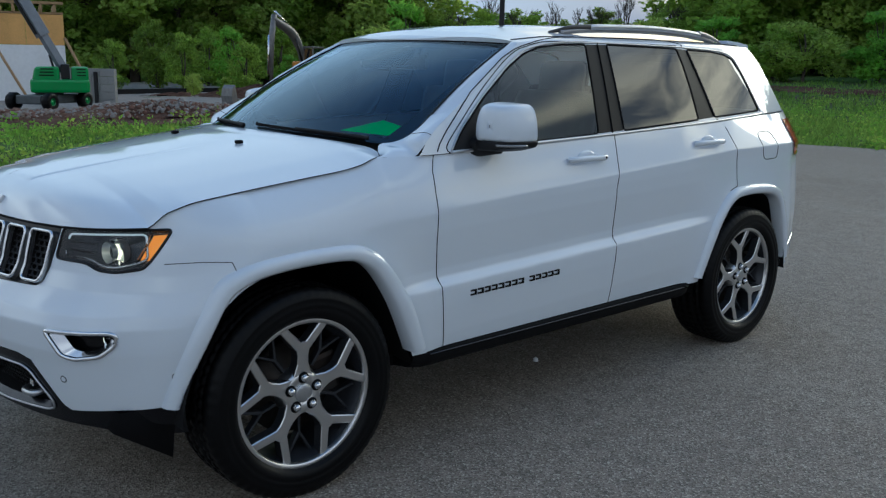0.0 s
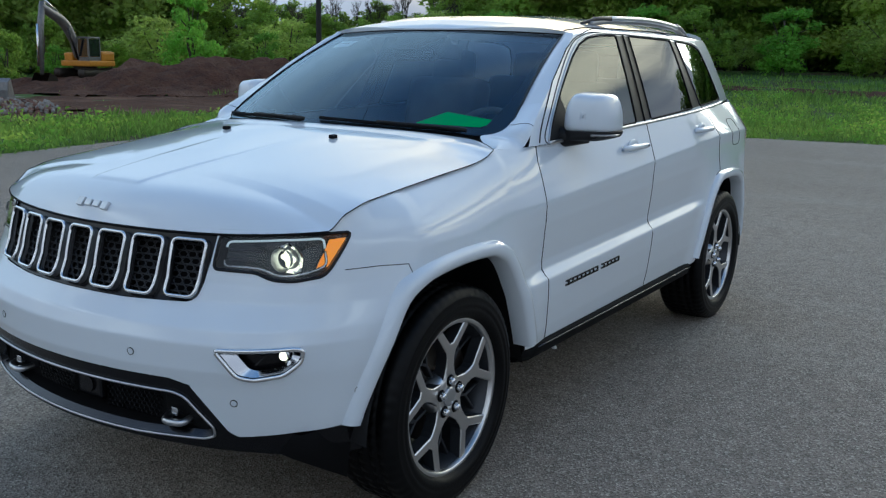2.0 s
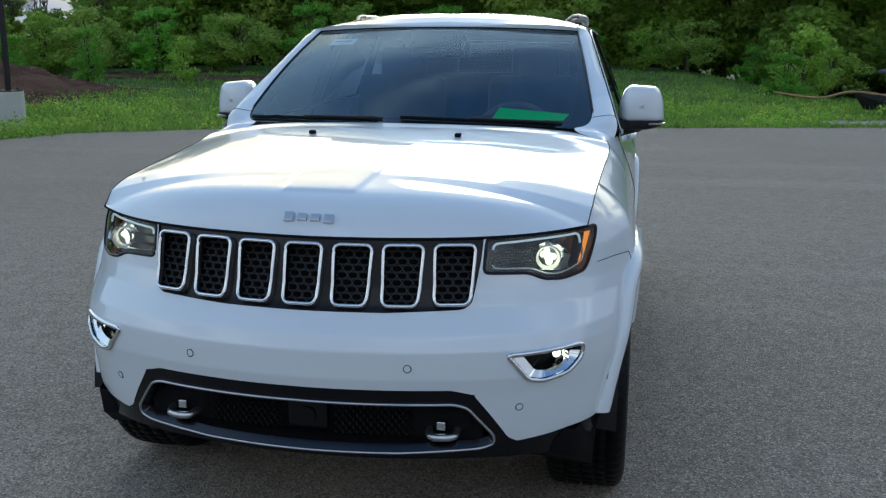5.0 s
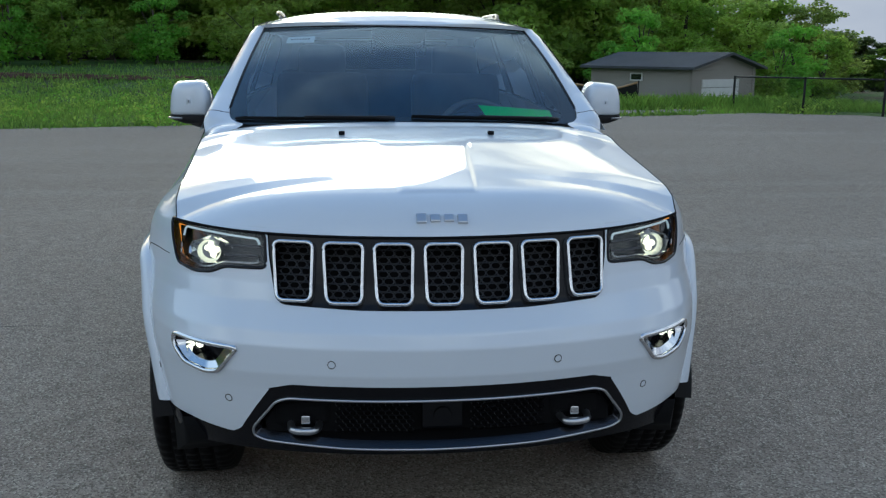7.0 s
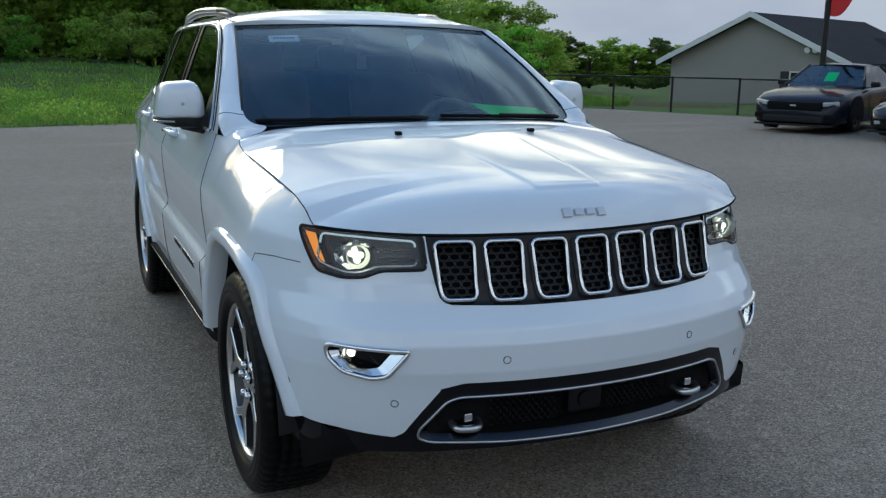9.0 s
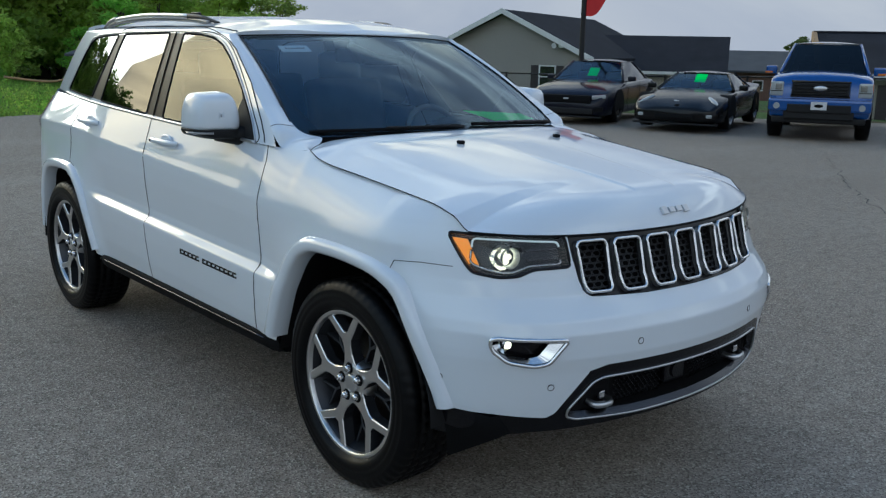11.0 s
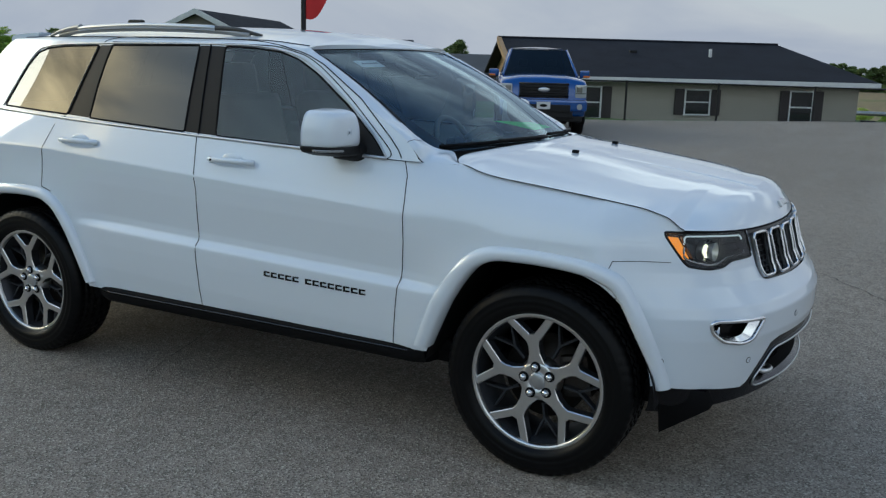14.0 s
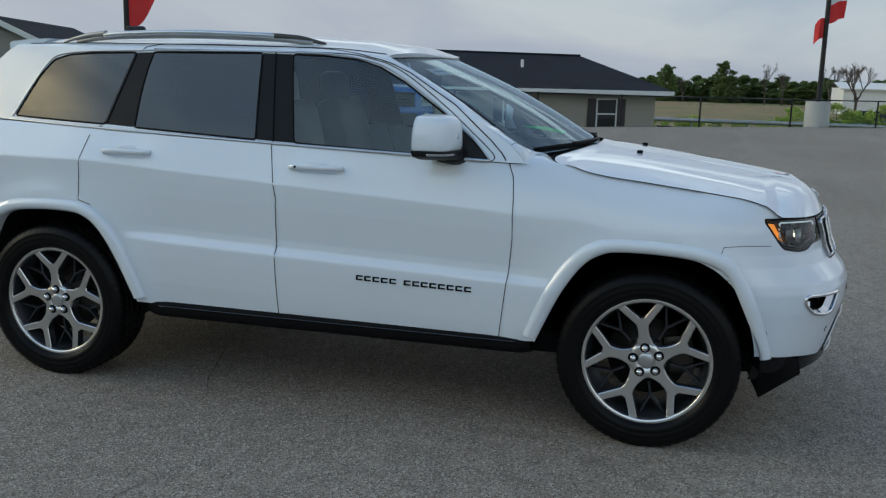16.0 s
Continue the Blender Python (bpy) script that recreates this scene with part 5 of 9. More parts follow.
LIP = [(0.094, 0.255), (0.1075, 0.2585), (0.1105, 0.2605), (0.1120, 0.2770), (0.1085, 0.2805), (0.100, 0.2815)]
barrel_mesh = mesh_of("rim_barrel", *lathe(RIM, 96), GREYRIM)
lip_mesh = mesh_of("rim_lip", *lathe(LIP, 96), MACHINED)


def extruded(outline, x_front, depth, inset, front_mat, side_mat, name, dish=0.0):
    """A flat outline (y, z) with a bevelled front face and deep sides."""
    o = np.array(outline)
    i = grown(o, inset)
    def xf(p):
        return x_front + dish * (np.hypot(*p) - 0.2)
    k = len(o)
    verts = [(xf(p), *p) for p in i] + [(xf(p) - inset, *p) for p in o] + [(xf(p) - depth, *(p)) for p in o]
    faces = [tuple(range(k))]
    for a in range(k):
        b = (a + 1) % k
        faces += [(k + a, k + b, b, a), (2 * k + a, 2 * k + b, k + b, k + a)]
    me = mesh_of(name, verts, faces, front_mat, False)
    me.materials.append(side_mat)
    me.polygons.foreach_set("material_index", [0] + [1 if f % 2 else 0 for f in range(2 * k)])
    bm = bmesh.new()
    bm.from_mesh(me)
    bmesh.ops.triangulate(bm, faces=[f for f in bm.faces if len(f.verts) > 4])
    bmesh.ops.recalc_face_normals(bm, faces=bm.faces)
    bm.to_mesh(me)
    bm.free()
    return me


half = [(0.055, 0.042), (0.082, 0.032), (0.108, 0.0235), (0.140, 0.0225), (0.160, 0.0275), (0.250, 0.1080)]
tip = [(0.264, 0.086)]
Yout = [(w, r) for r, w in half + tip[:1]] + [(0.0810, 0.2655), (0.010, 0.190), (-0.010, 0.190), (-0.0810, 0.2655)] + [(-w, r) for r, w in (tip[:1] + half[::-1])]
spoke_mesh = extruded(Yout, 0.100, 0.045, 0.0035, MACHINED, GREYRIM, "spoke", dish=0.06)
inner_out = [(0.006, 0.10), (0.005, 0.158), (0.052, 0.236), (0.044, 0.240), (0.0, 0.170), (-0.044, 0.240), (-0.052, 0.236), (-0.005, 0.158), (-0.006, 0.10)]
inner_mesh = extruded(inner_out, 0.062, 0.03, 0.002, GREYRIM, GREYRIM, "inner_spoke")
hub_mesh = mesh_of("hub", *lathe([(0.04, 0.090), (0.080, 0.082), (0.092, 0.074), (0.0945, 0.062), (0.0935, 0.040), (0.090, 0.036), (0.090, 0.0001)], 60), MACHINED)
cap_mesh = mesh_of("hub_cap", *lathe([(0.088, 0.034), (0.0965, 0.0335), (0.0985, 0.030), (0.1, 0.015), (0.1, 0.0001)], 40), SATIN)
nut_mesh = mesh_of("lug_nut", *lathe([(0.085, 0.0135), (0.108, 0.0125), (0.113, 0.009), (0.114, 0.0001)], 12), CHROME)
pocket_mesh = mesh_of("nut_pocket", *lathe([(0.094, 0.0215), (0.0965, 0.0205), (0.0965, 0.0001)], 20), SEAM)
disc_mesh = mesh_of("brake_disc", *lathe([(-0.02, 0.17), (0.005, 0.17), (0.006, 0.09), (0.03, 0.085), (0.03, 0.0001)], 60), IRON)
bm = bmesh.new()
add_box(bm, (-0.05, 0.075, -0.085), (0.035, 0.195, 0.085), 0.02)
cal = bpy.data.meshes.new("brake_caliper")
bm.to_mesh(cal)
bm.free()
cal.materials.append(IRON)


def wheel(x, y, turn, spin):
    w = new("wheel")
    w.parent = car
    w.matrix_basis = pose(x, y, 0.381, 0, 0, turn) @ pose(0, 0, 0, spin)
    w["label"] = "20-inch machined alloy wheel with black tyre"
    def add(me, m=Matrix()):
        o = new(me.name.split(".")[0], me)
        o.parent = w
        o.matrix_basis = m
        return o
    for me in (tyre_mesh, barrel_mesh, lip_mesh, hub_mesh, cap_mesh):
        add(me)
    add(disc_mesh)
    add(cal, pose(0, 0, 0, -spin + 10))
    for k in range(5):
        add(spoke_mesh, pose(0, 0, 0, 72 * k))
        add(inner_mesh, pose(0, 0, 0, 72 * k + 36))
        a = math.radians(72 * k)
        add(nut_mesh, Matrix.Translation((0, 0.057 * -math.sin(a), 0.057 * math.cos(a))))
        add(pocket_mesh, Matrix.Translation((0, 0.057 * -math.sin(a), 0.057 * math.cos(a))))
    return w


wheel(0.795, 0, 0, 0)
wheel(0.79, WB, 0, 12)
wheel(-0.795, 0, 180, 9)
wheel(-0.79, WB, 180, 4)

# ---- cabin ----
cabin = box("cabin_floor", (-0.72, 0.62, 0.44), (0.72, 3.3, 0.60), CABIN, car, bevel=0.03)
verts, faces = [], []
for i, u in enumerate(np.linspace(-1, 1, 21)):
    b = screen(np.array([[u * 0.97, 0.02]]))[0]
    for t, (dy, dz) in enumerate(((0.01, -0.02), (0.15, -0.020), (0.32, -0.012), (0.42, -0.03), (0.46, -0.10), (0.44, -0.5))):
        verts.append((b[0] * (0.985 if t < 3 else 0.95), 0.42 + dy + 0.10 * u * u * (1 - t / 5), 1.215 + dz))
for i in range(20):
    for k in range(5):
        faces.append((i * 6 + k, (i + 1) * 6 + k, (i + 1) * 6 + k + 1, i * 6 + k + 1))
dash = shape("dashboard", verts, faces, CABIN, car, "dark soft dashboard")
hump = smooth_line([(0.17, 0.86, 1.20), (0.26, 0.85, 1.228), (0.37, 0.85, 1.236), (0.48, 0.85, 1.228), (0.57, 0.86, 1.20)], 4)
tube("instrument_hood", hump, 0.022, CABIN, dash)
c, a = Vector((0.37, 1.02, 1.12)), 0.185
m = Matrix.Translation(c) @ pose(0, 0, 0, 62)
sw = tube("steering_wheel", [m @ Vector((a * math.cos(t), a * math.sin(t), 0)) for t in np.arange(40) * math.pi / 20], 0.016, LEATHER, car, "dark steering wheel", n=8, closed=True)
bm = bmesh.new()
add_cyl(bm, m @ Vector((0, 0, -0.02)), m @ Vector((0, 0, 0.03)), 0.075, 0.06, 20)
for t in (0, math.pi, -math.pi / 2):
    add_cyl(bm, m @ Vector((0, 0, 0)), m @ Vector((0.18 * math.cos(t), 0.18 * math.sin(t), 0)), 0.016, 0.014, 8)
part("wheel_hub", bm, CABIN, sw)
cyl("steering_column", c, c + Vector((0, -0.3, -0.12)), 0.05, CABIN, sw)


def seat(x, y, w, posts):
    bm = bmesh.new()
    add_box(bm, (x - w / 2, y - 0.30, 0.70), (x + w / 2, y + 0.22, 0.86), 0.06)
    s = part("seat", bm, LEATHER, car, "dark leather seat", True)
    bm = bmesh.new()
    add_box(bm, (-w / 2, -0.07, 0.0), (w / 2, 0.07, 0.62), 0.06, pose(x, y + 0.24, 0.80, -14))
    part("seat_back", bm, LEATHER, s, smooth=True)
    for hx in posts:
        bm = bmesh.new()
        add_box(bm, (-0.13, -0.05, 0.0), (0.13, 0.05, 0.20), 0.045, pose(hx, y + 0.40, 1.355, -8))
        h = part("headrest", bm, LEATHER, s, smooth=True)
        for d in (-0.05, 0.05):
            cyl("headrest_post", (hx + d, y + 0.395, 1.27), (hx + d, y + 0.40, 1.375), 0.006, CHROME, h, n=8)


seat(0.37, 1.50, 0.50, (0.37,))
seat(-0.37, 1.50, 0.50, (-0.37,))
seat(0.0, 2.42, 1.30, (0.36, -0.36))
verts = [tuple(p) for p in shell(np.stack([np.repeat(np.linspace(1.3, 3.2, 12), 9), np.tile(np.linspace(ZC + 0.02, ZC + 0.80, 9), 12)], 1)) - np.array([0, 0, 0.035])]
faces = [(i * 9 + k, (i + 1) * 9 + k, (i + 1) * 9 + k + 1, i * 9 + k + 1) for i in range(11) for k in range(8)]
mirrored("headliner", verts, faces, HEADLINER, car, "pale headliner")
bm = bmesh.new()
add_box(bm, (-0.125, -0.03, -0.085), (0.125, 0.03, 0.07), 0.025, pose(0, 1.075, 1.555, -60))
pod = part("camera_pod", bm, GLOSSBLACK, car, "black sensor pod behind the glass")
bm = bmesh.new()
add_cyl(bm, (-0.01, 1.08, 1.55), (-0.01, 1.055, 1.545), 0.018, 0.02, 16)
part("pod_lens", bm, CHROME, pod)
box("rear_view_mirror", (-0.13, 1.20, 1.50), (0.13, 1.225, 1.575), BLACK, car, bevel=0.015)
box("cargo_cover", (-0.66, 2.85, 0.95), (0.66, 3.35, 0.98), CABIN, car, bevel=0.01)

# papers that lie on the dash and stick to the glass
cq = [(0.335, 0.56, 1.250), (0.625, 0.58, 1.248), (0.64, 0.70, 1.266), (0.335, 0.79, 1.284)]
gc = shape("price_card", cq + [(x, y, z + 0.002) for x, y, z in cq], [(0, 1, 2, 3), (7, 6, 5, 4), (0, 4, 5, 1), (1, 5, 6, 2), (2, 6, 7, 3), (3, 7, 4, 0)], GREENCARD, None, smooth=False)
tagged(gc, "fluorescent green price card lying on the dashboard", "card")
uu = [(-0.795, 0.788), (-0.795, 0.868), (-0.60, 0.868), (-0.60, 0.788)]
stq = screen(np.array(uu)) + np.array([0, 0.004, -0.004])
st = shape("stock_label", list(stq) + list(stq + np.array([0, 0.002, -0.002])), [(0, 1, 2, 3), (7, 6, 5, 4)], WHITECARD, car, "white paper stock label", smooth=False)
lab = [screen(np.array([[-0.765 + 0.02 * i, 0.818], [-0.755 + 0.02 * i, 0.818], [-0.755 + 0.02 * i, 0.836], [-0.765 + 0.02 * i, 0.836]])) + np.array([0, 0.002, -0.002]) for i in range(7)]
shape("label_print", np.concatenate(lab), [tuple(4 * i + k for k in range(4)) for i in range(7)], SEAM, st, "dark printed bars", smooth=False)

# ---- ground ----
def soil(name, tones, scale, fine, bump):
    """Ground with three tones laid by two noises."""
    m = mat(name, tones[0], 0.92, scale=scale, fine=fine, bump=bump, other=tones[1], spec=0.2)
    n, l = m.node_tree.nodes, m.node_tree.links
    p = n["Principled BSDF"]
    src = p.inputs["Base Color"].links[0].from_socket
    t = n.new("ShaderNodeTexNoise")
    t.inputs["Scale"].default_value, t.inputs["Detail"].default_value = scale * 0.22, 6
    tc = n.new("ShaderNodeTexCoord")
    l.new(tc.outputs["Object"], t.inputs["Vector"])
    r = n.new("ShaderNodeMapRange")
    r.inputs["From Min"].default_value, r.inputs["From Max"].default_value = 0.50, 0.64
    l.new(t.outputs["Fac"], r.inputs["Value"])
    x = n.new("ShaderNodeMix")
    x.data_type = "RGBA"
    l.new(r.outputs["Result"], x.inputs["Factor"])
    l.new(src, x.inputs["A"])
    x.inputs["B"].default_value = (*tones[2], 1)
    l.new(x.outputs["Result"], p.inputs["Base Color"])
    return m


def asphalt_material():
    m = bpy.data.materials.new("worn_asphalt")
    m.use_nodes = True
    n, l = m.node_tree.nodes, m.node_tree.links
    p = n["Principled BSDF"]
    p.inputs["Roughness"].default_value = 0.86
    p.inputs["Specular IOR Level"].default_value = 0.35
    tc = n.new("ShaderNodeTexCoord")
    def noise_at(scale, detail=6, stretch=None):
        t = n.new("ShaderNodeTexNoise")
        t.inputs["Scale"].default_value, t.inputs["Detail"].default_value = scale, detail
        if stretch:
            mp = n.new("ShaderNodeMapping")
            mp.inputs["Scale"].default_value = stretch
            mp.inputs["Rotation"].default_value = (0, 0, 0.5)
            l.new(tc.outputs["Object"], mp.inputs["Vector"])
            l.new(mp.outputs["Vector"], t.inputs["Vector"])
        else:
            l.new(tc.outputs["Object"], t.inputs["Vector"])
        return t.outputs["Fac"]
    def ramp(v, a, b, lo=0.0, hi=1.0):
        r = n.new("ShaderNodeMapRange")
        r.inputs["From Min"].default_value, r.inputs["From Max"].default_value = a, b
        r.inputs["To Min"].default_value, r.inputs["To Max"].default_value = lo, hi
        l.new(v, r.inputs["Value"])
        return r.outputs["Result"]
    def mixed(f, a, b):
        x = n.new("ShaderNodeMix")
        x.data_type = "RGBA"
        l.new(f, x.inputs["Factor"])
        for key, v in (("A", a), ("B", b)):
            if isinstance(v, tuple):
                x.inputs[key].default_value = (*v, 1)
            else:
                l.new(v, x.inputs[key])
        return x.outputs["Result"]
    vo = n.new("ShaderNodeTexVoronoi")
    vo.inputs["Scale"].default_value = 140.0
    l.new(tc.outputs["Object"], vo.inputs["Vector"])
    sep = n.new("ShaderNodeSeparateColor")
    l.new(vo.outputs["Color"], sep.inputs["Color"])
    base = mixed(ramp(noise_at(0.22, 4), 0.35, 0.65), (0.262, 0.222, 0.182), (0.320, 0.274, 0.226))
    base = mixed(ramp(noise_at(0.5, 5, (0.25, 2.2, 1)), 0.52, 0.72, 0, 0.55), base, (0.385, 0.348, 0.294))
    base = mixed(ramp(noise_at(9.0, 6), 0.40, 0.70, 0, 0.42), base, (0.135, 0.120, 0.097))
    base = mixed(ramp(sep.outputs[0], 0.52, 0.80, 0, 0.66), base, (0.072, 0.060, 0.046))
    base = mixed(ramp(sep.outputs[1], 0.80, 0.93, 0, 0.55), base, (0.610, 0.565, 0.465))
    l.new(base, p.inputs["Base Color"])
    bp = n.new("ShaderNodeBump")
    bp.inputs["Strength"].default_value, bp.inputs["Distance"].default_value = 0.8, 0.0045
    l.new(vo.outputs["Distance"], bp.inputs["Height"])
    l.new(bp.outputs["Normal"], p.inputs["Normal"])
    return m


ASPHALT = asphalt_material()
MEADOW = soil("meadow_soil", ((0.060, 0.108, 0.026), (0.100, 0.165, 0.038), (0.085, 0.068, 0.038)), 0.9, 14, 0.05)
DIRT = soil("red_brown_dirt", ((0.125, 0.060, 0.036), (0.062, 0.032, 0.022), (0.15, 0.086, 0.056)), 2.4, 11, 0.16)
GRAVEL = soil("pale_gravel", ((0.34, 0.32, 0.29), (0.25, 0.235, 0.215), (0.30, 0.27, 0.23)), 1.2, 30, 0.03)
STRAW = soil("dry_field", ((0.30, 0.23, 0.12), (0.24, 0.19, 0.10), (0.20, 0.19, 0.08)), 0.4, 6, 0.03)
LOT = [(-14, -45), (-9.6, -4), (-9.7, 2), (-11.0, 8.8), (-9.8, 13), (-6.8, 15.5), (-3.1, 16.5), (0.5, 17.2), (3.1, 18.2), (7, 19.3), (11.0, 20.7), (13.6, 19.8), (15.0, 16.8), (17.5, 12.0), (21.3, 6.4), (25.7, 1.9), (30.2, -3.7), (34.0, -9.5), (50, -34), (50, -45)]


def ground_height(x, y):
    back = 1.05 * step(19, 56, y) * (1 - step(0, 13, x))
    side = -0.55 * step(21, 36, y) * step(3, 12, x)
    right = -0.30 * step(17, 30, x) - 1.15 * step(32, 52, x)
    left = -0.25 * step(22, 38, -x)
    return back + side + right + left


axis_x = np.unique(np.concatenate([np.linspace(-420, -60, 10), np.linspace(-60, 60, 97), np.linspace(60, 420, 10)]))
axis_y = np.unique(np.concatenate([np.linspace(-420, -46, 8), np.linspace(-46, 80, 101), np.linspace(80, 420, 10)]))
gx, gy = np.meshgrid(axis_x, axis_y)
pts = np.stack([gx.ravel(), gy.ravel()], 1)
gz = ground_height(pts[:, 0], pts[:, 1]) + 0.05 * np.array([noise.noise((a * 0.35, b * 0.35, 0.0)) for a, b in pts])
hold, gap = inside(LOT, pts), nearest(LOT, pts)[1]
gz = np.where(hold, -0.10, gz * np.clip(gap / 3, 0, 1) + 0.0)
nx, ny = len(axis_x), len(axis_y)
faces = [(j * nx + i, j * nx + i + 1, (j + 1) * nx + i + 1, (j + 1) * nx + i) for j in range(ny - 1) for i in range(nx - 1)]
ground = shape("ground", np.column_stack([pts, gz]), faces, MEADOW)
tagged(ground, "rough green meadow ground with bare soil patches", "ground", kind="structure")
edge = dense(LOT, 0.5)
edge = edge + np.array([[0.10 * noise.noise((a * 0.9, b * 0.9, 3.0)), 0.10 * noise.noise((a * 0.9, b * 0.9, 7.0))] for a, b in edge])
bm = bmesh.new()
top_ring = [bm.verts.new((a, b, 0.0)) for a, b in edge]
low_ring = [bm.verts.new((a, b, -0.16)) for a, b in edge]
bm.faces.new(top_ring)
for i in range(len(edge)):
    j = (i + 1) % len(edge)
    bm.faces.new((top_ring[j], top_ring[i], low_ring[i], low_ring[j]))
lot = part("road", bm, ASPHALT)
tagged(lot, "worn grey asphalt parking lot with pale streaks and cracks", "parking lot", kind="structure")
CRACK = mat("crack_filler", (0.035, 0.034, 0.033), 0.9)
def crack(a, b, wide, seed, bend=0.25):
    random.seed(seed)
    a, b = np.array(a, float), np.array(b, float)
    n = max(12, int(np.linalg.norm(b - a) / 0.10))
    d = (b - a) / np.linalg.norm(b - a)
    s = np.array([-d[1], d[0]])
    off, verts = 0.0, []
    for i in range(n + 1):
        off = off * 0.93 + random.uniform(-1, 1) * bend * 0.12
        p = a + (b - a) * i / n + s * off
        w = wide * random.uniform(0.25, 1.0) * (0.3 + 0.7 * math.sin(math.pi * i / n))
        verts += [(*(p + s * w), 0.004), (*(p - s * w), 0.004)]
    shape("asphalt_crack", verts, [(2 * i, 2 * i + 1, 2 * i + 3, 2 * i + 2) for i in range(n)], CRACK, lot, "thin dark asphalt crack", smooth=False)


crack((5.2, 0.3), (1.5, -1.9), 0.006, 1)
crack((-2.75, 1.88), (-1.65, 1.72), 0.005, 2)
crack((-1.35, 2.0), (0.1, 2.38), 0.0026, 3)
crack((12.6, 5.2), (5.0, 0.2), 0.009, 5, 0.35)
crack((3.2, 6.2), (9.5, 9.8), 0.005, 6)
crack((-1.5, 10.5), (8.5, 12.4), 0.006, 8)
stone = bmesh.new()
bmesh.ops.create_icosphere(stone, subdivisions=1, radius=0.016, matrix=Matrix.Translation((0.415, 1.746, 0.008)))
tagged(part("pebble", stone, WHITECARD), "small pale pebble lying on the asphalt", "stone")


def patch(name, poly, material, label, lift=0.03, category="ground", step_m=0.7, rough=0.06, rise=None):
    """A ground patch that follows the terrain a little above it."""
    p = np.array(poly, float)
    lo, hi = p.min(0), p.max(0)
    xs, ys = np.arange(lo[0], hi[0] + step_m, step_m), np.arange(lo[1], hi[1] + step_m, step_m)
    a, b = np.meshgrid(xs, ys)
    sh = Sheet(np.stack([a, b], -1).reshape(-1, 2), len(ys), len(xs))
    sh.region(poly, "in")
    def bend(q):
        z = ground_height(q[:, 0], q[:, 1]) + lift
        if rise is not None:
            z = z + rise(q[:, 0], q[:, 1])
        gapq = nearest(poly, q)[1]
        z = z + rough * np.array([noise.noise((u * 0.8, v * 0.8, 2.0)) + 0.5 * noise.noise((u * 2.3, v * 2.3, 5.0)) for u, v in q]) * np.clip(gapq / 0.8, 0, 1)
        z = np.where(gapq < 0.05, z - lift - 0.05, z)
        return np.column_stack([q, z])
    v, f = sh.piece("in", bend)
    return tagged(shape(name, v, f, material), label, category, kind="structure")


patch("gravel_yard", [(-60, 0), (-60, 26), (-38, 24), (-27.5, 15.5), (-22.3, 12.8), (-21.0, 8.5), (-21.8, 4), (-22.0, 0)], GRAVEL, "pale gravel construction yard")
patch("bare_soil", [(-22.3, -2), (-22.2, 5.6), (-21.2, 8.3), (-22.5, 12.5), (-25, 15.5), (-19, 22), (-15.8, 18.5), (-15.2, 12.5), (-15.6, 7), (-16.6, -2)], DIRT, "bare reddish soil beside the yard", lift=0.04, rough=0.05)
patch("bare_soil", [(-26, 36.0), (-3, 33.5), (-2, 35.5), (-12, 37.5), (-26, 39.5)], DIRT, "low bank of bare brown soil across the meadow", lift=0.05, rough=0.16, step_m=0.4)
patch("concrete_apron", [(5.2, 19.6), (8.4, 20.4), (10.2, 21.3), (9.6, 22.0), (5.2, 20.8)], GRAVEL, "pale broken gravel at the lot edge", lift=0.03, step_m=0.3, rough=0.05)
patch("dry_field", [(51, -40), (51, 18), (128, 30), (128, -60)], STRAW, "dry tan field beyond the road", lift=0.05, step_m=4.0)
ROADGREY = soil("far_road_asphalt", ((0.20, 0.20, 0.20), (0.17, 0.17, 0.17), (0.22, 0.22, 0.21)), 0.5, 30, 0.003)
patch("road_far", [(42.0, 12), (47.5, 12), (50, -30), (44.5, -30)], ROADGREY, "grey road behind the fence", lift=0.06, step_m=1.0, rough=0.0)

# dirt mound
def mound_rise(x, y):
    u = (x + 25.6) * 0.62 + (y - 21.6) * 0.785
    w = (x + 25.6) * 0.785 - (y - 21.6) * 0.62
    ridge = np.exp(-(w / 2.6) ** 2) * (1 - step(6.0, 10.5, u)) * (1 - step(2.0, 5.5, -u))
    pad = 0.38 * np.exp(-(((x + 31.9) / 3.0) ** 2 + ((y - 21.0) / 2.6) ** 2) ** 2)
    return np.maximum(1.2 * ridge * (0.86 + 0.14 * np.sin(u * 0.9 + 0.5) + 0.12 * np.sin(u * 2.3) + 0.06 * np.sin(u * 5.1 + w * 3)), pad)


mp = [(-36.5, 15.5), (-37, 21), (-30, 28), (-22, 32), (-16.5, 29), (-17, 22), (-24.5, 16.0), (-31, 16.5)]
mo = patch("dirt_mound", mp, DIRT, "long mound of dug reddish-brown earth", lift=0.05, category="mound", step_m=0.25, rough=0.34, rise=mound_rise)
mo["kind"] = ""

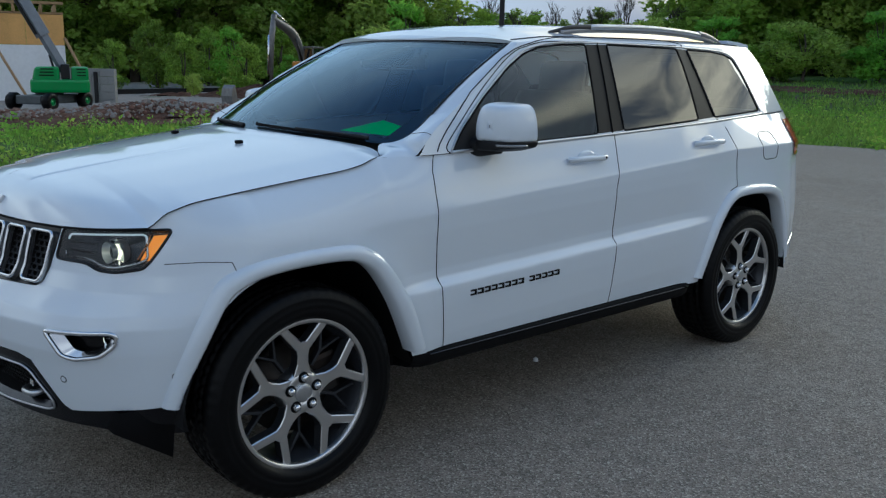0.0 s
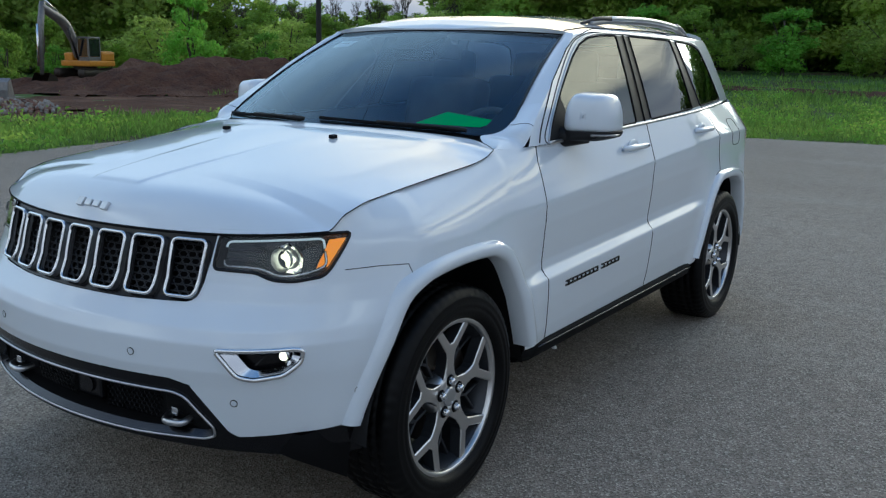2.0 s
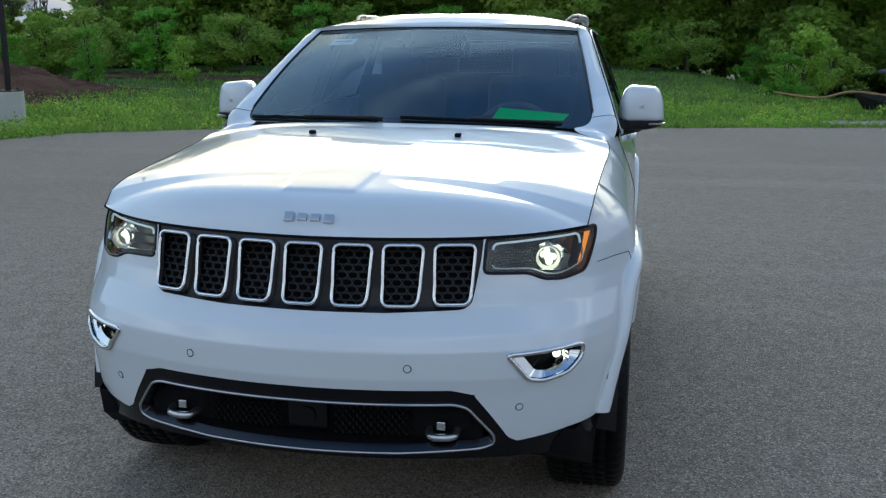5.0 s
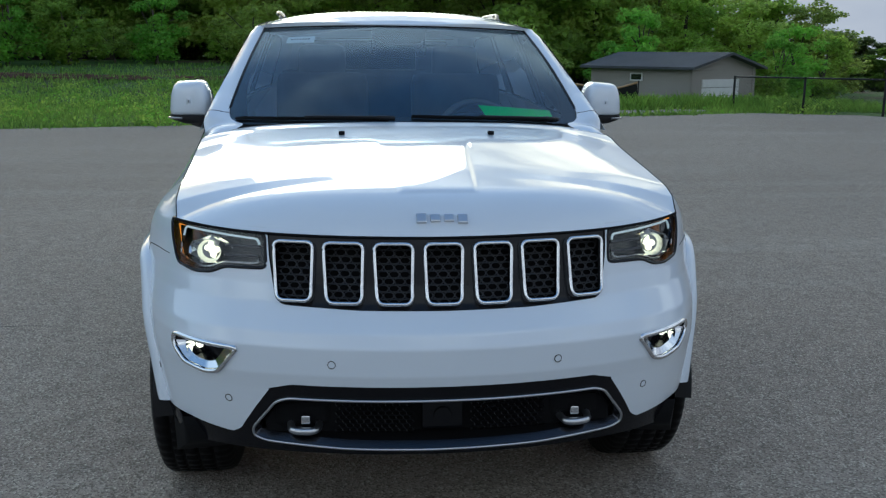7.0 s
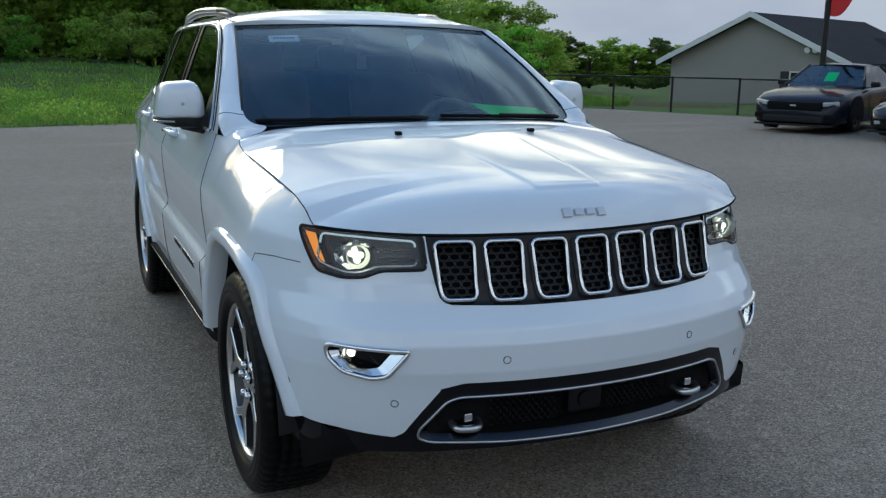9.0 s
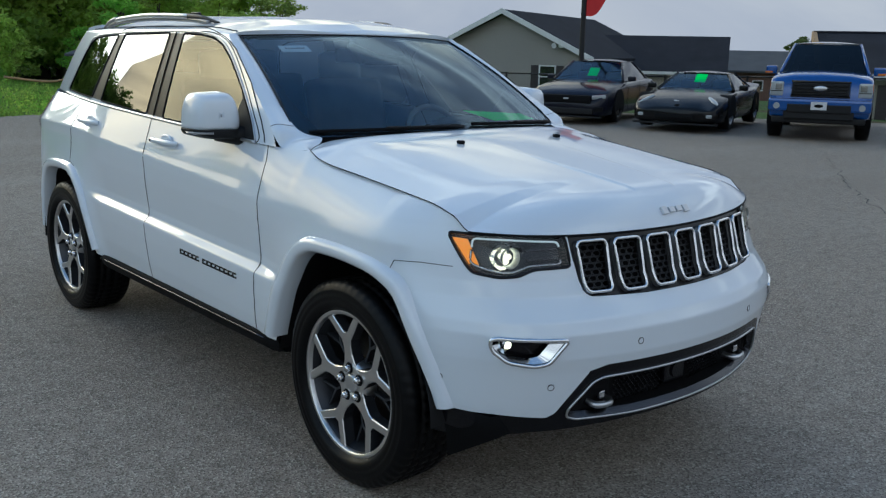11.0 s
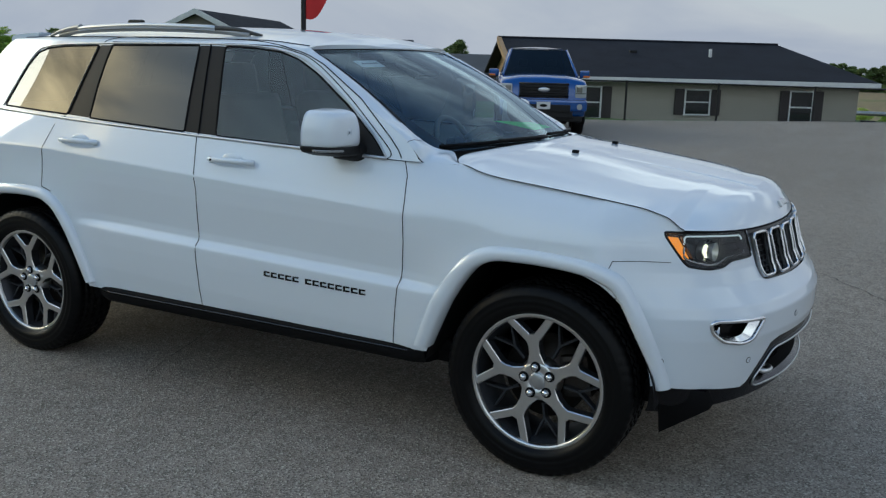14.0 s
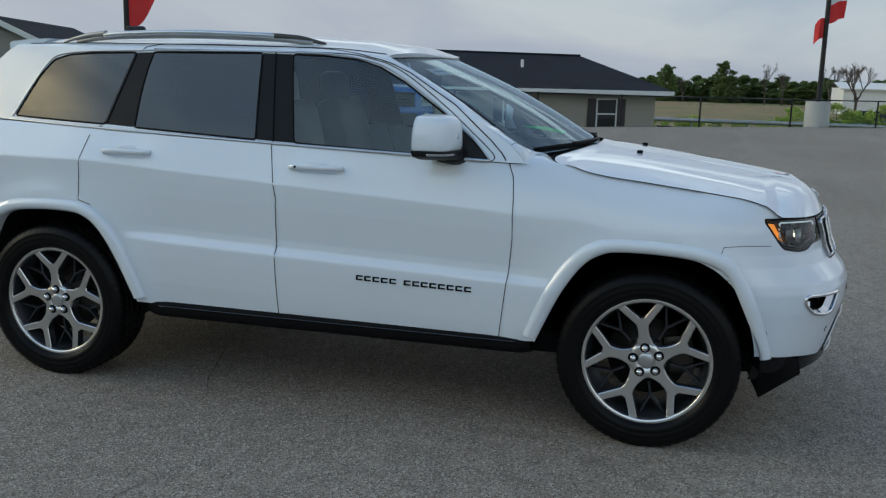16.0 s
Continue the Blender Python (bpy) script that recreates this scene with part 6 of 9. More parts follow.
# ---- plants ----
LEAF_DARK = leaf_mat("forest_leaf", (0.310, 0.400, 0.084), (0.180, 0.255, 0.056), 0.50, 2.05)
LEAF_MID = leaf_mat("spring_leaf", (0.240, 0.345, 0.055), (0.130, 0.215, 0.038), 0.52, 2.1)
LEAF_LIGHT = leaf_mat("young_leaf", (0.205, 0.400, 0.052), (0.130, 0.280, 0.040), 0.42)
LEAF_FAR = leaf_mat("distant_leaf", (0.150, 0.200, 0.066), (0.092, 0.134, 0.048), 0.35)
BARK = mat("grey_brown_bark", (0.10, 0.082, 0.066), 0.9, vary=0.2, scale=2, fine=20, bump=0.02)
BLADE = leaf_mat("grass_blade", (0.200, 0.320, 0.060), (0.098, 0.190, 0.038), 0.62)


def leaves(centres, radii, count, size, seed, hollow=0.55):
    """Many small folded leaves scattered through ellipsoid clumps."""
    g = np.random.default_rng(seed)
    centres, radii = np.array(centres, float), np.array(radii, float)
    vol = np.prod(radii, axis=1) ** (2 / 3)
    pick = g.choice(len(centres), count, p=vol / vol.sum())
    d = g.normal(size=(count, 3))
    d /= np.linalg.norm(d, axis=1, keepdims=True)
    r = hollow + (1 - hollow) * g.random(count) ** 0.6
    r *= 1 + 0.22 * g.normal(size=count) * 0.6
    p = centres[pick] + d * radii[pick] * r[:, None]
    n = 0.45 * d + g.normal(size=(count, 3)) + np.array([0, 0, 0.25])
    n /= np.linalg.norm(n, axis=1, keepdims=True)
    u = np.cross(n, g.normal(size=(count, 3)))
    u /= np.linalg.norm(u, axis=1, keepdims=True)
    w = np.cross(n, u)
    s = size * (0.55 + 0.9 * g.random(count))[:, None]
    v = np.stack([p - u * s, p + w * s * 0.55 + n * s * 0.15, p + u * s, p - w * s * 0.55 + n * s * 0.15], 1).reshape(-1, 3)
    f = np.arange(count * 4).reshape(-1, 4)
    return v, [tuple(q) for q in f.tolist()]


def limb(v, f, a, b, r1, r2, n=7, sag=0.0, seed=0):
    rnd = random.Random(seed)
    a, b = Vector(a), Vector(b)
    k = 5
    pts = [a.lerp(b, i / k) + Vector((rnd.uniform(-1, 1), rnd.uniform(-1, 1), rnd.uniform(-0.4, 0.4))) * (b - a).length * 0.035 * math.sin(math.pi * i / k) for i in range(k + 1)]
    tube_data(pts, [r1 + (r2 - r1) * i / k for i in range(k + 1)], n, False, 1.0, v, f)


def tree(name, label, height, spread, count, size, leaf, seed, base=0.22, at=(0, 0, 0)):
    """A tapered trunk with limbs, and a crown of leaf clumps of uneven outline."""
    rnd = random.Random(seed)
    t = thing(name, label, "tree" if name != "shrub" else "shrub", at)
    cs, rs = [], []
    for i in range(58 if name != "shrub" else 30):
        h = rnd.uniform(base, 0.92)
        w = spread * (1 - 0.75 * abs(h - 0.45) ** 1.2) * rnd.uniform(0.15, 0.80)
        a = rnd.uniform(0, 2 * math.pi)
        q = spread * rnd.uniform(0.14, 0.36) * (1.15 - 0.50 * h)
        cs.append((w * math.cos(a), w * math.sin(a), h * height))
        rs.append((q, q, q * rnd.uniform(0.6, 0.95)))
    cs.append((0, 0, height * 0.93)), rs.append((spread * 0.22, spread * 0.22, height * 0.08))
    v, f = [], []
    limb(v, f, (0, 0, -0.4), (rnd.uniform(-0.2, 0.2), rnd.uniform(-0.2, 0.2), height * 0.8), 0.022 * height + 0.02, 0.02, seed=seed)
    for i, c in enumerate(cs[:9]):
        z = min(c[2] * 0.75, height * rnd.uniform(0.2, 0.6))
        limb(v, f, (0, 0, z), c, 0.009 * height, 0.012, 5, seed=seed + i)
    shape("trunk", v, f, BARK, t)
    shape("crown", *leaves(cs, rs, count, size, seed, 0.35), leaf, t, smooth=False)
    return t


def bare_tree(name, label, height, seed, at=(0, 0, 0)):
    rnd = random.Random(seed)
    t = thing(name, label, "tree", at)
    v, f = [], []
    def grow(a, d, length, r, depth):
        b = a + d * length
        limb(v, f, a, b, r, r * 0.62, 6 if depth > 2 else 4, seed=rnd.randint(0, 9999))
        if depth:
            for _ in range(3 if depth > 1 else 4):
                q = (d + Vector((rnd.uniform(-1, 1), rnd.uniform(-1, 1), rnd.uniform(-0.15, 0.8))) * 0.62).normalized()
                grow(a.lerp(b, rnd.uniform(0.6, 1.0)), q, length * rnd.uniform(0.55, 0.8), r * 0.58, depth - 1)
    grow(Vector((0, 0, -0.3)), Vector((0, 0, 1)), height * 0.30, height * 0.018, 5)
    shape("trunk", v, f, BARK, t, "bare grey-brown branches")
    return t


def spot(az, dist):
    a = math.radians(az)
    x, y = dist * math.cos(a), dist * math.sin(a)
    return x, y, float(ground_height(np.array([x]), np.array([y]))[0])


wood_label = "dense green broadleaf tree at the wood's edge"
models = [tree("tree", wood_label, 10.0, 3.4, 11000, 0.15, LEAF_DARK, 11, 0.10), tree("tree", wood_label, 10.0, 3.0, 10500, 0.148, LEAF_DARK, 12, 0.12), tree("tree", "taller spring-green broadleaf tree at the wood's edge", 10.0, 3.2, 10500, 0.145, LEAF_MID, 13, 0.10), tree("tree", wood_label, 10.0, 2.7, 10000, 0.15, LEAF_DARK, 14, 0.06)]
shrubs = [tree("shrub", "leafy green shrub before the wood", 3.0, 1.5, 2600, 0.085, LEAF_MID, 21, 0.12), tree("shrub", "bright young green shrub", 3.0, 1.3, 2600, 0.080, LEAF_LIGHT, 22, 0.10), tree("shrub", "dark green rounded bush", 3.0, 1.9, 2600, 0.090, LEAF_DARK, 23, 0.15)]
far_models = [tree("tree", "round green broadleaf tree far off", 10.0, 3.6, 6500, 0.24, LEAF_MID, 15, 0.08), tree("tree", "dark green broadleaf tree far off", 10.0, 3.0, 9000, 0.20, LEAF_FAR, 16, 0.05)]
bares = [bare_tree("tree", "leafless grey tree among the shrubs", 8.0, 31), bare_tree("tree", "leafless slender grey tree", 8.0, 32)]
rnd = random.Random(5)


def planted(model, x, y, z, height, full=10.0, group="wood trees", wide=1.0):
    s = height / full
    ob = copy_thing(model, pose(x, y, z, 0, 0, rnd.uniform(0, 360)) @ Matrix.Diagonal((s * wide, s * wide, s, 1)))
    ob["group"] = group
    return ob


for m in models + far_models + shrubs + bares:
    m["group"] = "wood trees"
k = 0
for az in np.arange(60, 172, 2.55):
    for row, dist in enumerate((54, 63)):
        a = az + rnd.uniform(-0.9, 0.9) + row * 1.2
        d = dist + rnd.uniform(-2.5, 2.5)
        if 121 < a < 139:
            hgt = rnd.uniform(3.2, 4.6) if row == 0 else rnd.uniform(3.6, 5.2)
        elif a < 72:
            hgt = 5.0 + 3.2 * (a - 60) / 12 + rnd.uniform(-0.6, 0.8)
        else:
            hgt = rnd.uniform(9.0, 12.5) + row * 1.5
        if 139 <= a and row == 0:
            d = 60
        x, y, z = spot(a, d)
        mdl = models[(k * 7 + row) % 4] if not (121 < a < 139) else models[2]
        planted(mdl, x, y, z, hgt, wide=1.25 if hgt > 6 else 1.5)
        k += 1
for az in np.arange(64, 150, 3.1):
    a, d = az + rnd.uniform(-1, 1), 48 + rnd.uniform(-2, 2)
    x, y, z = spot(a, d)
    planted(shrubs[k % 3], x, y, z, rnd.uniform(1.8, 3.6), 3.0, wide=1.3)
    k += 1
for i, az in enumerate((123, 125.5, 128, 130, 132.5, 134.5, 136.5, 119)):
    x, y, z = spot(az, 57 + (i % 3) * 2)
    planted(bares[i % 2], x, y, z, rnd.uniform(6.0, 8.0), 8.0)
# bright young trees and bushes by the yard
for x, y, h, m in ((-42, 20.5, 3.0, 0), (-40.5, 22.5, 3.3, 1), (-44, 17.5, 2.6, 0), (-38.2, 22.0, 2.6, 0), (-46, 24, 3.4, 0), (-43, 27, 3.6, 0), (-45, 20.5, 3.7, 0), (-33.0, 16.6, 1.0, 2), (-31.8, 17.4, 0.9, 0), (-29.5, 25.5, 4.2, 1), (-28.0, 28.5, 2.4, 1), (-25, 30.5, 2.0, 0), (-21.5, 32, 2.4, 1), (-18, 33.5, 2.0, 0)):
    planted(shrubs[m], x, y, float(ground_height(np.array([x]), np.array([y]))[0]), h, 3.0, "bushes by the yard", wide=0.9)
# behind and beside the shed
for x, y, h, m in ((8.0, 39, 3.6, 0), (7.0, 36.5, 2.4, 1), (14.6, 41, 4.4, 1), (19.5, 36.5, 3.0, 1), (21, 38, 3.6, 1), (23.5, 40, 3.4, 0), (18.4, 35, 2.0, 0)):
    planted(shrubs[m], x, y, -0.6, h, 3.0, "bushes by the shed", wide=1.1)
for i in range(16):
    a = 43 + i * 1.35
    x, y, _ = spot(a, 74 + rnd.uniform(-4, 4))
    planted(far_models[i % 2] if i % 3 else models[2], x, y, -0.9, rnd.uniform(3.2, 4.5), wide=2.2)
# right side, beyond the road
for i in range(44):
    a = 9.5 - i * 0.56
    x, y, _ = spot(a, 134 + rnd.uniform(-5, 5))
    planted(far_models[1], x, y, -1.45, rnd.uniform(2.9, 4.0), wide=2.5)
for az, h, m in ((1.3, 5.0, 1), (-2.2, 5.6, 1)):
    x, y, _ = spot(az, 126)
    planted(far_models[m % 2], x, y, -1.45, h, wide=1.35)
for az, h in ((-4.6, 7.2), (-5.6, 6.4), (-8.2, 8.0), (-9.6, 7.5), (0.2, 4.8)):
    x, y, _ = spot(az, 124)
    planted(bares[int(h) % 2], x, y, -1.45, h, 8.0)
x, y, _ = spot(-9.9, 86)
planted(bares[0], x, y, -1.45, 7.2, 8.0, wide=1.2)
for az in np.arange(2.5, -14, -1.15):
    x, y, _ = spot(az + rnd.uniform(-0.3, 0.3), 50 + rnd.uniform(-1, 1))
    planted(shrubs[2 if k % 3 else 0], x, y, -1.42, rnd.uniform(0.5, 1.1), 3.0, "roadside bushes", wide=1.3)
    k += 1
for az, h in ((-6.8, 1.9), (-9.4, 2.2), (-10.6, 1.8), (-12.0, 2.2)):
    x, y, _ = spot(az, 44)
    planted(shrubs[2], x, y, -1.1, h * 0.8, 3.0, "roadside bushes", wide=1.1)
for az, h in ((27.6, 3.9), (24.1, 3.5)):
    x, y, _ = spot(az, 75)
    planted(far_models[1], x, y, -0.8, h, wide=1.6)
# the models themselves stand in the wood too
for i, m in enumerate(models + far_models + shrubs + bares):
    x, y, z = spot(86 + 3 * i, 70)
    m.matrix_basis = pose(x, y, z)
# far woods behind, one mass
cs = [(*spot(a, 72 + 3 * math.sin(a))[:2], h) for a in np.arange(72, 176, 1.1) for h in (2.2, 6.0, 9.5) if not (120 < a < 140 and h > 3)]
v, f = leaves(cs, [(2.6, 2.6, 2.3)] * len(cs), 62000, 0.27, 77, 0.2)
tagged(shape("far_woods", v, f, LEAF_DARK, smooth=False), "deep dark green wood behind the first trees", "woods", kind="stuff")


def sward(name, label, area, count, high, wide, seed, keep, blades=7, tuft=0.10):
    """Tufts of bent blades over an area, one object."""
    g = np.random.default_rng(seed)
    lo, hi = np.array(area[0], float), np.array(area[1], float)
    c = lo + (hi - lo) * g.random((count, 2))
    c = c[keep(c, g)]
    n = len(c)
    b = np.repeat(c, blades, 0) + g.normal(size=(n * blades, 2)) * tuft
    z = ground_height(b[:, 0], b[:, 1]) * np.clip(nearest(LOT, b)[1] / 3, 0, 1) - 0.02
    patchy = np.array([noise.noise((x * 0.33, y * 0.33, 9.0)) for x, y in c])
    h = np.repeat(high * (0.75 + 0.55 * patchy) * (0.6 + 0.8 * g.random(n)), blades) * (0.6 + 0.6 * g.random(n * blades))
    a = g.random(n * blades) * 2 * math.pi
    lean = 0.25 + 0.35 * g.random(n * blades)
    d = np.stack([np.cos(a), np.sin(a)], 1)
    s = np.stack([-d[:, 1], d[:, 0]], 1) * (wide * (0.6 + 0.8 * g.random(n * blades)))[:, None]
    def at_(f, side):
        return np.column_stack([b + d * (h * lean * f ** 1.6)[:, None] + s * side, z + h * f])
    v = np.stack([at_(0, -1), at_(0, 1), at_(0.55, 0.8), at_(1.0, 0.0), at_(0.55, -0.8)], 1).reshape(-1, 3)
    f = np.arange(len(v)).reshape(-1, 5)
    return tagged(shape(name, v, [tuple(q) for q in f.tolist()], BLADE, smooth=False), label, "grass", kind="stuff")


def off_lot(reach):
    def keep(c, g):
        out = ~inside(LOT, c)
        d = nearest(LOT, c)[1]
        ok = out & (d < reach) & (g.random(len(c)) < np.clip(1.15 - d / reach, 0.15, 1))
        soil_here = inside([(-60, -6), (-60, 26), (-27.5, 15.4), (-18.5, 21.5), (-15.9, 18.5), (-15.4, 12.5), (-15.8, 6), (-16.6, -6)], c)
        shed = inside([(9.0, 31), (14, 30.5), (18, 33), (14, 38), (9, 38)], c)
        apron = inside([(5.2, 19.6), (8.4, 20.4), (10.2, 21.3), (9.6, 22.0), (5.2, 20.8)], c)
        return ok & ~soil_here & ~shed & ~apron
    return keep


sward("grass", "lush green grass and weeds along the asphalt", ((-20, -6), (13, 30)), 40000, 0.125, 0.010, 3, off_lot(7.5), blades=7)
sward("grass", "rough meadow grass farther from the asphalt", ((-26, 4), (13, 48)), 16000, 0.22, 0.022, 4, off_lot(30), blades=6, tuft=0.2)
sward("grass", "tall weeds below the shed", ((7.5, 21), (16, 33)), 3400, 0.34, 0.009, 6, off_lot(11), blades=9, tuft=0.14)


# leafy weeds among the grass, and undergrowth along the wood
g = np.random.default_rng(12)
c = np.array([(-20, -5)]) + np.array([(33, 37)]) * g.random((7600, 2))
c = c[off_lot(16)(c, g)]
c = c[np.array([noise.noise((x * 0.5, y * 0.5, 1.0)) for x, y in c]) > -0.08]
r = 0.15 + 0.42 * g.random(len(c)) ** 2
cz = ground_height(c[:, 0], c[:, 1]) * np.clip(nearest(LOT, c)[1] / 3, 0, 1) + 0.05
for mt, sel, lb in ((LEAF_LIGHT, slice(0, None, 2), "pale green leafy weeds in the meadow"), (LEAF_MID, slice(1, None, 2), "darker green weed clumps in the meadow")):
    q = np.column_stack([c, cz])[sel]
    v, f = leaves(q, np.stack([r, r, r * 0.7], 1)[sel], len(q) * 30, 0.042, 5, 0.2)
    tagged(shape("weeds", v, f, mt, smooth=False), lb, "weeds", kind="stuff")
cs = []
for a in np.arange(62, 178, 0.55):
    x, y, z = spot(a + g.normal() * 0.2, (58 if a < 140 else 62) + g.normal() * 1.5)
    cs.append((x, y, z + 0.5 + 0.9 * g.random()))
v, f = leaves(cs, [(1.1, 1.1, 0.9 + 0.5 * g.random()) for _ in cs], 26000, 0.15, 78, 0.2)
tagged(shape("undergrowth", v, f, LEAF_MID, smooth=False), "thick green undergrowth along the wood's foot", "undergrowth", kind="stuff")

# ---- buildings ----
def siding(name, tone, pitch=0.115):
    return mat(name, tone, 0.6, vary=0.05, scale=0.8, fine=40)


TAN = siding("tan_siding", (0.36, 0.335, 0.275))
GREY = siding("taupe_siding", (0.30, 0.28, 0.25))
SHINGLE = mat("charcoal_shingle", (0.022, 0.024, 0.032), 0.9, spec=0.2, vary=0.2, scale=1.2, fine=26, bump=0.01)
SLATE = mat("grey_shingle", (0.075, 0.08, 0.088), 0.85, vary=0.15, scale=1.2, fine=26, bump=0.01)
WHITETRIM = mat("white_trim", (0.72, 0.72, 0.70), 0.5, vary=0.05)
SHUTTER = mat("dark_brown_shutter", (0.035, 0.028, 0.028), 0.6)
PANE = mat("dark_window_pane", (0.02, 0.023, 0.026), 0.06, spec=0.8)
WOODTRIM = mat("bare_wood", (0.42, 0.27, 0.13), 0.7, vary=0.15, fine=30)
OSB = mat("strand_board", (0.82, 0.47, 0.150), 0.75, vary=0.12, scale=1.4, fine=22, other=(0.64, 0.36, 0.115))
WRAP = mat("white_house_wrap", (0.90, 0.90, 0.91), 0.55, vary=0.06, scale=0.5, fine=9)
BLOCK = mat("concrete_block", (0.30, 0.295, 0.28), 0.9, vary=0.1, scale=0.8, fine=20, bump=0.006)
CONCRETE = mat("painted_concrete", (0.55, 0.545, 0.53), 0.85, vary=0.08, scale=1.5, fine=26, bump=0.004)
BLACKSTEEL = mat("black_steel", (0.014, 0.014, 0.015), 0.45, 0.3)
BRICK = mat("red_brown_brick", (0.20, 0.115, 0.085), 0.85, vary=0.15, scale=1.5, fine=30)


def frame_of(a, b, z):
    """Origin at a, x along towards b, y outwards away behind (left of the way), z up."""
    a, b = Vector((*a, z)), Vector((*b, z))
    d = (b - a).normalized()
    m = Matrix.Identity(4)
    m.col[0][:3], m.col[1][:3], m.col[2][:3], m.col[3][:3] = d, Vector((-d.y, d.x, 0)), (0, 0, 1), a
    return m, (b - a).length


def lap_wall(t, m, x0, x1, z0, z1, material, pitch=0.12, peak=None, lip=0.017):
    """Siding boards, each its own board with a shadowed lower edge; peak: (x, z) of a gable above."""
    body_ = bmesh.new()
    add_box(body_, (x0, 0.03, z0), (x1, 0.20, z1), 0)
    bmesh.ops.transform(body_, matrix=m, verts=body_.verts)
    wall = part("wall", body_, material, t)
    if peak:
        px, pz = peak
        v = [m @ Vector(q) for q in ((x0, 0.03, z1), (x1, 0.03, z1), (px, 0.03, pz), (x0, 0.20, z1), (x1, 0.20, z1), (px, 0.20, pz))]
        shape("gable", v, [(0, 1, 2), (5, 4, 3), (0, 2, 5, 3), (1, 4, 5, 2)], material, t, smooth=False)
    n = int((z1 - z0 + (peak[1] - z1 if peak else 0)) / pitch)
    for i in range(n):
        z = z0 + i * pitch
        a, b = x0, x1
        if peak and z > z1 - pitch:
            k = (min(z + pitch, peak[1]) - z1) / (peak[1] - z1)
            a, b = x0 + (peak[0] - x0) * max(k, 0), x1 + (peak[0] - x1) * max(k, 0)
            if b - a < 0.15:
                break
        v = [m @ Vector(q) for q in ((a, 0.028, z + pitch), (b, 0.028, z + pitch), (b, lip, z + 0.003), (a, lip, z + 0.003), (a, 0.03, z), (b, 0.03, z))]
        shape("board", v, [(0, 1, 2, 3), (3, 2, 5, 4)], material, wall, smooth=False)
    return wall


def window_unit(t, m, x, z, w, h, shutters=True, panes=2, frame_mat=WHITETRIM):
    bm = bmesh.new()
    for lo, hi in (((x - w / 2 - 0.05, -0.035, z - 0.05), (x + w / 2 + 0.05, 0.02, z)), ((x - w / 2 - 0.05, -0.035, z + h), (x + w / 2 + 0.05, 0.02, z + h + 0.05)), ((x - w / 2 - 0.05, -0.035, z), (x - w / 2, 0.02, z + h)), ((x + w / 2, -0.035, z), (x + w / 2 + 0.05, 0.02, z + h))):
        add_box(bm, lo, hi, 0)
    if panes == 2:
        add_box(bm, (x - w / 2, -0.025, z + h * 0.48), (x + w / 2, 0.01, z + h * 0.53), 0)
    bmesh.ops.transform(bm, matrix=m, verts=bm.verts)
    win = part("window", bm, frame_mat, t, "white framed window")
    for k in range(panes):
        bm = bmesh.new()
        add_box(bm, (x - w / 2, -0.012, z + h * k / panes), (x + w / 2, -0.002, z + h * (k + 1) / panes), 0)
        bmesh.ops.transform(bm, matrix=m, verts=bm.verts)
        part("pane", bm, PANE, win)
    if shutters:
        for s in (-1, 1):
            bm = bmesh.new()
            c = x + s * (w / 2 + 0.05 + 0.17)
            add_box(bm, (c - 0.155, -0.045, z - 0.04), (c + 0.155, 0.01, z + h + 0.04), 0.01)
            bmesh.ops.transform(bm, matrix=m, verts=bm.verts)
            sh = part("shutter", bm, SHUTTER, t, "dark brown louvred shutter")
            for j in range(9):
                zz = z + (j + 0.5) * h / 9
                box("slat", (c - 0.11, -0.056, zz - h / 26), (c + 0.11, -0.04, zz + h / 40), SHUTTER, sh, bevel=0, turn=m)


def slab(name, pts, thick, material, parent, label=""):
    """A flat or folded roof plane with thickness downwards."""
    n = len(pts)
    v = [Vector(p) for p in pts] + [Vector(p) - Vector((0, 0, thick)) for p in pts]
    f = [tuple(range(n)), tuple(range(n, 2 * n))[::-1]] + [(i, (i + 1) % n, n + (i + 1) % n, n + i) for i in range(n)]
    return shape(name, v, f, material, parent, label, smooth=False)


# long tan house: gable at one end, hip at the other
house = thing("house", "single-storey tan-sided house with charcoal roof and dark shutters", "house")
m, L = frame_of((23.48, 10.51), (29.45, 1.0), -0.6)
mi = m.inverted()
lap_wall(house, m, 0, L, 0.0, 1.75, TAN, lip=0.004)
HD, EV, RG = 7.0, 1.78, 2.95
def hp(x, y, z):
    return m @ Vector((x, y, z))
slab("roof", [hp(-0.4, -0.45, EV - 0.05), hp(L + 0.45, -0.45, EV - 0.05), hp(L - 1.4, HD / 2, RG), hp(-0.4, HD / 2, RG)], 0.09, SHINGLE, house, "charcoal shingle roof")
slab("roof", [hp(L + 0.45, -0.45, EV - 0.05), hp(L + 0.45, HD + 0.45, EV - 0.05), hp(L - 1.4, HD / 2, RG)], 0.09, SHINGLE, house)
slab("roof", [hp(L + 0.45, HD + 0.45, EV - 0.05), hp(-0.4, HD + 0.45, EV - 0.05), hp(-0.4, HD / 2, RG), hp(L - 1.4, HD / 2, RG)], 0.09, SHINGLE, house)
tube("ridge_cap", [hp(-0.4, HD / 2, RG + 0.01), hp(L - 1.4, HD / 2, RG + 0.01)], 0.05, SHINGLE, house, n=6)
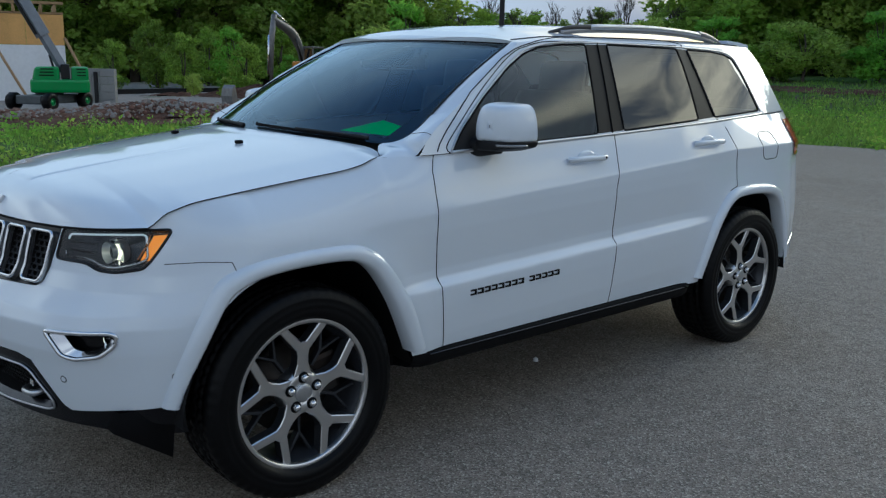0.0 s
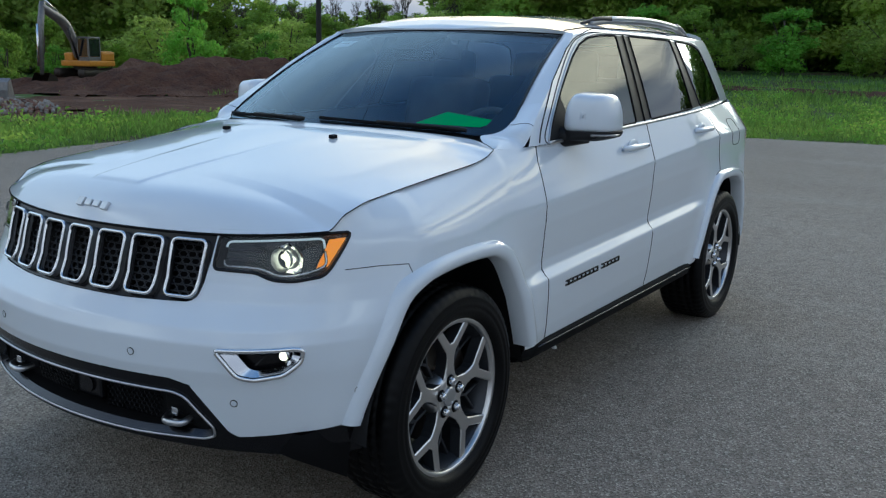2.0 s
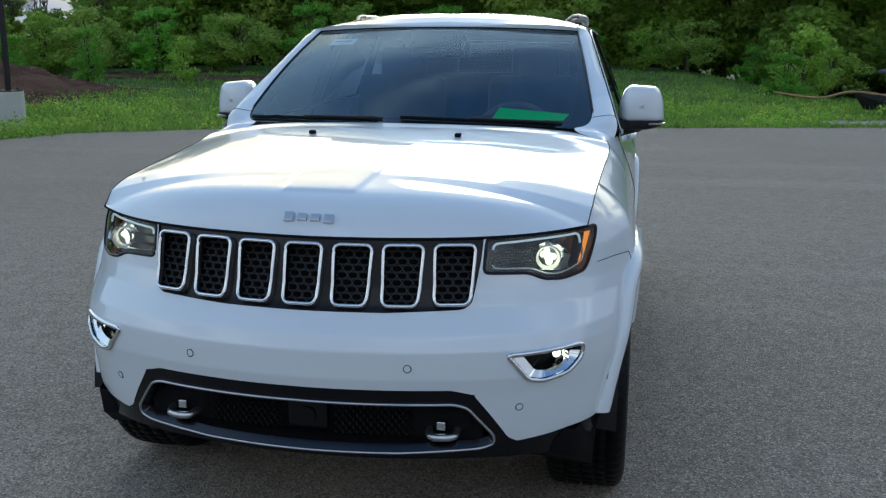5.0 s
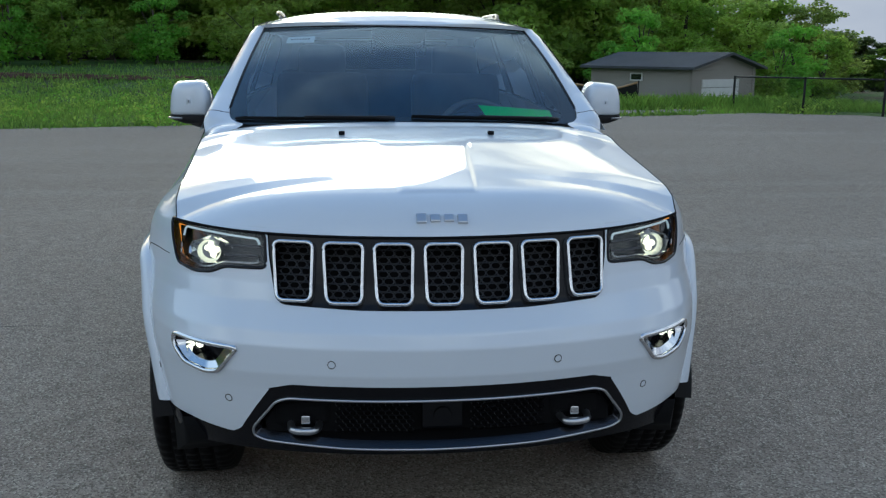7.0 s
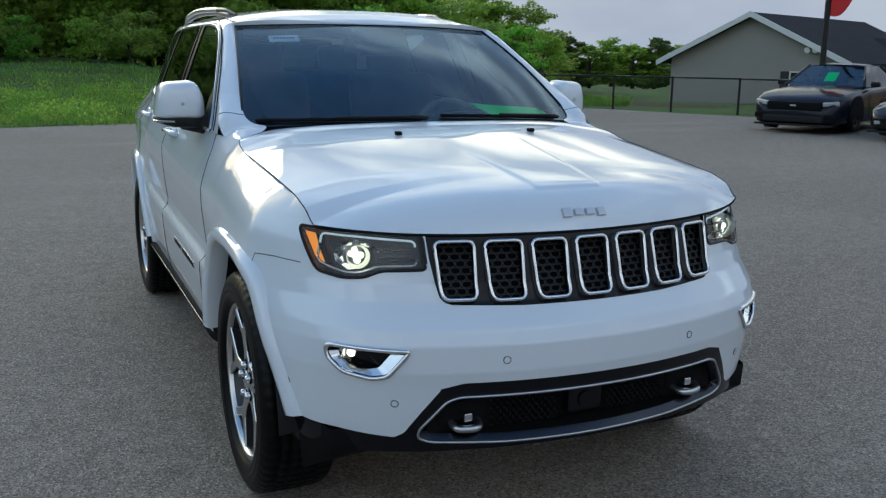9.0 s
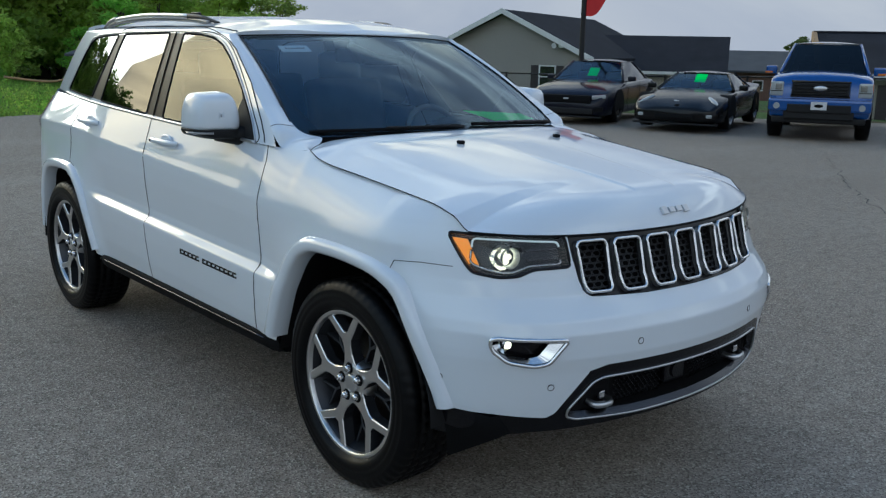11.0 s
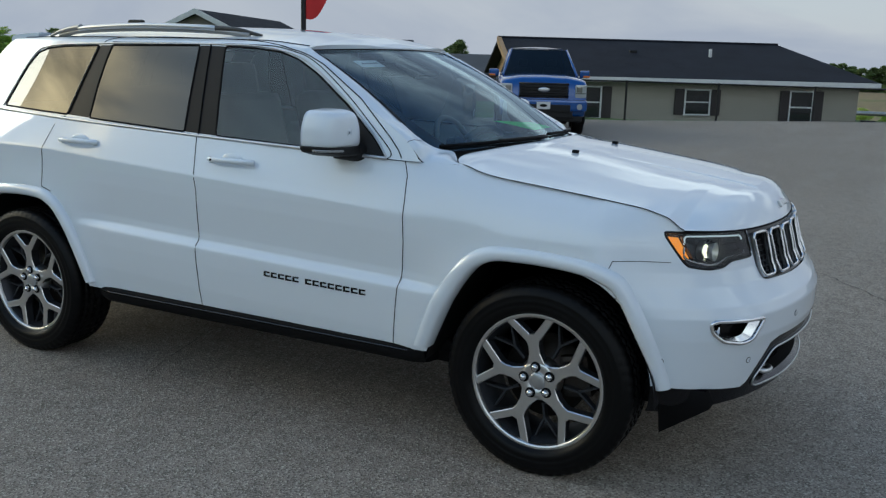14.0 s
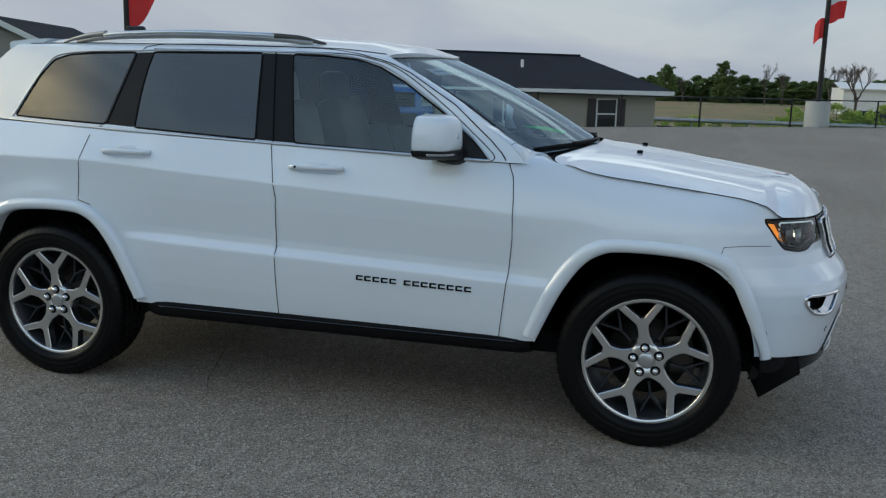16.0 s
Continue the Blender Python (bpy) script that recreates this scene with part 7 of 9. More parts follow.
for a, b in (((-0.4, -0.46), (L + 0.46, -0.46)),):
    bm = bmesh.new()
    add_box(bm, (a[0], a[1] - 0.03, EV - 0.20), (b[0], a[1] + 0.02, EV - 0.05), 0)
    add_box(bm, (a[0], a[1], EV - 0.20), (b[0], 0.03, EV - 0.17), 0)
    bmesh.ops.transform(bm, matrix=m, verts=bm.verts)
    part("eave_fascia", bm, WHITETRIM, house, "white eave fascia and gutter")
v = [hp(0.0, 0.05, 0), hp(0.0, HD, 0), hp(0.0, HD, EV), hp(0.0, HD / 2, RG - 0.1), hp(0.0, 0.05, EV), hp(0.2, 0.05, 0), hp(0.2, HD, 0), hp(0.2, HD, EV), hp(0.2, HD / 2, RG - 0.1), hp(0.2, 0.05, EV)]
shape("end_wall", v, [(0, 1, 2, 3, 4), (9, 8, 7, 6, 5), (0, 5, 6, 1), (1, 6, 7, 2), (4, 3, 8, 9)], WOODTRIM, house, "bare wood gable end", smooth=False)
slab("barge_board", [hp(-0.45, -0.45, EV - 0.03), hp(-0.45, HD / 2, RG + 0.04), hp(-0.30, HD / 2, RG + 0.04), hp(-0.30, -0.45, EV - 0.03)], 0.22, WOODTRIM, house, "bare wood barge board")
v = [hp(L - 0.05, 0.2, 0), hp(L - 0.05, HD, 0), hp(L - 0.05, HD, EV), hp(L - 0.05, 0.2, EV)]
shape("end_wall", v + [q + (m.to_3x3() @ Vector((-0.2, 0, 0))) for q in v], [(0, 1, 2, 3), (7, 6, 5, 4), (0, 4, 5, 1), (2, 6, 7, 3)], TAN, house, smooth=False)
def along(x, y):
    return (mi @ Vector((x, y, 0))).x
xw, xd = along(26.52, 5.6), along(28.5, 2.70)
window_unit(house, m, xw, 0.60, 0.78, 0.76)
window_unit(house, m, xd, 0.38, 0.72, 1.0)
window_unit(house, m, 2 * xw - xd - 0.2, 0.42, 0.95, 0.96)
vent = cyl("roof_vent", hp(along(29.1, 5.45) - 0.5, 1.9, 2.30), hp(along(29.1, 5.45) - 0.5, 1.9, 2.72), 0.055, WHITETRIM, house, "white roof vent pipe")
box("roof_box_vent", (-0.12, -0.10, -0.05), (0.12, 0.10, 0.09), BLACK, house, bevel=0.01, turn=m @ Matrix.Translation((along(27.0, 7.6) - 0.2, 2.2, 2.52)))
box("corner_block", (-0.2, -0.15, 0), (0.2, 0.15, 0.22), BLACK, house, bevel=0.02, turn=m @ Matrix.Translation((L + 0.25, -0.3, 0.3)))

# taupe gable building and its wing
gab = thing("house", "taupe-sided gable building with white barge boards", "house")
m, L = frame_of((21.94, 27.0), (24.44, 20.79), -0.75)
GE, GP = 2.22, 3.74
lap_wall(gab, m, 0.0, L, 0.0, GE, GREY, peak=(L / 2, GP + 0.02))
gm = m
def gp(x, y, z):
    return gm @ Vector((x, y, z))
for s, e in ((-0.45, L / 2), (L + 0.45, L / 2)):
    z = GE - (GP + 0.1 - GE) * 0.45 / (L / 2)
    slab("roof", [gp(s, -0.35, z + 0.1), gp(e, -0.35, GP + 0.16), gp(e, 11, GP + 0.16), gp(s, 11, z + 0.1)], 0.10, SHINGLE, gab, "charcoal shingle roof")
    slab("barge_board", [gp(s, -0.40, z + 0.13), gp(e, -0.40, GP + 0.19), gp(e, -0.33, GP + 0.19), gp(s, -0.33, z + 0.13)], 0.20, WHITETRIM, gab, "white barge board")
box("side_wall", (L - 0.2, 0.2, 0), (L, 11, GE), GREY, gab, bevel=0, turn=m)
box("side_wall", (0, 0.2, 0), (0.2, 11, GE), GREY, gab, bevel=0, turn=m)
window_unit(gab, m, L - 1.5, 0.95, 0.6, 0.8)
for q in (0.0, 0.28):
    fl = cyl("flood_lamp", gp(L - 1.15 + q, -0.05, 2.62), gp(L - 1.15 + q, -0.35, 2.54), 0.07, WHITETRIM, gab, "white flood lamp", r2=0.10)
wing = thing("house", "low wing with a long charcoal roof above white eave", "house")
m, L = frame_of((26.8, 25.4), (30.95, 18.85), -0.5)
gm = m
lap_wall(wing, m, 0, L, 0, 1.45, TAN, lip=0.004)
slab("roof", [gp(-0.3, -0.4, 1.40), gp(L + 0.1, -0.4, 1.40), gp(L + 0.1, 3.2, 2.86), gp(-0.3, 3.2, 2.86)], 0.09, SHINGLE, wing, "charcoal shingle roof")
slab("roof", [gp(-0.3, 6.8, 1.40), gp(L + 0.1, 6.8, 1.40), gp(L + 0.1, 3.2, 2.86), gp(-0.3, 3.2, 2.86)], 0.09, SHINGLE, wing)
box("eave_fascia", (-0.3, -0.46, 1.24), (L + 0.1, -0.38, 1.36), WHITETRIM, wing, bevel=0, turn=m)
box("end_wall", (L - 0.2, 0, 0), (L, 6.6, 1.4), TAN, wing, bevel=0, turn=m)
far_h = thing("house", "brick house with low grey roof farther off", "house")
m, L = frame_of((36.6, 24.5), (39.8, 18.2), -0.8)
gm = m
box("wall", (0, 0, 0), (L, 5, 1.72), BRICK, far_h, bevel=0, turn=m)
slab("roof", [gp(-0.4, -0.4, 1.66), gp(L + 0.4, -0.4, 1.66), gp(L + 0.4, 2.6, 2.62), gp(-0.4, 2.6, 2.62)], 0.09, SLATE, far_h, "grey shingle roof")
slab("roof", [gp(-0.4, 5.6, 1.66), gp(L + 0.4, 5.6, 1.66), gp(L + 0.4, 2.6, 2.62), gp(-0.4, 2.6, 2.62)], 0.09, SLATE, far_h)
window_unit(far_h, m, 3.3, 0.75, 0.42, 0.42, False, 1)
window_unit(far_h, m, 2.0, 0.4, 0.5, 0.9, False, 1)

# shed
shed = thing("shed", "small taupe shed with grey roof and white garage door", "shed")
m, L = frame_of((10.86, 36.4), (13.72, 32.05), -0.85)
gm = m
W = 4.6
lap_wall(shed, m, 0, L, 0, 1.98, GREY)
b0 = gp(L, 0.0, 0)
m2, L2 = frame_of((b0.x, b0.y), (b0.x + (gp(L, W, 0) - b0).x, b0.y + (gp(L, W, 0) - b0).y), -0.85)
lap_wall(shed, m2, 0, L2, 0, 1.98, GREY, peak=(L2 / 2, 2.46))
box("back_wall", (0, W - 0.2, 0), (L, W, 1.98), GREY, shed, bevel=0, turn=m)
box("end_wall", (0, 0.2, 0), (0.2, W, 1.98), GREY, shed, bevel=0, turn=m)
for y0_, sgn in ((-0.35, 1), (W + 0.35, -1)):
    slab("roof", [gp(-0.35, y0_, 1.93), gp(L + 0.35, y0_, 1.93), gp(L + 0.35, W / 2, 2.53), gp(-0.35, W / 2, 2.53)], 0.10, SLATE, shed, "grey shingle roof")
window_unit(shed, m, 2.50, 1.38, 0.54, 0.23, False, 1)
bm = bmesh.new()
for k in range(4):
    add_box(bm, (0.75, -0.03, 0.1 + k * 0.34), (3.35, 0.03, 0.42 + k * 0.34), 0.015)
bmesh.ops.transform(bm, matrix=m2, verts=bm.verts)
part("garage_door", bm, WHITETRIM, shed, "white panelled garage door")
# collapsed silt screen by the shed
tarp = tube("silt_screen", smooth_line([(5.0, 25.6, 0.55), (6.2, 25.3, 0.42), (7.0, 24.8, 0.62), (8.1, 24.2, 0.52), (8.7, 23.6, 0.72)], 6), 0.035, WOODTRIM, None, n=6)
tagged(tarp, "sagging pale edge of a torn silt screen in the weeds", "fence")
slab("screen_sheet", [(7.0, 24.8, 0.60), (8.1, 24.2, 0.50), (8.7, 23.6, 0.70), (8.75, 23.65, 0.05), (7.3, 24.7, 0.15)], 0.02, BLACK, tarp, "black torn screen sheet")
cyl("screen_post", (8.72, 23.58, -0.1), (8.74, 23.6, 0.78), 0.02, BLACKSTEEL, tarp, n=8)

# ---- chain-link fence ----
FENCE = [(11.03, 22.0), (12.46, 20.7), (13.9, 19.24), (14.92, 17.9), (15.98, 16.4), (17.0, 14.4), (18.0, 12.4), (18.9, 10.5), (19.9, 8.5), (21.2, 6.4), (23.25, 4.3), (25.6, 1.95), (27.75, -0.55), (30.1, -3.7), (32.2, -6.9), (34.3, -10.1)]
fence = thing("fence", "black chain-link fence along the lot edge", "fence")
def fz(p):
    return float(ground_height(np.array([p[0]]), np.array([p[1]]))[0]) * 0.5 - 0.05
def tall(p):
    return 1.00 + 0.17 * float(step(17.0, 20.5, np.array(p[0])))
for p in FENCE:
    z = fz(p)
    cyl("post", (*p, z - 0.1), (*p, z + tall(p) + 0.03), 0.032, BLACKSTEEL, fence, n=10)
v, f = [], []
for a, b in zip(FENCE, FENCE[1:]):
    za, zb = fz(a), fz(b)
    tube("rail", [(*a, za + tall(a)), (*b, zb + tall(b))], 0.024, BLACKSTEEL, fence, n=8)
    Lf = math.hypot(b[0] - a[0], b[1] - a[1])
    n = int((Lf + 1.1) / 0.085)
    for i in range(n):
        for s in (1, -1):
            t0, t1 = i * 0.085 / Lf, (i * 0.085 - 1.1) / Lf
            h0, h1 = 0.05, tall(a) - 0.02
            c0, c1 = max(0.0, min(1.0, t0)), max(0.0, min(1.0, t1))
            if t0 == t1 or c0 == c1:
                continue
            k0, k1 = (c0 - t0) / (t1 - t0), (c1 - t0) / (t1 - t0)
            if s < 0:
                c0, c1 = 1 - c0, 1 - c1
            P = [(a[0] + (b[0] - a[0]) * c, a[1] + (b[1] - a[1]) * c, za + (zb - za) * c + h0 + (h1 - h0) * kk) for c, kk in ((c0, k0), (c1, k1))]
            tube_data(P, 0.0016, 3, False, 1.0, v, f)
me = shape("chain_mesh", v, f, BLACKSTEEL, fence, "black wire mesh", smooth=False)
me["kind"] = "stuff"

# guard rail on the far road
GALV = mat("galvanised_rail", (0.42, 0.43, 0.43), 0.45, 0.7)
gr = thing("guard_rail", "long grey steel guard rail beside the road", "guard rail")
for i in range(12):
    y = 10 - i * 2.6
    x = 41.2 + (10 - y) * 0.07
    box("post", (x - 0.05, y - 0.05, -1.0), (x + 0.05, y + 0.05, -0.28), GALV, gr, bevel=0.01)
tube("beam", [(41.05 + (10 - y) * 0.07, y, -0.38) for y in np.linspace(10, -20, 14)], 0.10, GALV, gr, n=8, flat=1.0)
barn = thing("barn", "white low farm building far behind the trees", "building")
box("wall", (93, -25, -1.7), (101, -14.9, 1.15), WHITETRIM, barn, bevel=0.02)
slab("roof", [(92.6, -25.4, 1.16), (92.6, -14.5, 1.16), (97, -14.5, 1.75), (97, -25.4, 1.75)], 0.12, WHITETRIM, barn)

# ---- poles, flags ----
pole = thing("light_pole", "dark steel light pole on a round white concrete base", "light pole", (-11.5, 13.42, 0.0))
bm = bmesh.new()
add_cyl(bm, (0, 0, -0.2), (0, 0, 0.77), 0.285, 0.285, 32)
part("base", bm, CONCRETE, pole, "white painted concrete base")
box("base_plate", (-0.17, -0.17, 0.77), (0.17, 0.17, 0.80), BLACKSTEEL, pole, bevel=0.005)
cyl("shaft", (0, 0, 0.80), (0, 0, 8.0), 0.062, BLACKSTEEL, pole, r2=0.05, n=16)
for sx in (-1, 1):
    for sy in (-1, 1):
        cyl("bolt", (0.12 * sx, 0.12 * sy, 0.79), (0.12 * sx, 0.12 * sy, 0.85), 0.015, BLACKSTEEL, pole, n=8)
REDCLOTH = mat("red_flag_cloth", (0.62, 0.030, 0.030), 0.75, vary=0.06, scale=2)
WHITECLOTH = mat("white_flag_cloth", (0.70, 0.70, 0.70), 0.75, vary=0.05, scale=2)
BLUECLOTH = mat("blue_flag_cloth", (0.035, 0.06, 0.30), 0.75, vary=0.06)


def flag(pole_ob, z0, z1, length, way, droop, mats, seed):
    """A rippled cloth hung on the pole, in one or more bands of colour."""
    n, k = 22, len(mats)
    for b, mt in enumerate(mats):
        v, f = [], []
        for i in range(n + 1):
            t = i / n
            for j in range(5):
                h = z0 + (z1 - z0) * (b + j / 4) / k
                r = 0.06 + length * t
                w = 0.10 * math.sin(t * 7 + seed + h * 2) * t
                v.append((way[0] * r - way[1] * w, way[1] * r + way[0] * w, h - droop * t * t + 0.05 * math.sin(5 * t + h)))
        for i in range(n):
            for j in range(4):
                f.append((i * 5 + j, (i + 1) * 5 + j, (i + 1) * 5 + j + 1, i * 5 + j + 1))
        v += [(x + 0.004, y + 0.004, z) for x, y, z in v]
        o = (n + 1) * 5
        f += [tuple(q + o for q in g)[::-1] for g in f]
        shape("flag_cloth", v, f, mt, pole_ob)


fp = thing("flag_pole", "dark flag pole flying a red flag with a blue field", "flag pole", (15.95, 13.60, -0.2))
cyl("shaft", (0, 0, -0.1), (0, 0, 6.2), 0.075, BLACKSTEEL, fp, r2=0.06, n=14)
flag(fp, 2.68, 4.6, 0.72, (0.52, -0.85), -0.85, [REDCLOTH, REDCLOTH, BLUECLOTH], 1.0)
fp2 = thing("flag_pole", "dark flag pole on a concrete base with red-white flag", "flag pole", (33.46, -5.0, -0.3))
bm = bmesh.new()
add_cyl(bm, (0, 0, -0.3), (0, 0, 1.17), 0.46, 0.46, 32)
part("base", bm, CONCRETE, fp2, "pale round concrete base")
cyl("shaft", (0, 0, 1.1), (0, 0, 8.5), 0.095, BLACKSTEEL, fp2, r2=0.08, n=14)
flag(fp2, 3.62, 4.35, 0.34, (-0.3, 0.95), 0.35, [REDCLOTH], 2.2)
flag(fp2, 4.15, 5.5, 0.60, (0.3, -0.95), -0.15, [REDCLOTH, WHITECLOTH], 0.4)

# ---- construction site ----
site = thing("building", "unfinished building of strand board and white wrap with timber braces", "building")
m, L = frame_of((-35.2, -4.8), (-30.4, 10.4), -0.5)
gm = m
box("wall", (0, 0, 0), (L, 0.25, 2.34), WRAP, site, "white house wrap", bevel=0, turn=m)
n = 9
for k in range(n):
    box("board", (L - (k + 1) * 1.25 + 0.008, 0, 2.35), (L - k * 1.25 - 0.004, 0.25, 3.40), OSB, site, "strand board panel", bevel=0, turn=m)
box("side_wall", (L - 0.28, 0.25, 0), (L - 0.03, 9, 3.40), OSB, site, bevel=0, turn=m)
for k in range(18):
    box("joist_end", (L - 0.3 - k * 0.45, -0.10, 3.48), (L - 0.22 - k * 0.45, 3.0, 3.74), WOODTRIM, site, bevel=0, turn=m)
box("top_plate", (0, -0.1, 3.75), (L + 0.02, 0.25, 3.84), WOODTRIM, site, bevel=0, turn=m)
box("top_plate", (0, -0.02, 3.41), (L, 0.27, 3.475), WOODTRIM, site, bevel=0, turn=m)
for x0, z0, x1, y1 in ((L - 2.75, 3.3, L - 1.1, -2.2), (L + 0.0, 2.6, L + 1.1, -0.8), (L - 7.0, 3.3, L - 5.2, -2.2)):
    tube("brace", [gp(x0, -0.05, z0), gp(x1, y1, 0.1)], 0.055, WOODTRIM, site, n=4)
yard = thing("retaining_wall", "grey concrete block retaining wall with dark posts", "wall")
m, L = frame_of((-27.4, 9.05), (-26.15, 10.4), -0.15)
gm = m
for r in range(5):
    for c in range(4):
        x0 = c * 0.54 + (0.27 if r % 2 else 0) - 0.27
        box("block", (max(x0, 0) + 0.004, 0, r * 0.25 + 0.004), (min(x0 + 0.54, L) - 0.004, 0.22, (r + 1) * 0.25 - 0.004), BLOCK, yard, bevel=0.006, turn=m) if min(x0 + 0.54, L) - max(x0, 0) > 0.1 else None
for x in (L - 0.6,):
    box("post", (x - 0.05, -0.1, 0), (x + 0.05, 0, 1.15), BLACKSTEEL, yard, bevel=0.01, turn=m)
silt = box("silt_fence", (-1.5, -0.05, -0.35), (9.5, 0.05, 0.05), BLACK, None, bevel=0.01, turn=pose(-38.1, 15.3, -0.05, 0, 0, 97))
tagged(silt, "low black silt fence behind the gravel yard", "fence")
hut = thing("shed", "small dark hut with a blue-green roof behind the bushes", "shed", (-51.7, 26.4, -0.3), 63)
box("wall", (-1.5, -1.2, 0), (1.5, 1.2, 0.45), BLACK, hut, bevel=0.02)
slab("roof", [(-1.7, -1.5, 0.45), (1.7, -1.5, 0.45), (1.5, 0.2, 0.75), (-1.5, 0.2, 0.75)], 0.06, mat("teal_roof", (0.06, 0.11, 0.13), 0.5), hut)

# boom lift
GREENP = mat("green_machine_paint", (0.015, 0.31, 0.055), 0.35, vary=0.08, coat=0.4)
lift = thing("boom_lift", "green telescopic boom lift on black tyres", "boom lift", (-23.02, 7.26, 0.02), 123)
lift.matrix_world = lift.matrix_world @ Matrix.Scale(1.05, 4)
MACHINE = mat("grey_machine", (0.10, 0.11, 0.115), 0.5, vary=0.15)
BOOM = mat("grey_boom", (0.19, 0.21, 0.25), 0.4, vary=0.10)
box("chassis", (-0.85, -0.38, 0.17), (0.85, 0.38, 0.40), MACHINE, lift, bevel=0.04)
for sx in (-0.70, 0.70):
    box("axle", (sx - 0.07, -0.5, 0.17), (sx + 0.07, 0.5, 0.30), BLACKSTEEL, lift, bevel=0.02)
    for sy in (-0.55, 0.55):
        v, f = lathe([(-0.10, 0.10), (-0.11, 0.15), (-0.105, 0.21), (-0.08, 0.232), (0.08, 0.232), (0.105, 0.21), (0.11, 0.15), (0.10, 0.10)], 48, lambda i, j, r: r - 0.012 if j % 4 == 0 and i in (3, 4) else r)
        turn90 = pose(sx, sy, 0.235, 0, 0, 90)
        w = shape("wheel", [turn90 @ Vector(q) for q in v], f, RUBBER, lift)
        v, f = lathe([(-0.095, 0.13), (-0.06, 0.115), (-0.05, 0.06), (-0.08, 0.055), (-0.08, 0.0001)] , 24)
        side_on = pose(sx, sy, 0.235, 0, 0, 90 if sy < 0 else -90)
        shape("rim", [side_on @ Vector((-q[0] if sy > 9 else q[0], q[1], q[2])) for q in v], f, GREENP, w, "green rim")
# the turret is slewed across the chassis
slew = pose(0.17, -0.22, 0, 0, 0, -52)
bm = bmesh.new()
for lo, hi in (((-0.73, -0.40, 0.45), (0.73, 0.45, 0.80)), ((-0.70, -0.36, 0.60), (0.0, -0.10, 1.13)), ((-0.68, 0.10, 0.60), (0.0, 0.42, 1.10)), ((0.28, -0.36, 0.60), (0.71, 0.42, 1.13))):
    c = bmesh.new()
    add_box(c, lo, hi, 0.075)
    for q in c.verts:
        if q.co.z > 0.9 and q.co.x < -0.3:
            q.co.x += (q.co.z - 0.9) * 0.55
    c.transform(slew)
    me = bpy.data.meshes.new("tmp")
    c.to_mesh(me)
    c.free()
    bm.from_mesh(me)
    bpy.data.meshes.remove(me)
part("turret", bm, GREENP, lift, "green counterweight and hood")
for x0, x1, z in ((-0.46, -0.14, 1.05), (-0.48, -0.14, 0.97), (-0.50, -0.14, 0.89), (0.42, 0.64, 1.05), (0.42, 0.64, 0.97), (0.42, 0.64, 0.89)):
    box("vent_slot", (x0, -0.372, z), (x1, -0.355, z + 0.028), SEAM, lift, bevel=0.003, turn=slew)
box("boom_foot", (0.03, -0.34, 0.80), (0.25, 0.2, 1.19), BLACKSTEEL, lift, bevel=0.03, turn=slew)
cyl("slew_ring", (0, 0, 0.38), (0, 0, 0.48), 0.35, BLACKSTEEL, lift, n=24)
swing = slew @ pose(0.12, -0.12, 1.02, 0, -27, 0) @ pose(0, 0, 0, 0, 0, 32)
box("boom", (-0.10, -0.085, 0.0), (0.10, 0.085, 1.6), BOOM, lift, "blue-grey telescopic boom", bevel=0.012, turn=swing)
box("boom_inner", (-0.145, -0.12, 1.0), (0.145, 0.12, 4.4), BOOM, lift, bevel=0.012, turn=swing)
box("cable_tray", (-0.175, -0.06, 1.1), (-0.148, 0.06, 4.3), BLACKSTEEL, lift, bevel=0.006, turn=swing)
tube("lift_cylinder", [slew @ Vector((-0.10, -0.1, 0.95)), slew @ Vector((-0.22, -0.1, 1.42))], 0.03, BLACKSTEEL, lift, n=8)

# rubble
ROCK = [mat("rubble_grey", (0.34, 0.32, 0.30), 0.9, vary=0.2, fine=20, bump=0.01), mat("rubble_red", (0.23, 0.125, 0.09), 0.9, vary=0.2, fine=20, bump=0.01), mat("rubble_tan", (0.30, 0.24, 0.19), 0.9, vary=0.2, fine=20, bump=0.01)]
def rubble_rise(x, y):
    w = (x + 19.4) * 0.914 - (y - 8.3) * 0.406
    u = (x + 19.4) * 0.406 + (y - 8.3) * 0.914
    return 0.33 * np.exp(-(w / 0.75) ** 2) * (0.22 + 0.78 * (1 - step(1.0, 2.6, np.abs(u - 0.7)))) * (0.85 + 0.15 * np.sin(u * 2.6))


rub = patch("rubble", [(-22.6, 2.0), (-21.5, 8.0), (-19.8, 12.0), (-17.4, 11.4), (-17.8, 8.0), (-19.2, 4.5), (-20.2, 1.5)], DIRT, "heap of broken stone and red soil", lift=0.06, category="rubble", step_m=0.25, rough=0.10, rise=rubble_rise)
rub["kind"] = ""
rock_meshes = []
for k in range(6):
    bm = bmesh.new()
    bmesh.ops.create_icosphere(bm, subdivisions=1, radius=1.0)
    rr = random.Random(40 + k)
    for q in bm.verts:
        q.co *= rr.uniform(0.6, 1.15)
        q.co.z *= 0.65
    me = bpy.data.meshes.new("rock")
    bm.to_mesh(me)
    bm.free()
    me.materials.append(ROCK[k % 3])
    rock_meshes.append(me)
rr = random.Random(9)
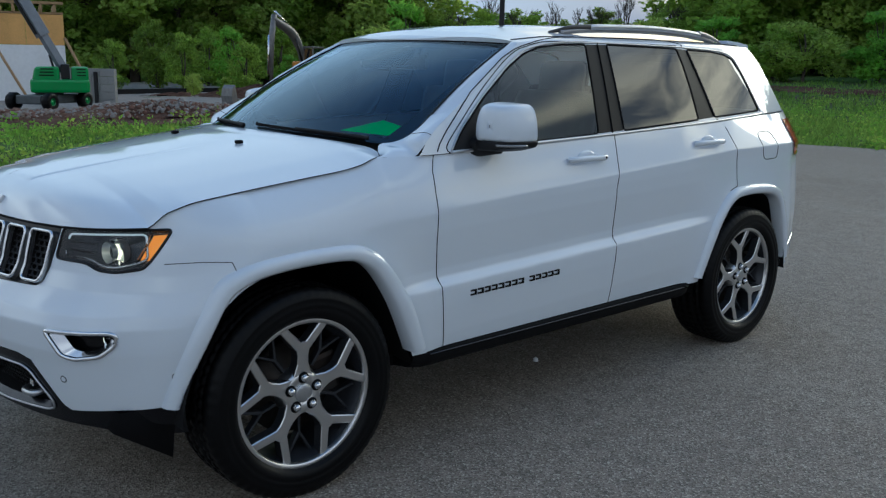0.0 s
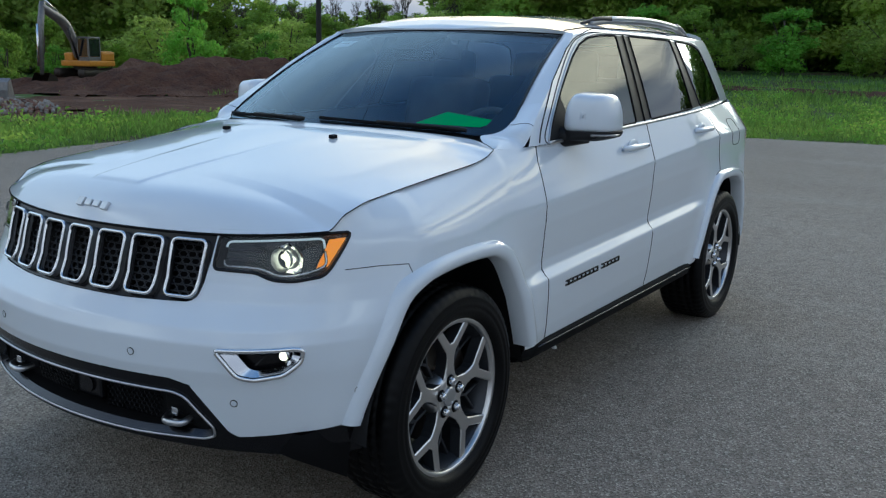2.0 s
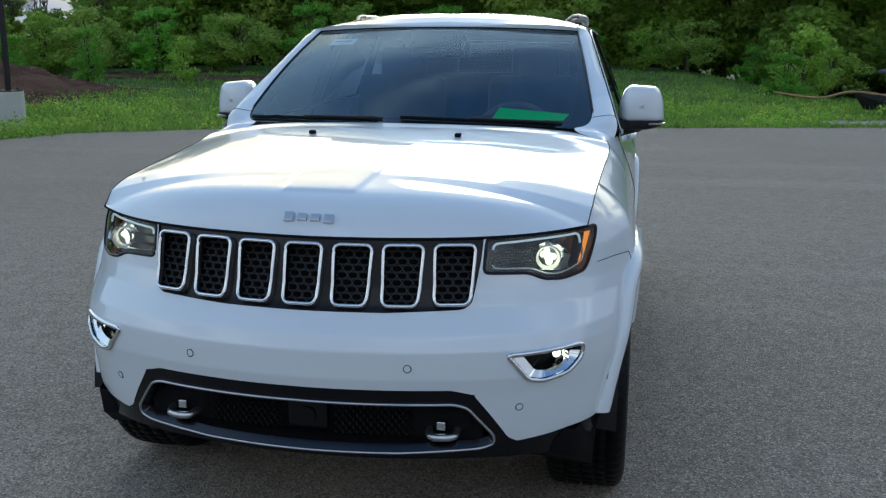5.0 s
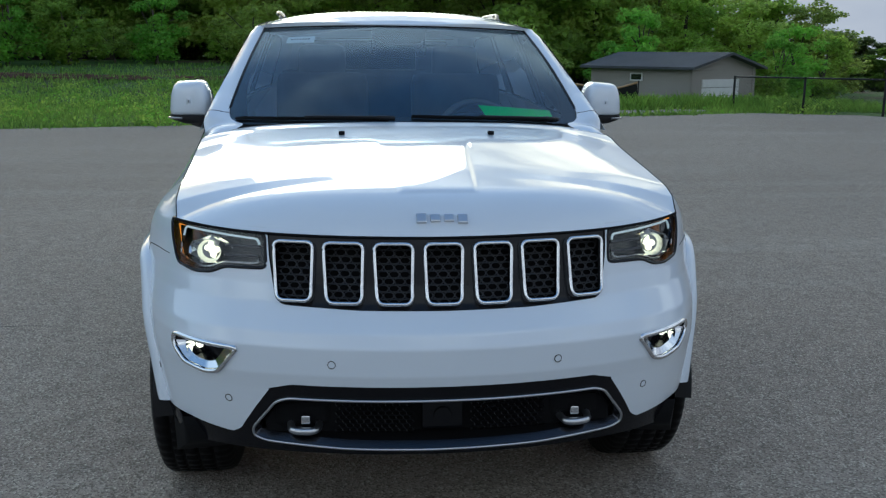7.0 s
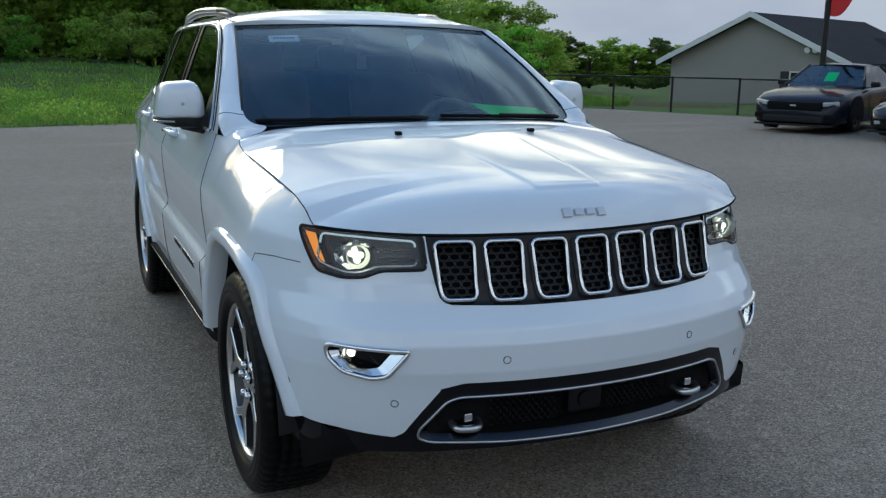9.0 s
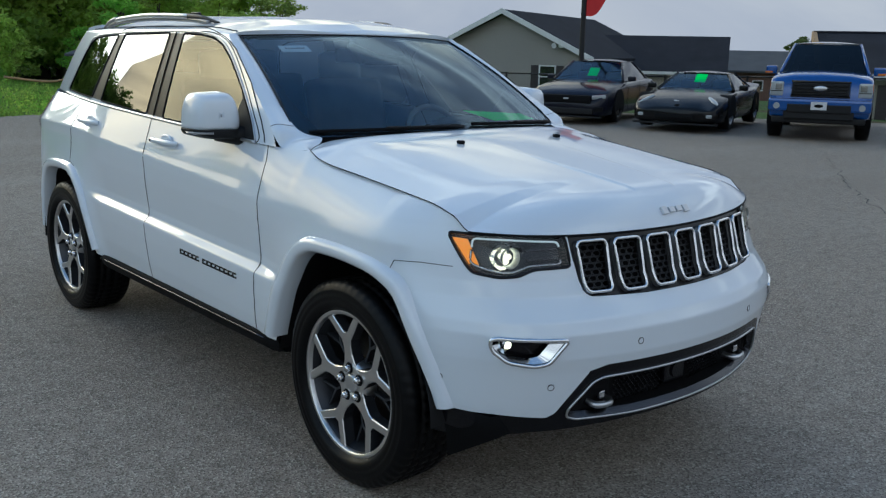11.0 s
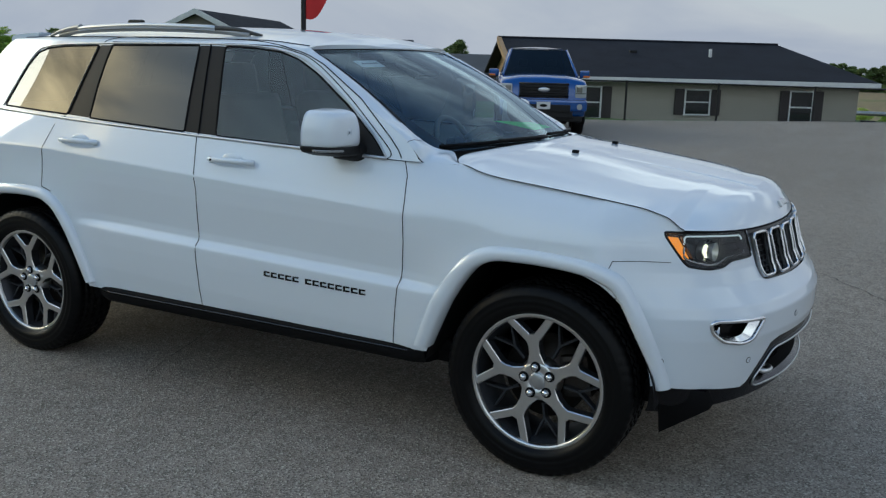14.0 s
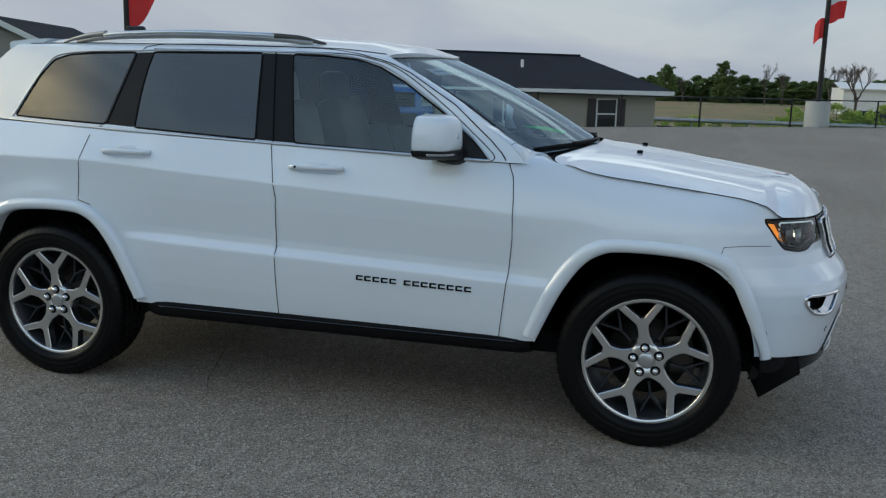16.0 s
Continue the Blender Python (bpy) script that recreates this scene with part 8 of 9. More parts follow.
for k in range(300):
    u, w = rr.uniform(-4.2, 3.0), rr.gauss(0.15, 0.50)
    x, y = -19.4 + 0.406 * u + 0.914 * w, 8.3 + 0.914 * u - 0.406 * w
    z = 0.05 + float(rubble_rise(x, y))
    s = rr.uniform(0.05, 0.115) * (1.5 if k % 19 == 0 else 1)
    o = new("rock", rock_meshes[k % 6])
    o.parent = rub
    o.matrix_basis = pose(x, y, z + s * 0.25, rr.uniform(0, 60), rr.uniform(0, 60), rr.uniform(0, 360)) @ Matrix.Scale(s, 4)

for mt, count, seed in zip(ROCK, (520, 420, 420), (3, 5, 8)):
    rr = random.Random(seed)
    bm = bmesh.new()
    bmesh.ops.create_icosphere(bm, subdivisions=1, radius=1.0)
    ico = [q.co.copy() for q in bm.verts]
    tri = [tuple(q.index for q in f.verts) for f in bm.faces]
    bm.free()
    verts, faces = [], []
    for k in range(count):
        u, w = rr.uniform(-4.4, 3.1), rr.gauss(0.15, 0.55)
        x, y = -19.4 + 0.406 * u + 0.914 * w, 8.3 + 0.914 * u - 0.406 * w
        s = rr.uniform(0.03, 0.085)
        m = pose(x, y, 0.05 + float(rubble_rise(x, y)) + s * 0.3, rr.uniform(0, 90), rr.uniform(0, 90), rr.uniform(0, 360)) @ Matrix.Diagonal((s, s * rr.uniform(0.6, 1), s * rr.uniform(0.4, 0.8), 1))
        o = len(verts)
        verts += [m @ (q * rr.uniform(0.75, 1.15)) for q in ico]
        faces += [tuple(o + i for i in f) for f in tri]
    heap = shape("small_rubble", verts, faces, mt, rub, smooth=False)
    heap["kind"] = "stuff"

# excavator
YEL = mat("yellow_machine_paint", (0.62, 0.27, 0.02), 0.45, vary=0.1)
STEELG = mat("worn_grey_steel", (0.17, 0.165, 0.16), 0.5, 0.4, vary=0.2, other=(0.26, 0.25, 0.24))
exc = thing("excavator", "yellow crawler excavator with dark boom on the dirt mound", "excavator", (-31.6, 21.6, 0.36), 285)
exc.matrix_world = exc.matrix_world @ Matrix.Scale(1.08, 4)
for s in (-0.55, 0.55):
    bm = bmesh.new()
    add_box(bm, (-1.0, s - 0.17, 0.0), (1.0, s + 0.17, 0.36), 0.14)
    tr = part("track", bm, IRON, exc)
    for k in range(16):
        box("track_shoe", (-0.98 + k * 0.123, s - 0.18, 0.345), (-0.90 + k * 0.123, s + 0.18, 0.375), IRON, tr, bevel=0)
cyl("slew_ring", (0, 0, 0.3), (0, 0, 0.46), 0.42, BLACKSTEEL, exc, n=24)
bm = bmesh.new()
add_box(bm, (-0.92, -0.70, 0.44), (0.55, 0.66, 0.66), 0.05)
add_box(bm, (-0.92, -0.70, 0.60), (-0.15, 0.66, 1.02), 0.10)
add_box(bm, (-0.2, -0.62, 0.60), (0.45, -0.22, 0.95), 0.06)
part("upper_body", bm, YEL, exc, "yellow upper body and counterweight")
bm = bmesh.new()
for x in (-0.12, 0.50):
    for y in (0.10, 0.58):
        add_box(bm, (x - 0.03, y - 0.03, 0.62), (x + 0.03, y + 0.03, 1.50), 0)
add_box(bm, (-0.15, 0.07, 1.48), (0.53, 0.61, 1.55), 0.02)
add_box(bm, (-0.15, 0.07, 0.60), (0.53, 0.61, 0.80), 0.02)
cab = part("cab", bm, STEELG, exc, "grey glazed cab")
for lo, hi in (((0.51, 0.12, 0.82), (0.52, 0.56, 1.46)), ((-0.10, 0.605, 0.82), (0.48, 0.612, 1.46)), ((-0.10, 0.066, 0.82), (0.48, 0.072, 1.46))):
    box("pane", lo, hi, PANE, cab, bevel=0)
tube("boom", smooth_line([(0.35, -0.08, 0.75), (0.55, -0.08, 1.45), (1.0, -0.08, 2.05), (1.75, -0.08, 2.42), (2.10, -0.08, 2.60)], 5), [0.10 + 0.09 * math.sin(math.pi * i / 20) for i in range(21)], STEELG, exc, "worn dark boom", n=6)
tube("stick", [(2.0, -0.08, 2.75), (2.22, -0.08, 1.7), (2.25, -0.08, 0.15)], [0.11, 0.13, 0.07], STEELG, exc, n=6)
tube("boom_cylinder", [(0.55, 0.12, 0.70), (1.0, 0.12, 1.85)], 0.045, BLACKSTEEL, exc, n=8)
tube("stick_cylinder", [(1.2, -0.08, 2.38), (1.98, -0.08, 2.86)], 0.045, CHROME, exc, n=8)
tube("bucket_cylinder", [(2.34, -0.08, 1.95), (2.42, -0.08, 0.45)], 0.04, CHROME, exc, n=8)
def bucket(name, x, z, parent):
    prof = [(0.0, 0.42), (-0.30, 0.30), (-0.42, 0.05), (-0.34, -0.20), (-0.10, -0.32), (0.20, -0.28), (0.32, -0.16)]
    v, f = [], []
    for s in (-0.36, 0.36):
        for a, b in prof:
            v.append((x + a, -0.08 + s, z + b))
    n = len(prof)
    for i in range(n - 1):
        f.append((i, i + 1, n + i + 1, n + i))
    f += [tuple(range(n)), tuple(range(n, 2 * n))[::-1]]
    return shape(name, v, f, IRON, parent, smooth=False)
bk = bucket("bucket", 2.25, -0.20, exc)
for k in range(4):
    bm = bmesh.new()
    add_cyl(bm, (2.56, -0.36 + k * 0.19, -0.36), (2.72, -0.36 + k * 0.19, -0.32), 0.035, 0.01, 6)
    part("bucket_tooth", bm, IRON, bk)
spare = bucket("excavator_bucket", 0, 0.32, None)
spare.matrix_basis = pose(-23.75, 13.2, -0.06, 0, 0, 120) @ Matrix.Diagonal((0.52, 0.55, 0.95, 1))
spare.data.materials[0] = STEELG
tagged(spare, "loose rusty excavator bucket standing on the soil", "bucket")

# ---- other parked vehicles ----
NAVY = mat("dark_blue_black_paint", (0.010, 0.011, 0.020), 0.25, spec=0.15, coat=0.3, vary=0.02)
INK = mat("black_paint", (0.006, 0.006, 0.007), 0.25, spec=0.15, coat=0.3, vary=0.02)
BLUEP = mat("bright_blue_paint", (0.010, 0.075, 0.30), 0.25, coat=1.0, vary=0.04, metal=0.25)
CARGLASS = glass("parked_car_glass", (0.08, 0.095, 0.10), 1.42)
LENSG = mat("pale_lamp_lens", (0.38, 0.40, 0.40), 0.12, vary=0.1, coat=1.0)
PLATE = mat("white_plate", (0.72, 0.72, 0.72), 0.5)


def loft(name, stations, material, parent, label="", cap=True):
    """Closed sections (lists of (x, z)) at several y, joined into one skin."""
    k = len(stations[0][1])
    v = [(x, y, z) for y, sec in stations for x, z in sec]
    f = []
    for i in range(len(stations) - 1):
        for j in range(k):
            f.append((i * k + j, i * k + (j + 1) % k, (i + 1) * k + (j + 1) % k, (i + 1) * k + j))
    if cap:
        f += [tuple(range(k))[::-1], tuple((len(stations) - 1) * k + j for j in range(k))]
    ob = shape(name, v, f, material, parent, label)
    bm = bmesh.new()
    bm.from_mesh(ob.data)
    bmesh.ops.recalc_face_normals(bm, faces=bm.faces)
    bm.to_mesh(ob.data)
    bm.free()
    return ob


def section(w, zb, zt, edge=0.09, crown=0.03, waist=0.96):
    """A body section: flat belly, rounded sills and shoulders, slightly crowned top."""
    h = zt - zb
    half = [(w * 0.86, zb), (w * 0.97, zb + 0.06 * h), (w, zb + 0.35 * h), (w, zb + 0.60 * h), (w * 0.985, zt - edge * 1.1), (w * 0.95, zt - edge * 0.4), (w * 0.87, zt - 0.02), (w * 0.55, zt + crown * 0.7), (0.0, zt + crown)]
    return half + [(-x, z) for x, z in half[-2::-1]]


def side_glass_box(base, roof, parent, paint, roof_th=0.05, front=None):
    """Cabin: base and roof outlines (x half-width, y) of four corners each; panes between pillars, roof on top."""
    (xb, yb0, yb1, zb), (xt, yt0, yt1, zt) = base, roof
    B = [(xb, yb0, zb), (xb * 0.96, yb1, zb), (-xb * 0.96, yb1, zb), (-xb, yb0, zb)]
    T = [(xt, yt0, zt), (xt, yt1, zt), (-xt, yt1, zt), (-xt, yt0, zt)]
    mid = lambda a, b, t: tuple(p + (q - p) * t for p, q in zip(a, b))
    rows = []
    for i, nm in enumerate(("side_window", "rear_window", "side_window", "windscreen")):
        a, b, c, d = B[i], B[(i + 1) % 4], T[(i + 1) % 4], T[i]
        n = 9
        v, bulge = [], 0.05 if i % 2 else 0.02
        ctr = Vector(((a[0] + b[0]) / 2, (a[1] + b[1]) / 2, 0))
        out = Vector((ctr.x if i % 2 == 0 else 0, ctr.y - (yb0 + yb1) / 2 if i % 2 else 0, 0)).normalized()
        for r in range(5):
            for q in range(n):
                p = Vector(mid(mid(a, b, q / (n - 1)), mid(d, c, q / (n - 1)), r / 4))
                p += out * bulge * (1 - (2 * q / (n - 1) - 1) ** 2) + Vector((0, 0, 0.012 * math.sin(math.pi * r / 4)))
                v.append(p)
        shape(nm, v, [(r * n + q, r * n + q + 1, (r + 1) * n + q + 1, (r + 1) * n + q) for r in range(4) for q in range(n - 1)], (front or CARGLASS) if i == 3 else CARGLASS, parent, "dark window glass").visible_shadow = i != 3
        tube("pillar", [a, mid(a, d, 0.5), d], 0.032, paint, parent, n=8)
    n = 9
    v = []
    for r in range(7):
        for q in range(n):
            s, t = q / (n - 1) * 2 - 1, r / 6
            y = yt0 + (yt1 - yt0) * t + (0.05 * (1 - s * s) * (-1 if t == 0 else (1 if t == 1 else 0)))
            v.append((xt * 1.03 * s, y, zt + roof_th * (1 - 0.7 * s * s) * (0.35 + 0.65 * math.sin(math.pi * min(max(t, 0.08), 0.92)))))
    roof_ob = shape("roof", v + [(x, y, z - 0.04) for x, y, z in v], [(r * n + q, r * n + q + 1, (r + 1) * n + q + 1, (r + 1) * n + q) for r in range(6) for q in range(n - 1)] + [tuple(63 + i for i in (r * n + q, (r + 1) * n + q, (r + 1) * n + q + 1, r * n + q + 1)) for r in range(6) for q in range(n - 1)], paint, parent)
    cabin_in = box("cabin_trim", (-xb * 0.9, yb0 + 0.35, zb - 0.35), (xb * 0.9, yb1 - 0.1, zb + 0.02), CABIN, parent, bevel=0.03)
    for x in (-0.36, 0.36):
        bm = bmesh.new()
        add_box(bm, (x - 0.22, yb0 + 0.95, zb - 0.3), (x + 0.22, yb0 + 1.12, zb + 0.18), 0.06)
        add_box(bm, (x - 0.11, yb0 + 0.98, zb + 0.20), (x + 0.11, yb0 + 1.08, zb + 0.36), 0.04)
        part("seat", bm, LEATHER, cabin_in)


def small_wheel(parent, x, y, r, w, rim_mat, spokes=5):
    wh = new("wheel")
    wh.parent = parent
    s = 1 if x > 0 else -1
    wh.matrix_basis = pose(x, y, r, 0, 0, 0 if s > 0 else 180)
    prof = [(-w / 2, r * 0.66), (-w / 2 - 0.01, r * 0.85), (-w * 0.42, r), (w * 0.42, r), (w / 2 + 0.01, r * 0.85), (w / 2, r * 0.68)]
    o = new("tyre", mesh_of("tyre", *lathe(prof, 40), RUBBER))
    o.parent = wh
    o = new("rim", mesh_of("rim", *lathe([(w * 0.40, r * 0.70), (w * 0.50, r * 0.68), (w * 0.46, r * 0.62), (-w * 0.2, r * 0.60), (-w * 0.22, 0.001)], 40), rim_mat))
    o.parent = wh
    for k in range(spokes):
        bm = bmesh.new()
        add_box(bm, (w * 0.30, -r * 0.075, r * 0.08), (w * 0.42, r * 0.075, r * 0.66), 0.008, pose(0, 0, 0, 360 / spokes * k))
        part("spoke", bm, rim_mat, wh)
    bm = bmesh.new()
    add_cyl(bm, (w * 0.25, 0, 0), (w * 0.45, 0, 0), r * 0.16, r * 0.14, 16)
    part("hub_cap", bm, rim_mat, wh)


def well(parent, y, r, wx):
    """Dark wheel arch laid into the flank."""
    for s in (-1, 1):
        pts = [(s * (wx + 0.004), y + (r + 0.03) * math.cos(t), r + (r + 0.03) * math.sin(t)) for t in np.linspace(-0.35, math.pi + 0.35, 24)]
        n = len(pts)
        v = pts + [(s * (wx - 0.25), *p[1:]) for p in pts] + [(s * (wx + 0.004), y, r * 0.9)]
        f = [(i, i + 1, n + i + 1, n + i) for i in range(n - 1)] + [(i, i + 1, 2 * n) for i in range(n - 1)]
        shape("wheel_arch", v, f, SEAM, parent, smooth=False)


def card_on_glass(parent_xyz, turn, w, h, tilt, label):
    o = box("price_card", (-w / 2, -0.003, 0), (w / 2, 0.003, h), GREENCARD, None, bevel=0)
    o.matrix_world = turn @ Matrix.Translation(parent_xyz) @ pose(0, 0, 0, -tilt)
    return tagged(o, label, "card", group="windscreen price cards")


def heading(fx, fy):
    """Turn that points the vehicle's nose (-y) along (fx, fy)."""
    return math.degrees(math.atan2(fy, fx)) + 90


# pickup
CREAM = mat("headlamp_lens_cream", (0.33, 0.32, 0.29), 0.18, 0.5, fine=30, coat=1.0, vary=0.3)
h = heading(-0.90, -0.437)
pk = thing("pickup_truck", "bright blue four-door pickup truck with black grille", "pickup truck", (14.9, 6.42, 0.0), h)
pk.matrix_world = pk.matrix_world @ Matrix.Diagonal((0.94, 1, 1, 1))
PW = 1.0
st = [(-0.93, section(0.80, 0.52, 0.72, 0.05)), (-0.90, section(0.93, 0.46, 0.98, 0.06)), (-0.84, section(0.965, 0.42, 1.16, 0.08)), (-0.70, section(PW * 0.985, 0.40, 1.22, 0.10, 0.05)), (0.0, section(PW, 0.40, 1.25, 0.10, 0.06)), (0.42, section(PW, 0.40, 1.27, 0.08, 0.05)), (0.60, section(PW, 0.40, 1.26, 0.05, 0.0)), (2.75, section(PW, 0.40, 1.28, 0.05, 0.0)), (3.00, section(PW, 0.42, 1.30, 0.04, 0.0)), (4.65, section(PW * 0.98, 0.46, 1.30, 0.04, 0.0))]
loft("body", st, BLUEP, pk, "bright blue body")
side_glass_box((0.88, 0.50, 2.85, 1.26), (0.67, 1.18, 2.62, 1.83), pk, BLUEP, 0.07)
box("grille", (-0.54, -0.955, 0.86), (0.54, -0.86, 1.11), BLACK, pk, "black mesh grille", 0.03)
for z in (0.93, 0.99, 1.05):
    box("grille_bar", (-0.50, -0.97, z - 0.014), (0.50, -0.945, z + 0.014), GLOSSBLACK, pk, bevel=0.006)
tube("grille_frame", [(-0.55, -0.945, 0.85), (-0.55, -0.945, 1.12), (0.55, -0.945, 1.12), (0.55, -0.945, 0.85)], 0.022, GLOSSBLACK, pk, n=6, closed=True)
bm = bmesh.new()
bmesh.ops.create_uvsphere(bm, u_segments=20, v_segments=10, radius=1, matrix=Matrix.Translation((0, -0.975, 1.0)) @ Matrix.Diagonal((0.13, 0.02, 0.05, 1)))
part("nose_badge", bm, SATIN, pk, "plain oval badge", True)
for s in (-1, 1):
    lamp = box("headlamp", (min(s * 0.70, s * 0.955), -0.93, 0.84), (max(s * 0.70, s * 0.955), -0.70, 1.11), LENSG, pk, "clear headlamp", 0.03)
    box("lamp_reflector", (min(s * 0.73, s * 0.86), -0.938, 0.95), (max(s * 0.73, s * 0.86), -0.90, 1.08), CREAM, lamp, bevel=0.02)
    box("lamp_divider", (min(s * 0.71, s * 0.94), -0.936, 0.925), (max(s * 0.71, s * 0.94), -0.90, 0.94), SEAM, lamp, bevel=0.003)
    box("indicator", (min(s * 0.90, s * 0.972), -0.80, 0.88), (max(s * 0.90, s * 0.972), -0.68, 1.10), AMBER, pk, "amber indicator", 0.02)
    bm = bmesh.new()
    add_cyl(bm, (s * 0.80, -1.02, 0.66), (s * 0.80, -1.045, 0.66), 0.065, 0.06, 20)
    part("fog_lamp", bm, LENSG, pk, "round fog lamp")
    bm = bmesh.new()
    add_box(bm, (min(s * 0.97, s * 1.21), 0.72, 1.22), (max(s * 0.97, s * 1.21), 0.84, 1.39), 0.04)
    mm = part("door_mirror", bm, BLUEP, pk, "blue towing mirror")
    box("mirror_marker", (min(s * 1.06, s * 1.212), 0.712, 1.235), (max(s * 1.06, s * 1.212), 0.73, 1.275), AMBER, mm, bevel=0.004)
    for y in (0.0, 3.45):
        small_wheel(pk, s * 0.86, y, 0.40, 0.27, SATIN, 6)
for y in (0.0, 3.45):
    well(pk, y, 0.42, PW)
bm = bmesh.new()
add_box(bm, (-0.97, -1.03, 0.56), (0.97, -0.84, 0.80), 0.05)
bump = part("bumper", bm, BLUEP, pk, "blue front bumper")
box("bumper_step", (-0.60, -1.045, 0.54), (0.60, -0.88, 0.70), BLACK, bump, bevel=0.02)
box("lower_intake", (-0.66, -1.02, 0.42), (0.66, -0.86, 0.57), BLACK, pk, "black lower intake", 0.02)
box("skid_panel", (-0.88, -0.95, 0.34), (0.88, -0.80, 0.46), BLACK, pk, bevel=0.03)
pl = box("dealer_plate", (-0.15, -1.052, 0.60), (0.15, -1.035, 0.75), PLATE, pk, "white plate with a dark oval", 0.004)
bm = bmesh.new()
bmesh.ops.create_uvsphere(bm, u_segments=16, v_segments=8, radius=1, matrix=Matrix.Translation((0, -1.053, 0.675)) @ Matrix.Diagonal((0.085, 0.004, 0.032, 1)))
part("plate_mark", bm, SEAM, pl)
tube("wiper", [(-0.6, 0.53, 1.30), (0.1, 0.60, 1.31)], 0.012, SEAM, pk, n=6)
for y in (0.60, 1.72, 2.80):
    for s in (-1, 1):
        tube("panel_gap", [(s * 1.002, y, 1.24), (s * 1.004, y, 0.5)], 0.006, SEAM, pk, n=5)


def coupe(name, label, at, turn, paint, L0, hood_z, belt_z, roof_z, w, base, roof, grille, rims, tail_z, wb, r):
    c = thing(name, label, "car", at, turn)
    st = [(-L0, section(w * 0.62, 0.20, 0.42, 0.04)), (-L0 + 0.06, section(w * 0.84, 0.17, hood_z - 0.22, 0.05)), (-L0 + 0.25, section(w * 0.95, 0.16, hood_z - 0.10, 0.07, 0.02)), (-L0 + 0.6, section(w * 0.99, 0.16, hood_z, 0.08, 0.03)), (0.45, section(w, 0.17, belt_z - 0.02, 0.09, 0.04)), (0.85, section(w * 0.99, 0.17, belt_z, 0.07, 0.03)), (1.8, section(w * 0.985, 0.17, belt_z + 0.02, 0.06, 0.0)), (wb, section(w * 1.01, 0.18, belt_z + 0.05, 0.09, 0.02)), (wb + 0.6, section(w * 0.97, 0.24, tail_z, 0.07, 0.02)), (wb + 0.80, section(w * 0.90, 0.30, tail_z - 0.06, 0.05, 0.0))]
    loft("body", st, paint, c)
    side_glass_box(base, roof, c, paint, 0.06, WINDSCREEN)
    for s in (-1, 1):
        for y in (0, wb):
            small_wheel(c, s * (w - 0.13), y, r, 0.25, rims, 10)
        bm = bmesh.new()
        add_box(bm, (min(s * (w - 0.05), s * (w + 0.14)), 0.78, belt_z), (max(s * (w - 0.05), s * (w + 0.14)), 0.88, belt_z + 0.12), 0.035)
        part("door_mirror", bm, paint, c)
        tube("panel_gap", [(s * w * 1.003, 0.72, belt_z - 0.06), (s * w * 1.008, 0.70, 0.25)], 0.005, SEAM, c, n=5)
        tube("panel_gap", [(s * w * 1.003, 1.75, belt_z - 0.04), (s * w * 1.008, 1.78, 0.25)], 0.005, SEAM, c, n=5)
    for y in (0, wb):
        well(c, y, r + 0.01, w * 1.005)
    grille(c)
    return c


def pony_front(c):
    bm = bmesh.new()
    add_box(bm, (-0.56, -0.97, 0.44), (0.56, -0.86, 0.62), 0.05)
    part("grille", bm, SEAM, c, "black grille")
    bm = bmesh.new()
    add_box(bm, (-0.06, -0.985, 0.525), (0.06, -0.965, 0.555), 0.008)
    part("nose_badge", bm, SATIN, c, "small silver badge")
    box("lower_intake", (-0.62, -0.985, 0.20), (0.62, -0.84, 0.34), BLACK, c, bevel=0.03)
    box("front_lip", (-0.80, -0.97, 0.13), (0.80, -0.80, 0.17), BLACK, c, bevel=0.01)
    for s in (-1, 1):
        bm = bmesh.new()
        add_box(bm, (-0.16, -0.05, -0.045), (0.16, 0.05, 0.045), 0.03, pose(s * 0.70, -0.82, 0.585, 0, s * -6, s * 24))
        part("headlamp", bm, LENSG, c, "narrow clear headlamp")
        box("fog_pocket", (s * 0.72 - 0.10, -0.925, 0.27), (s * 0.72 + 0.10, -0.80, 0.37), SEAM, c, bevel=0.02)


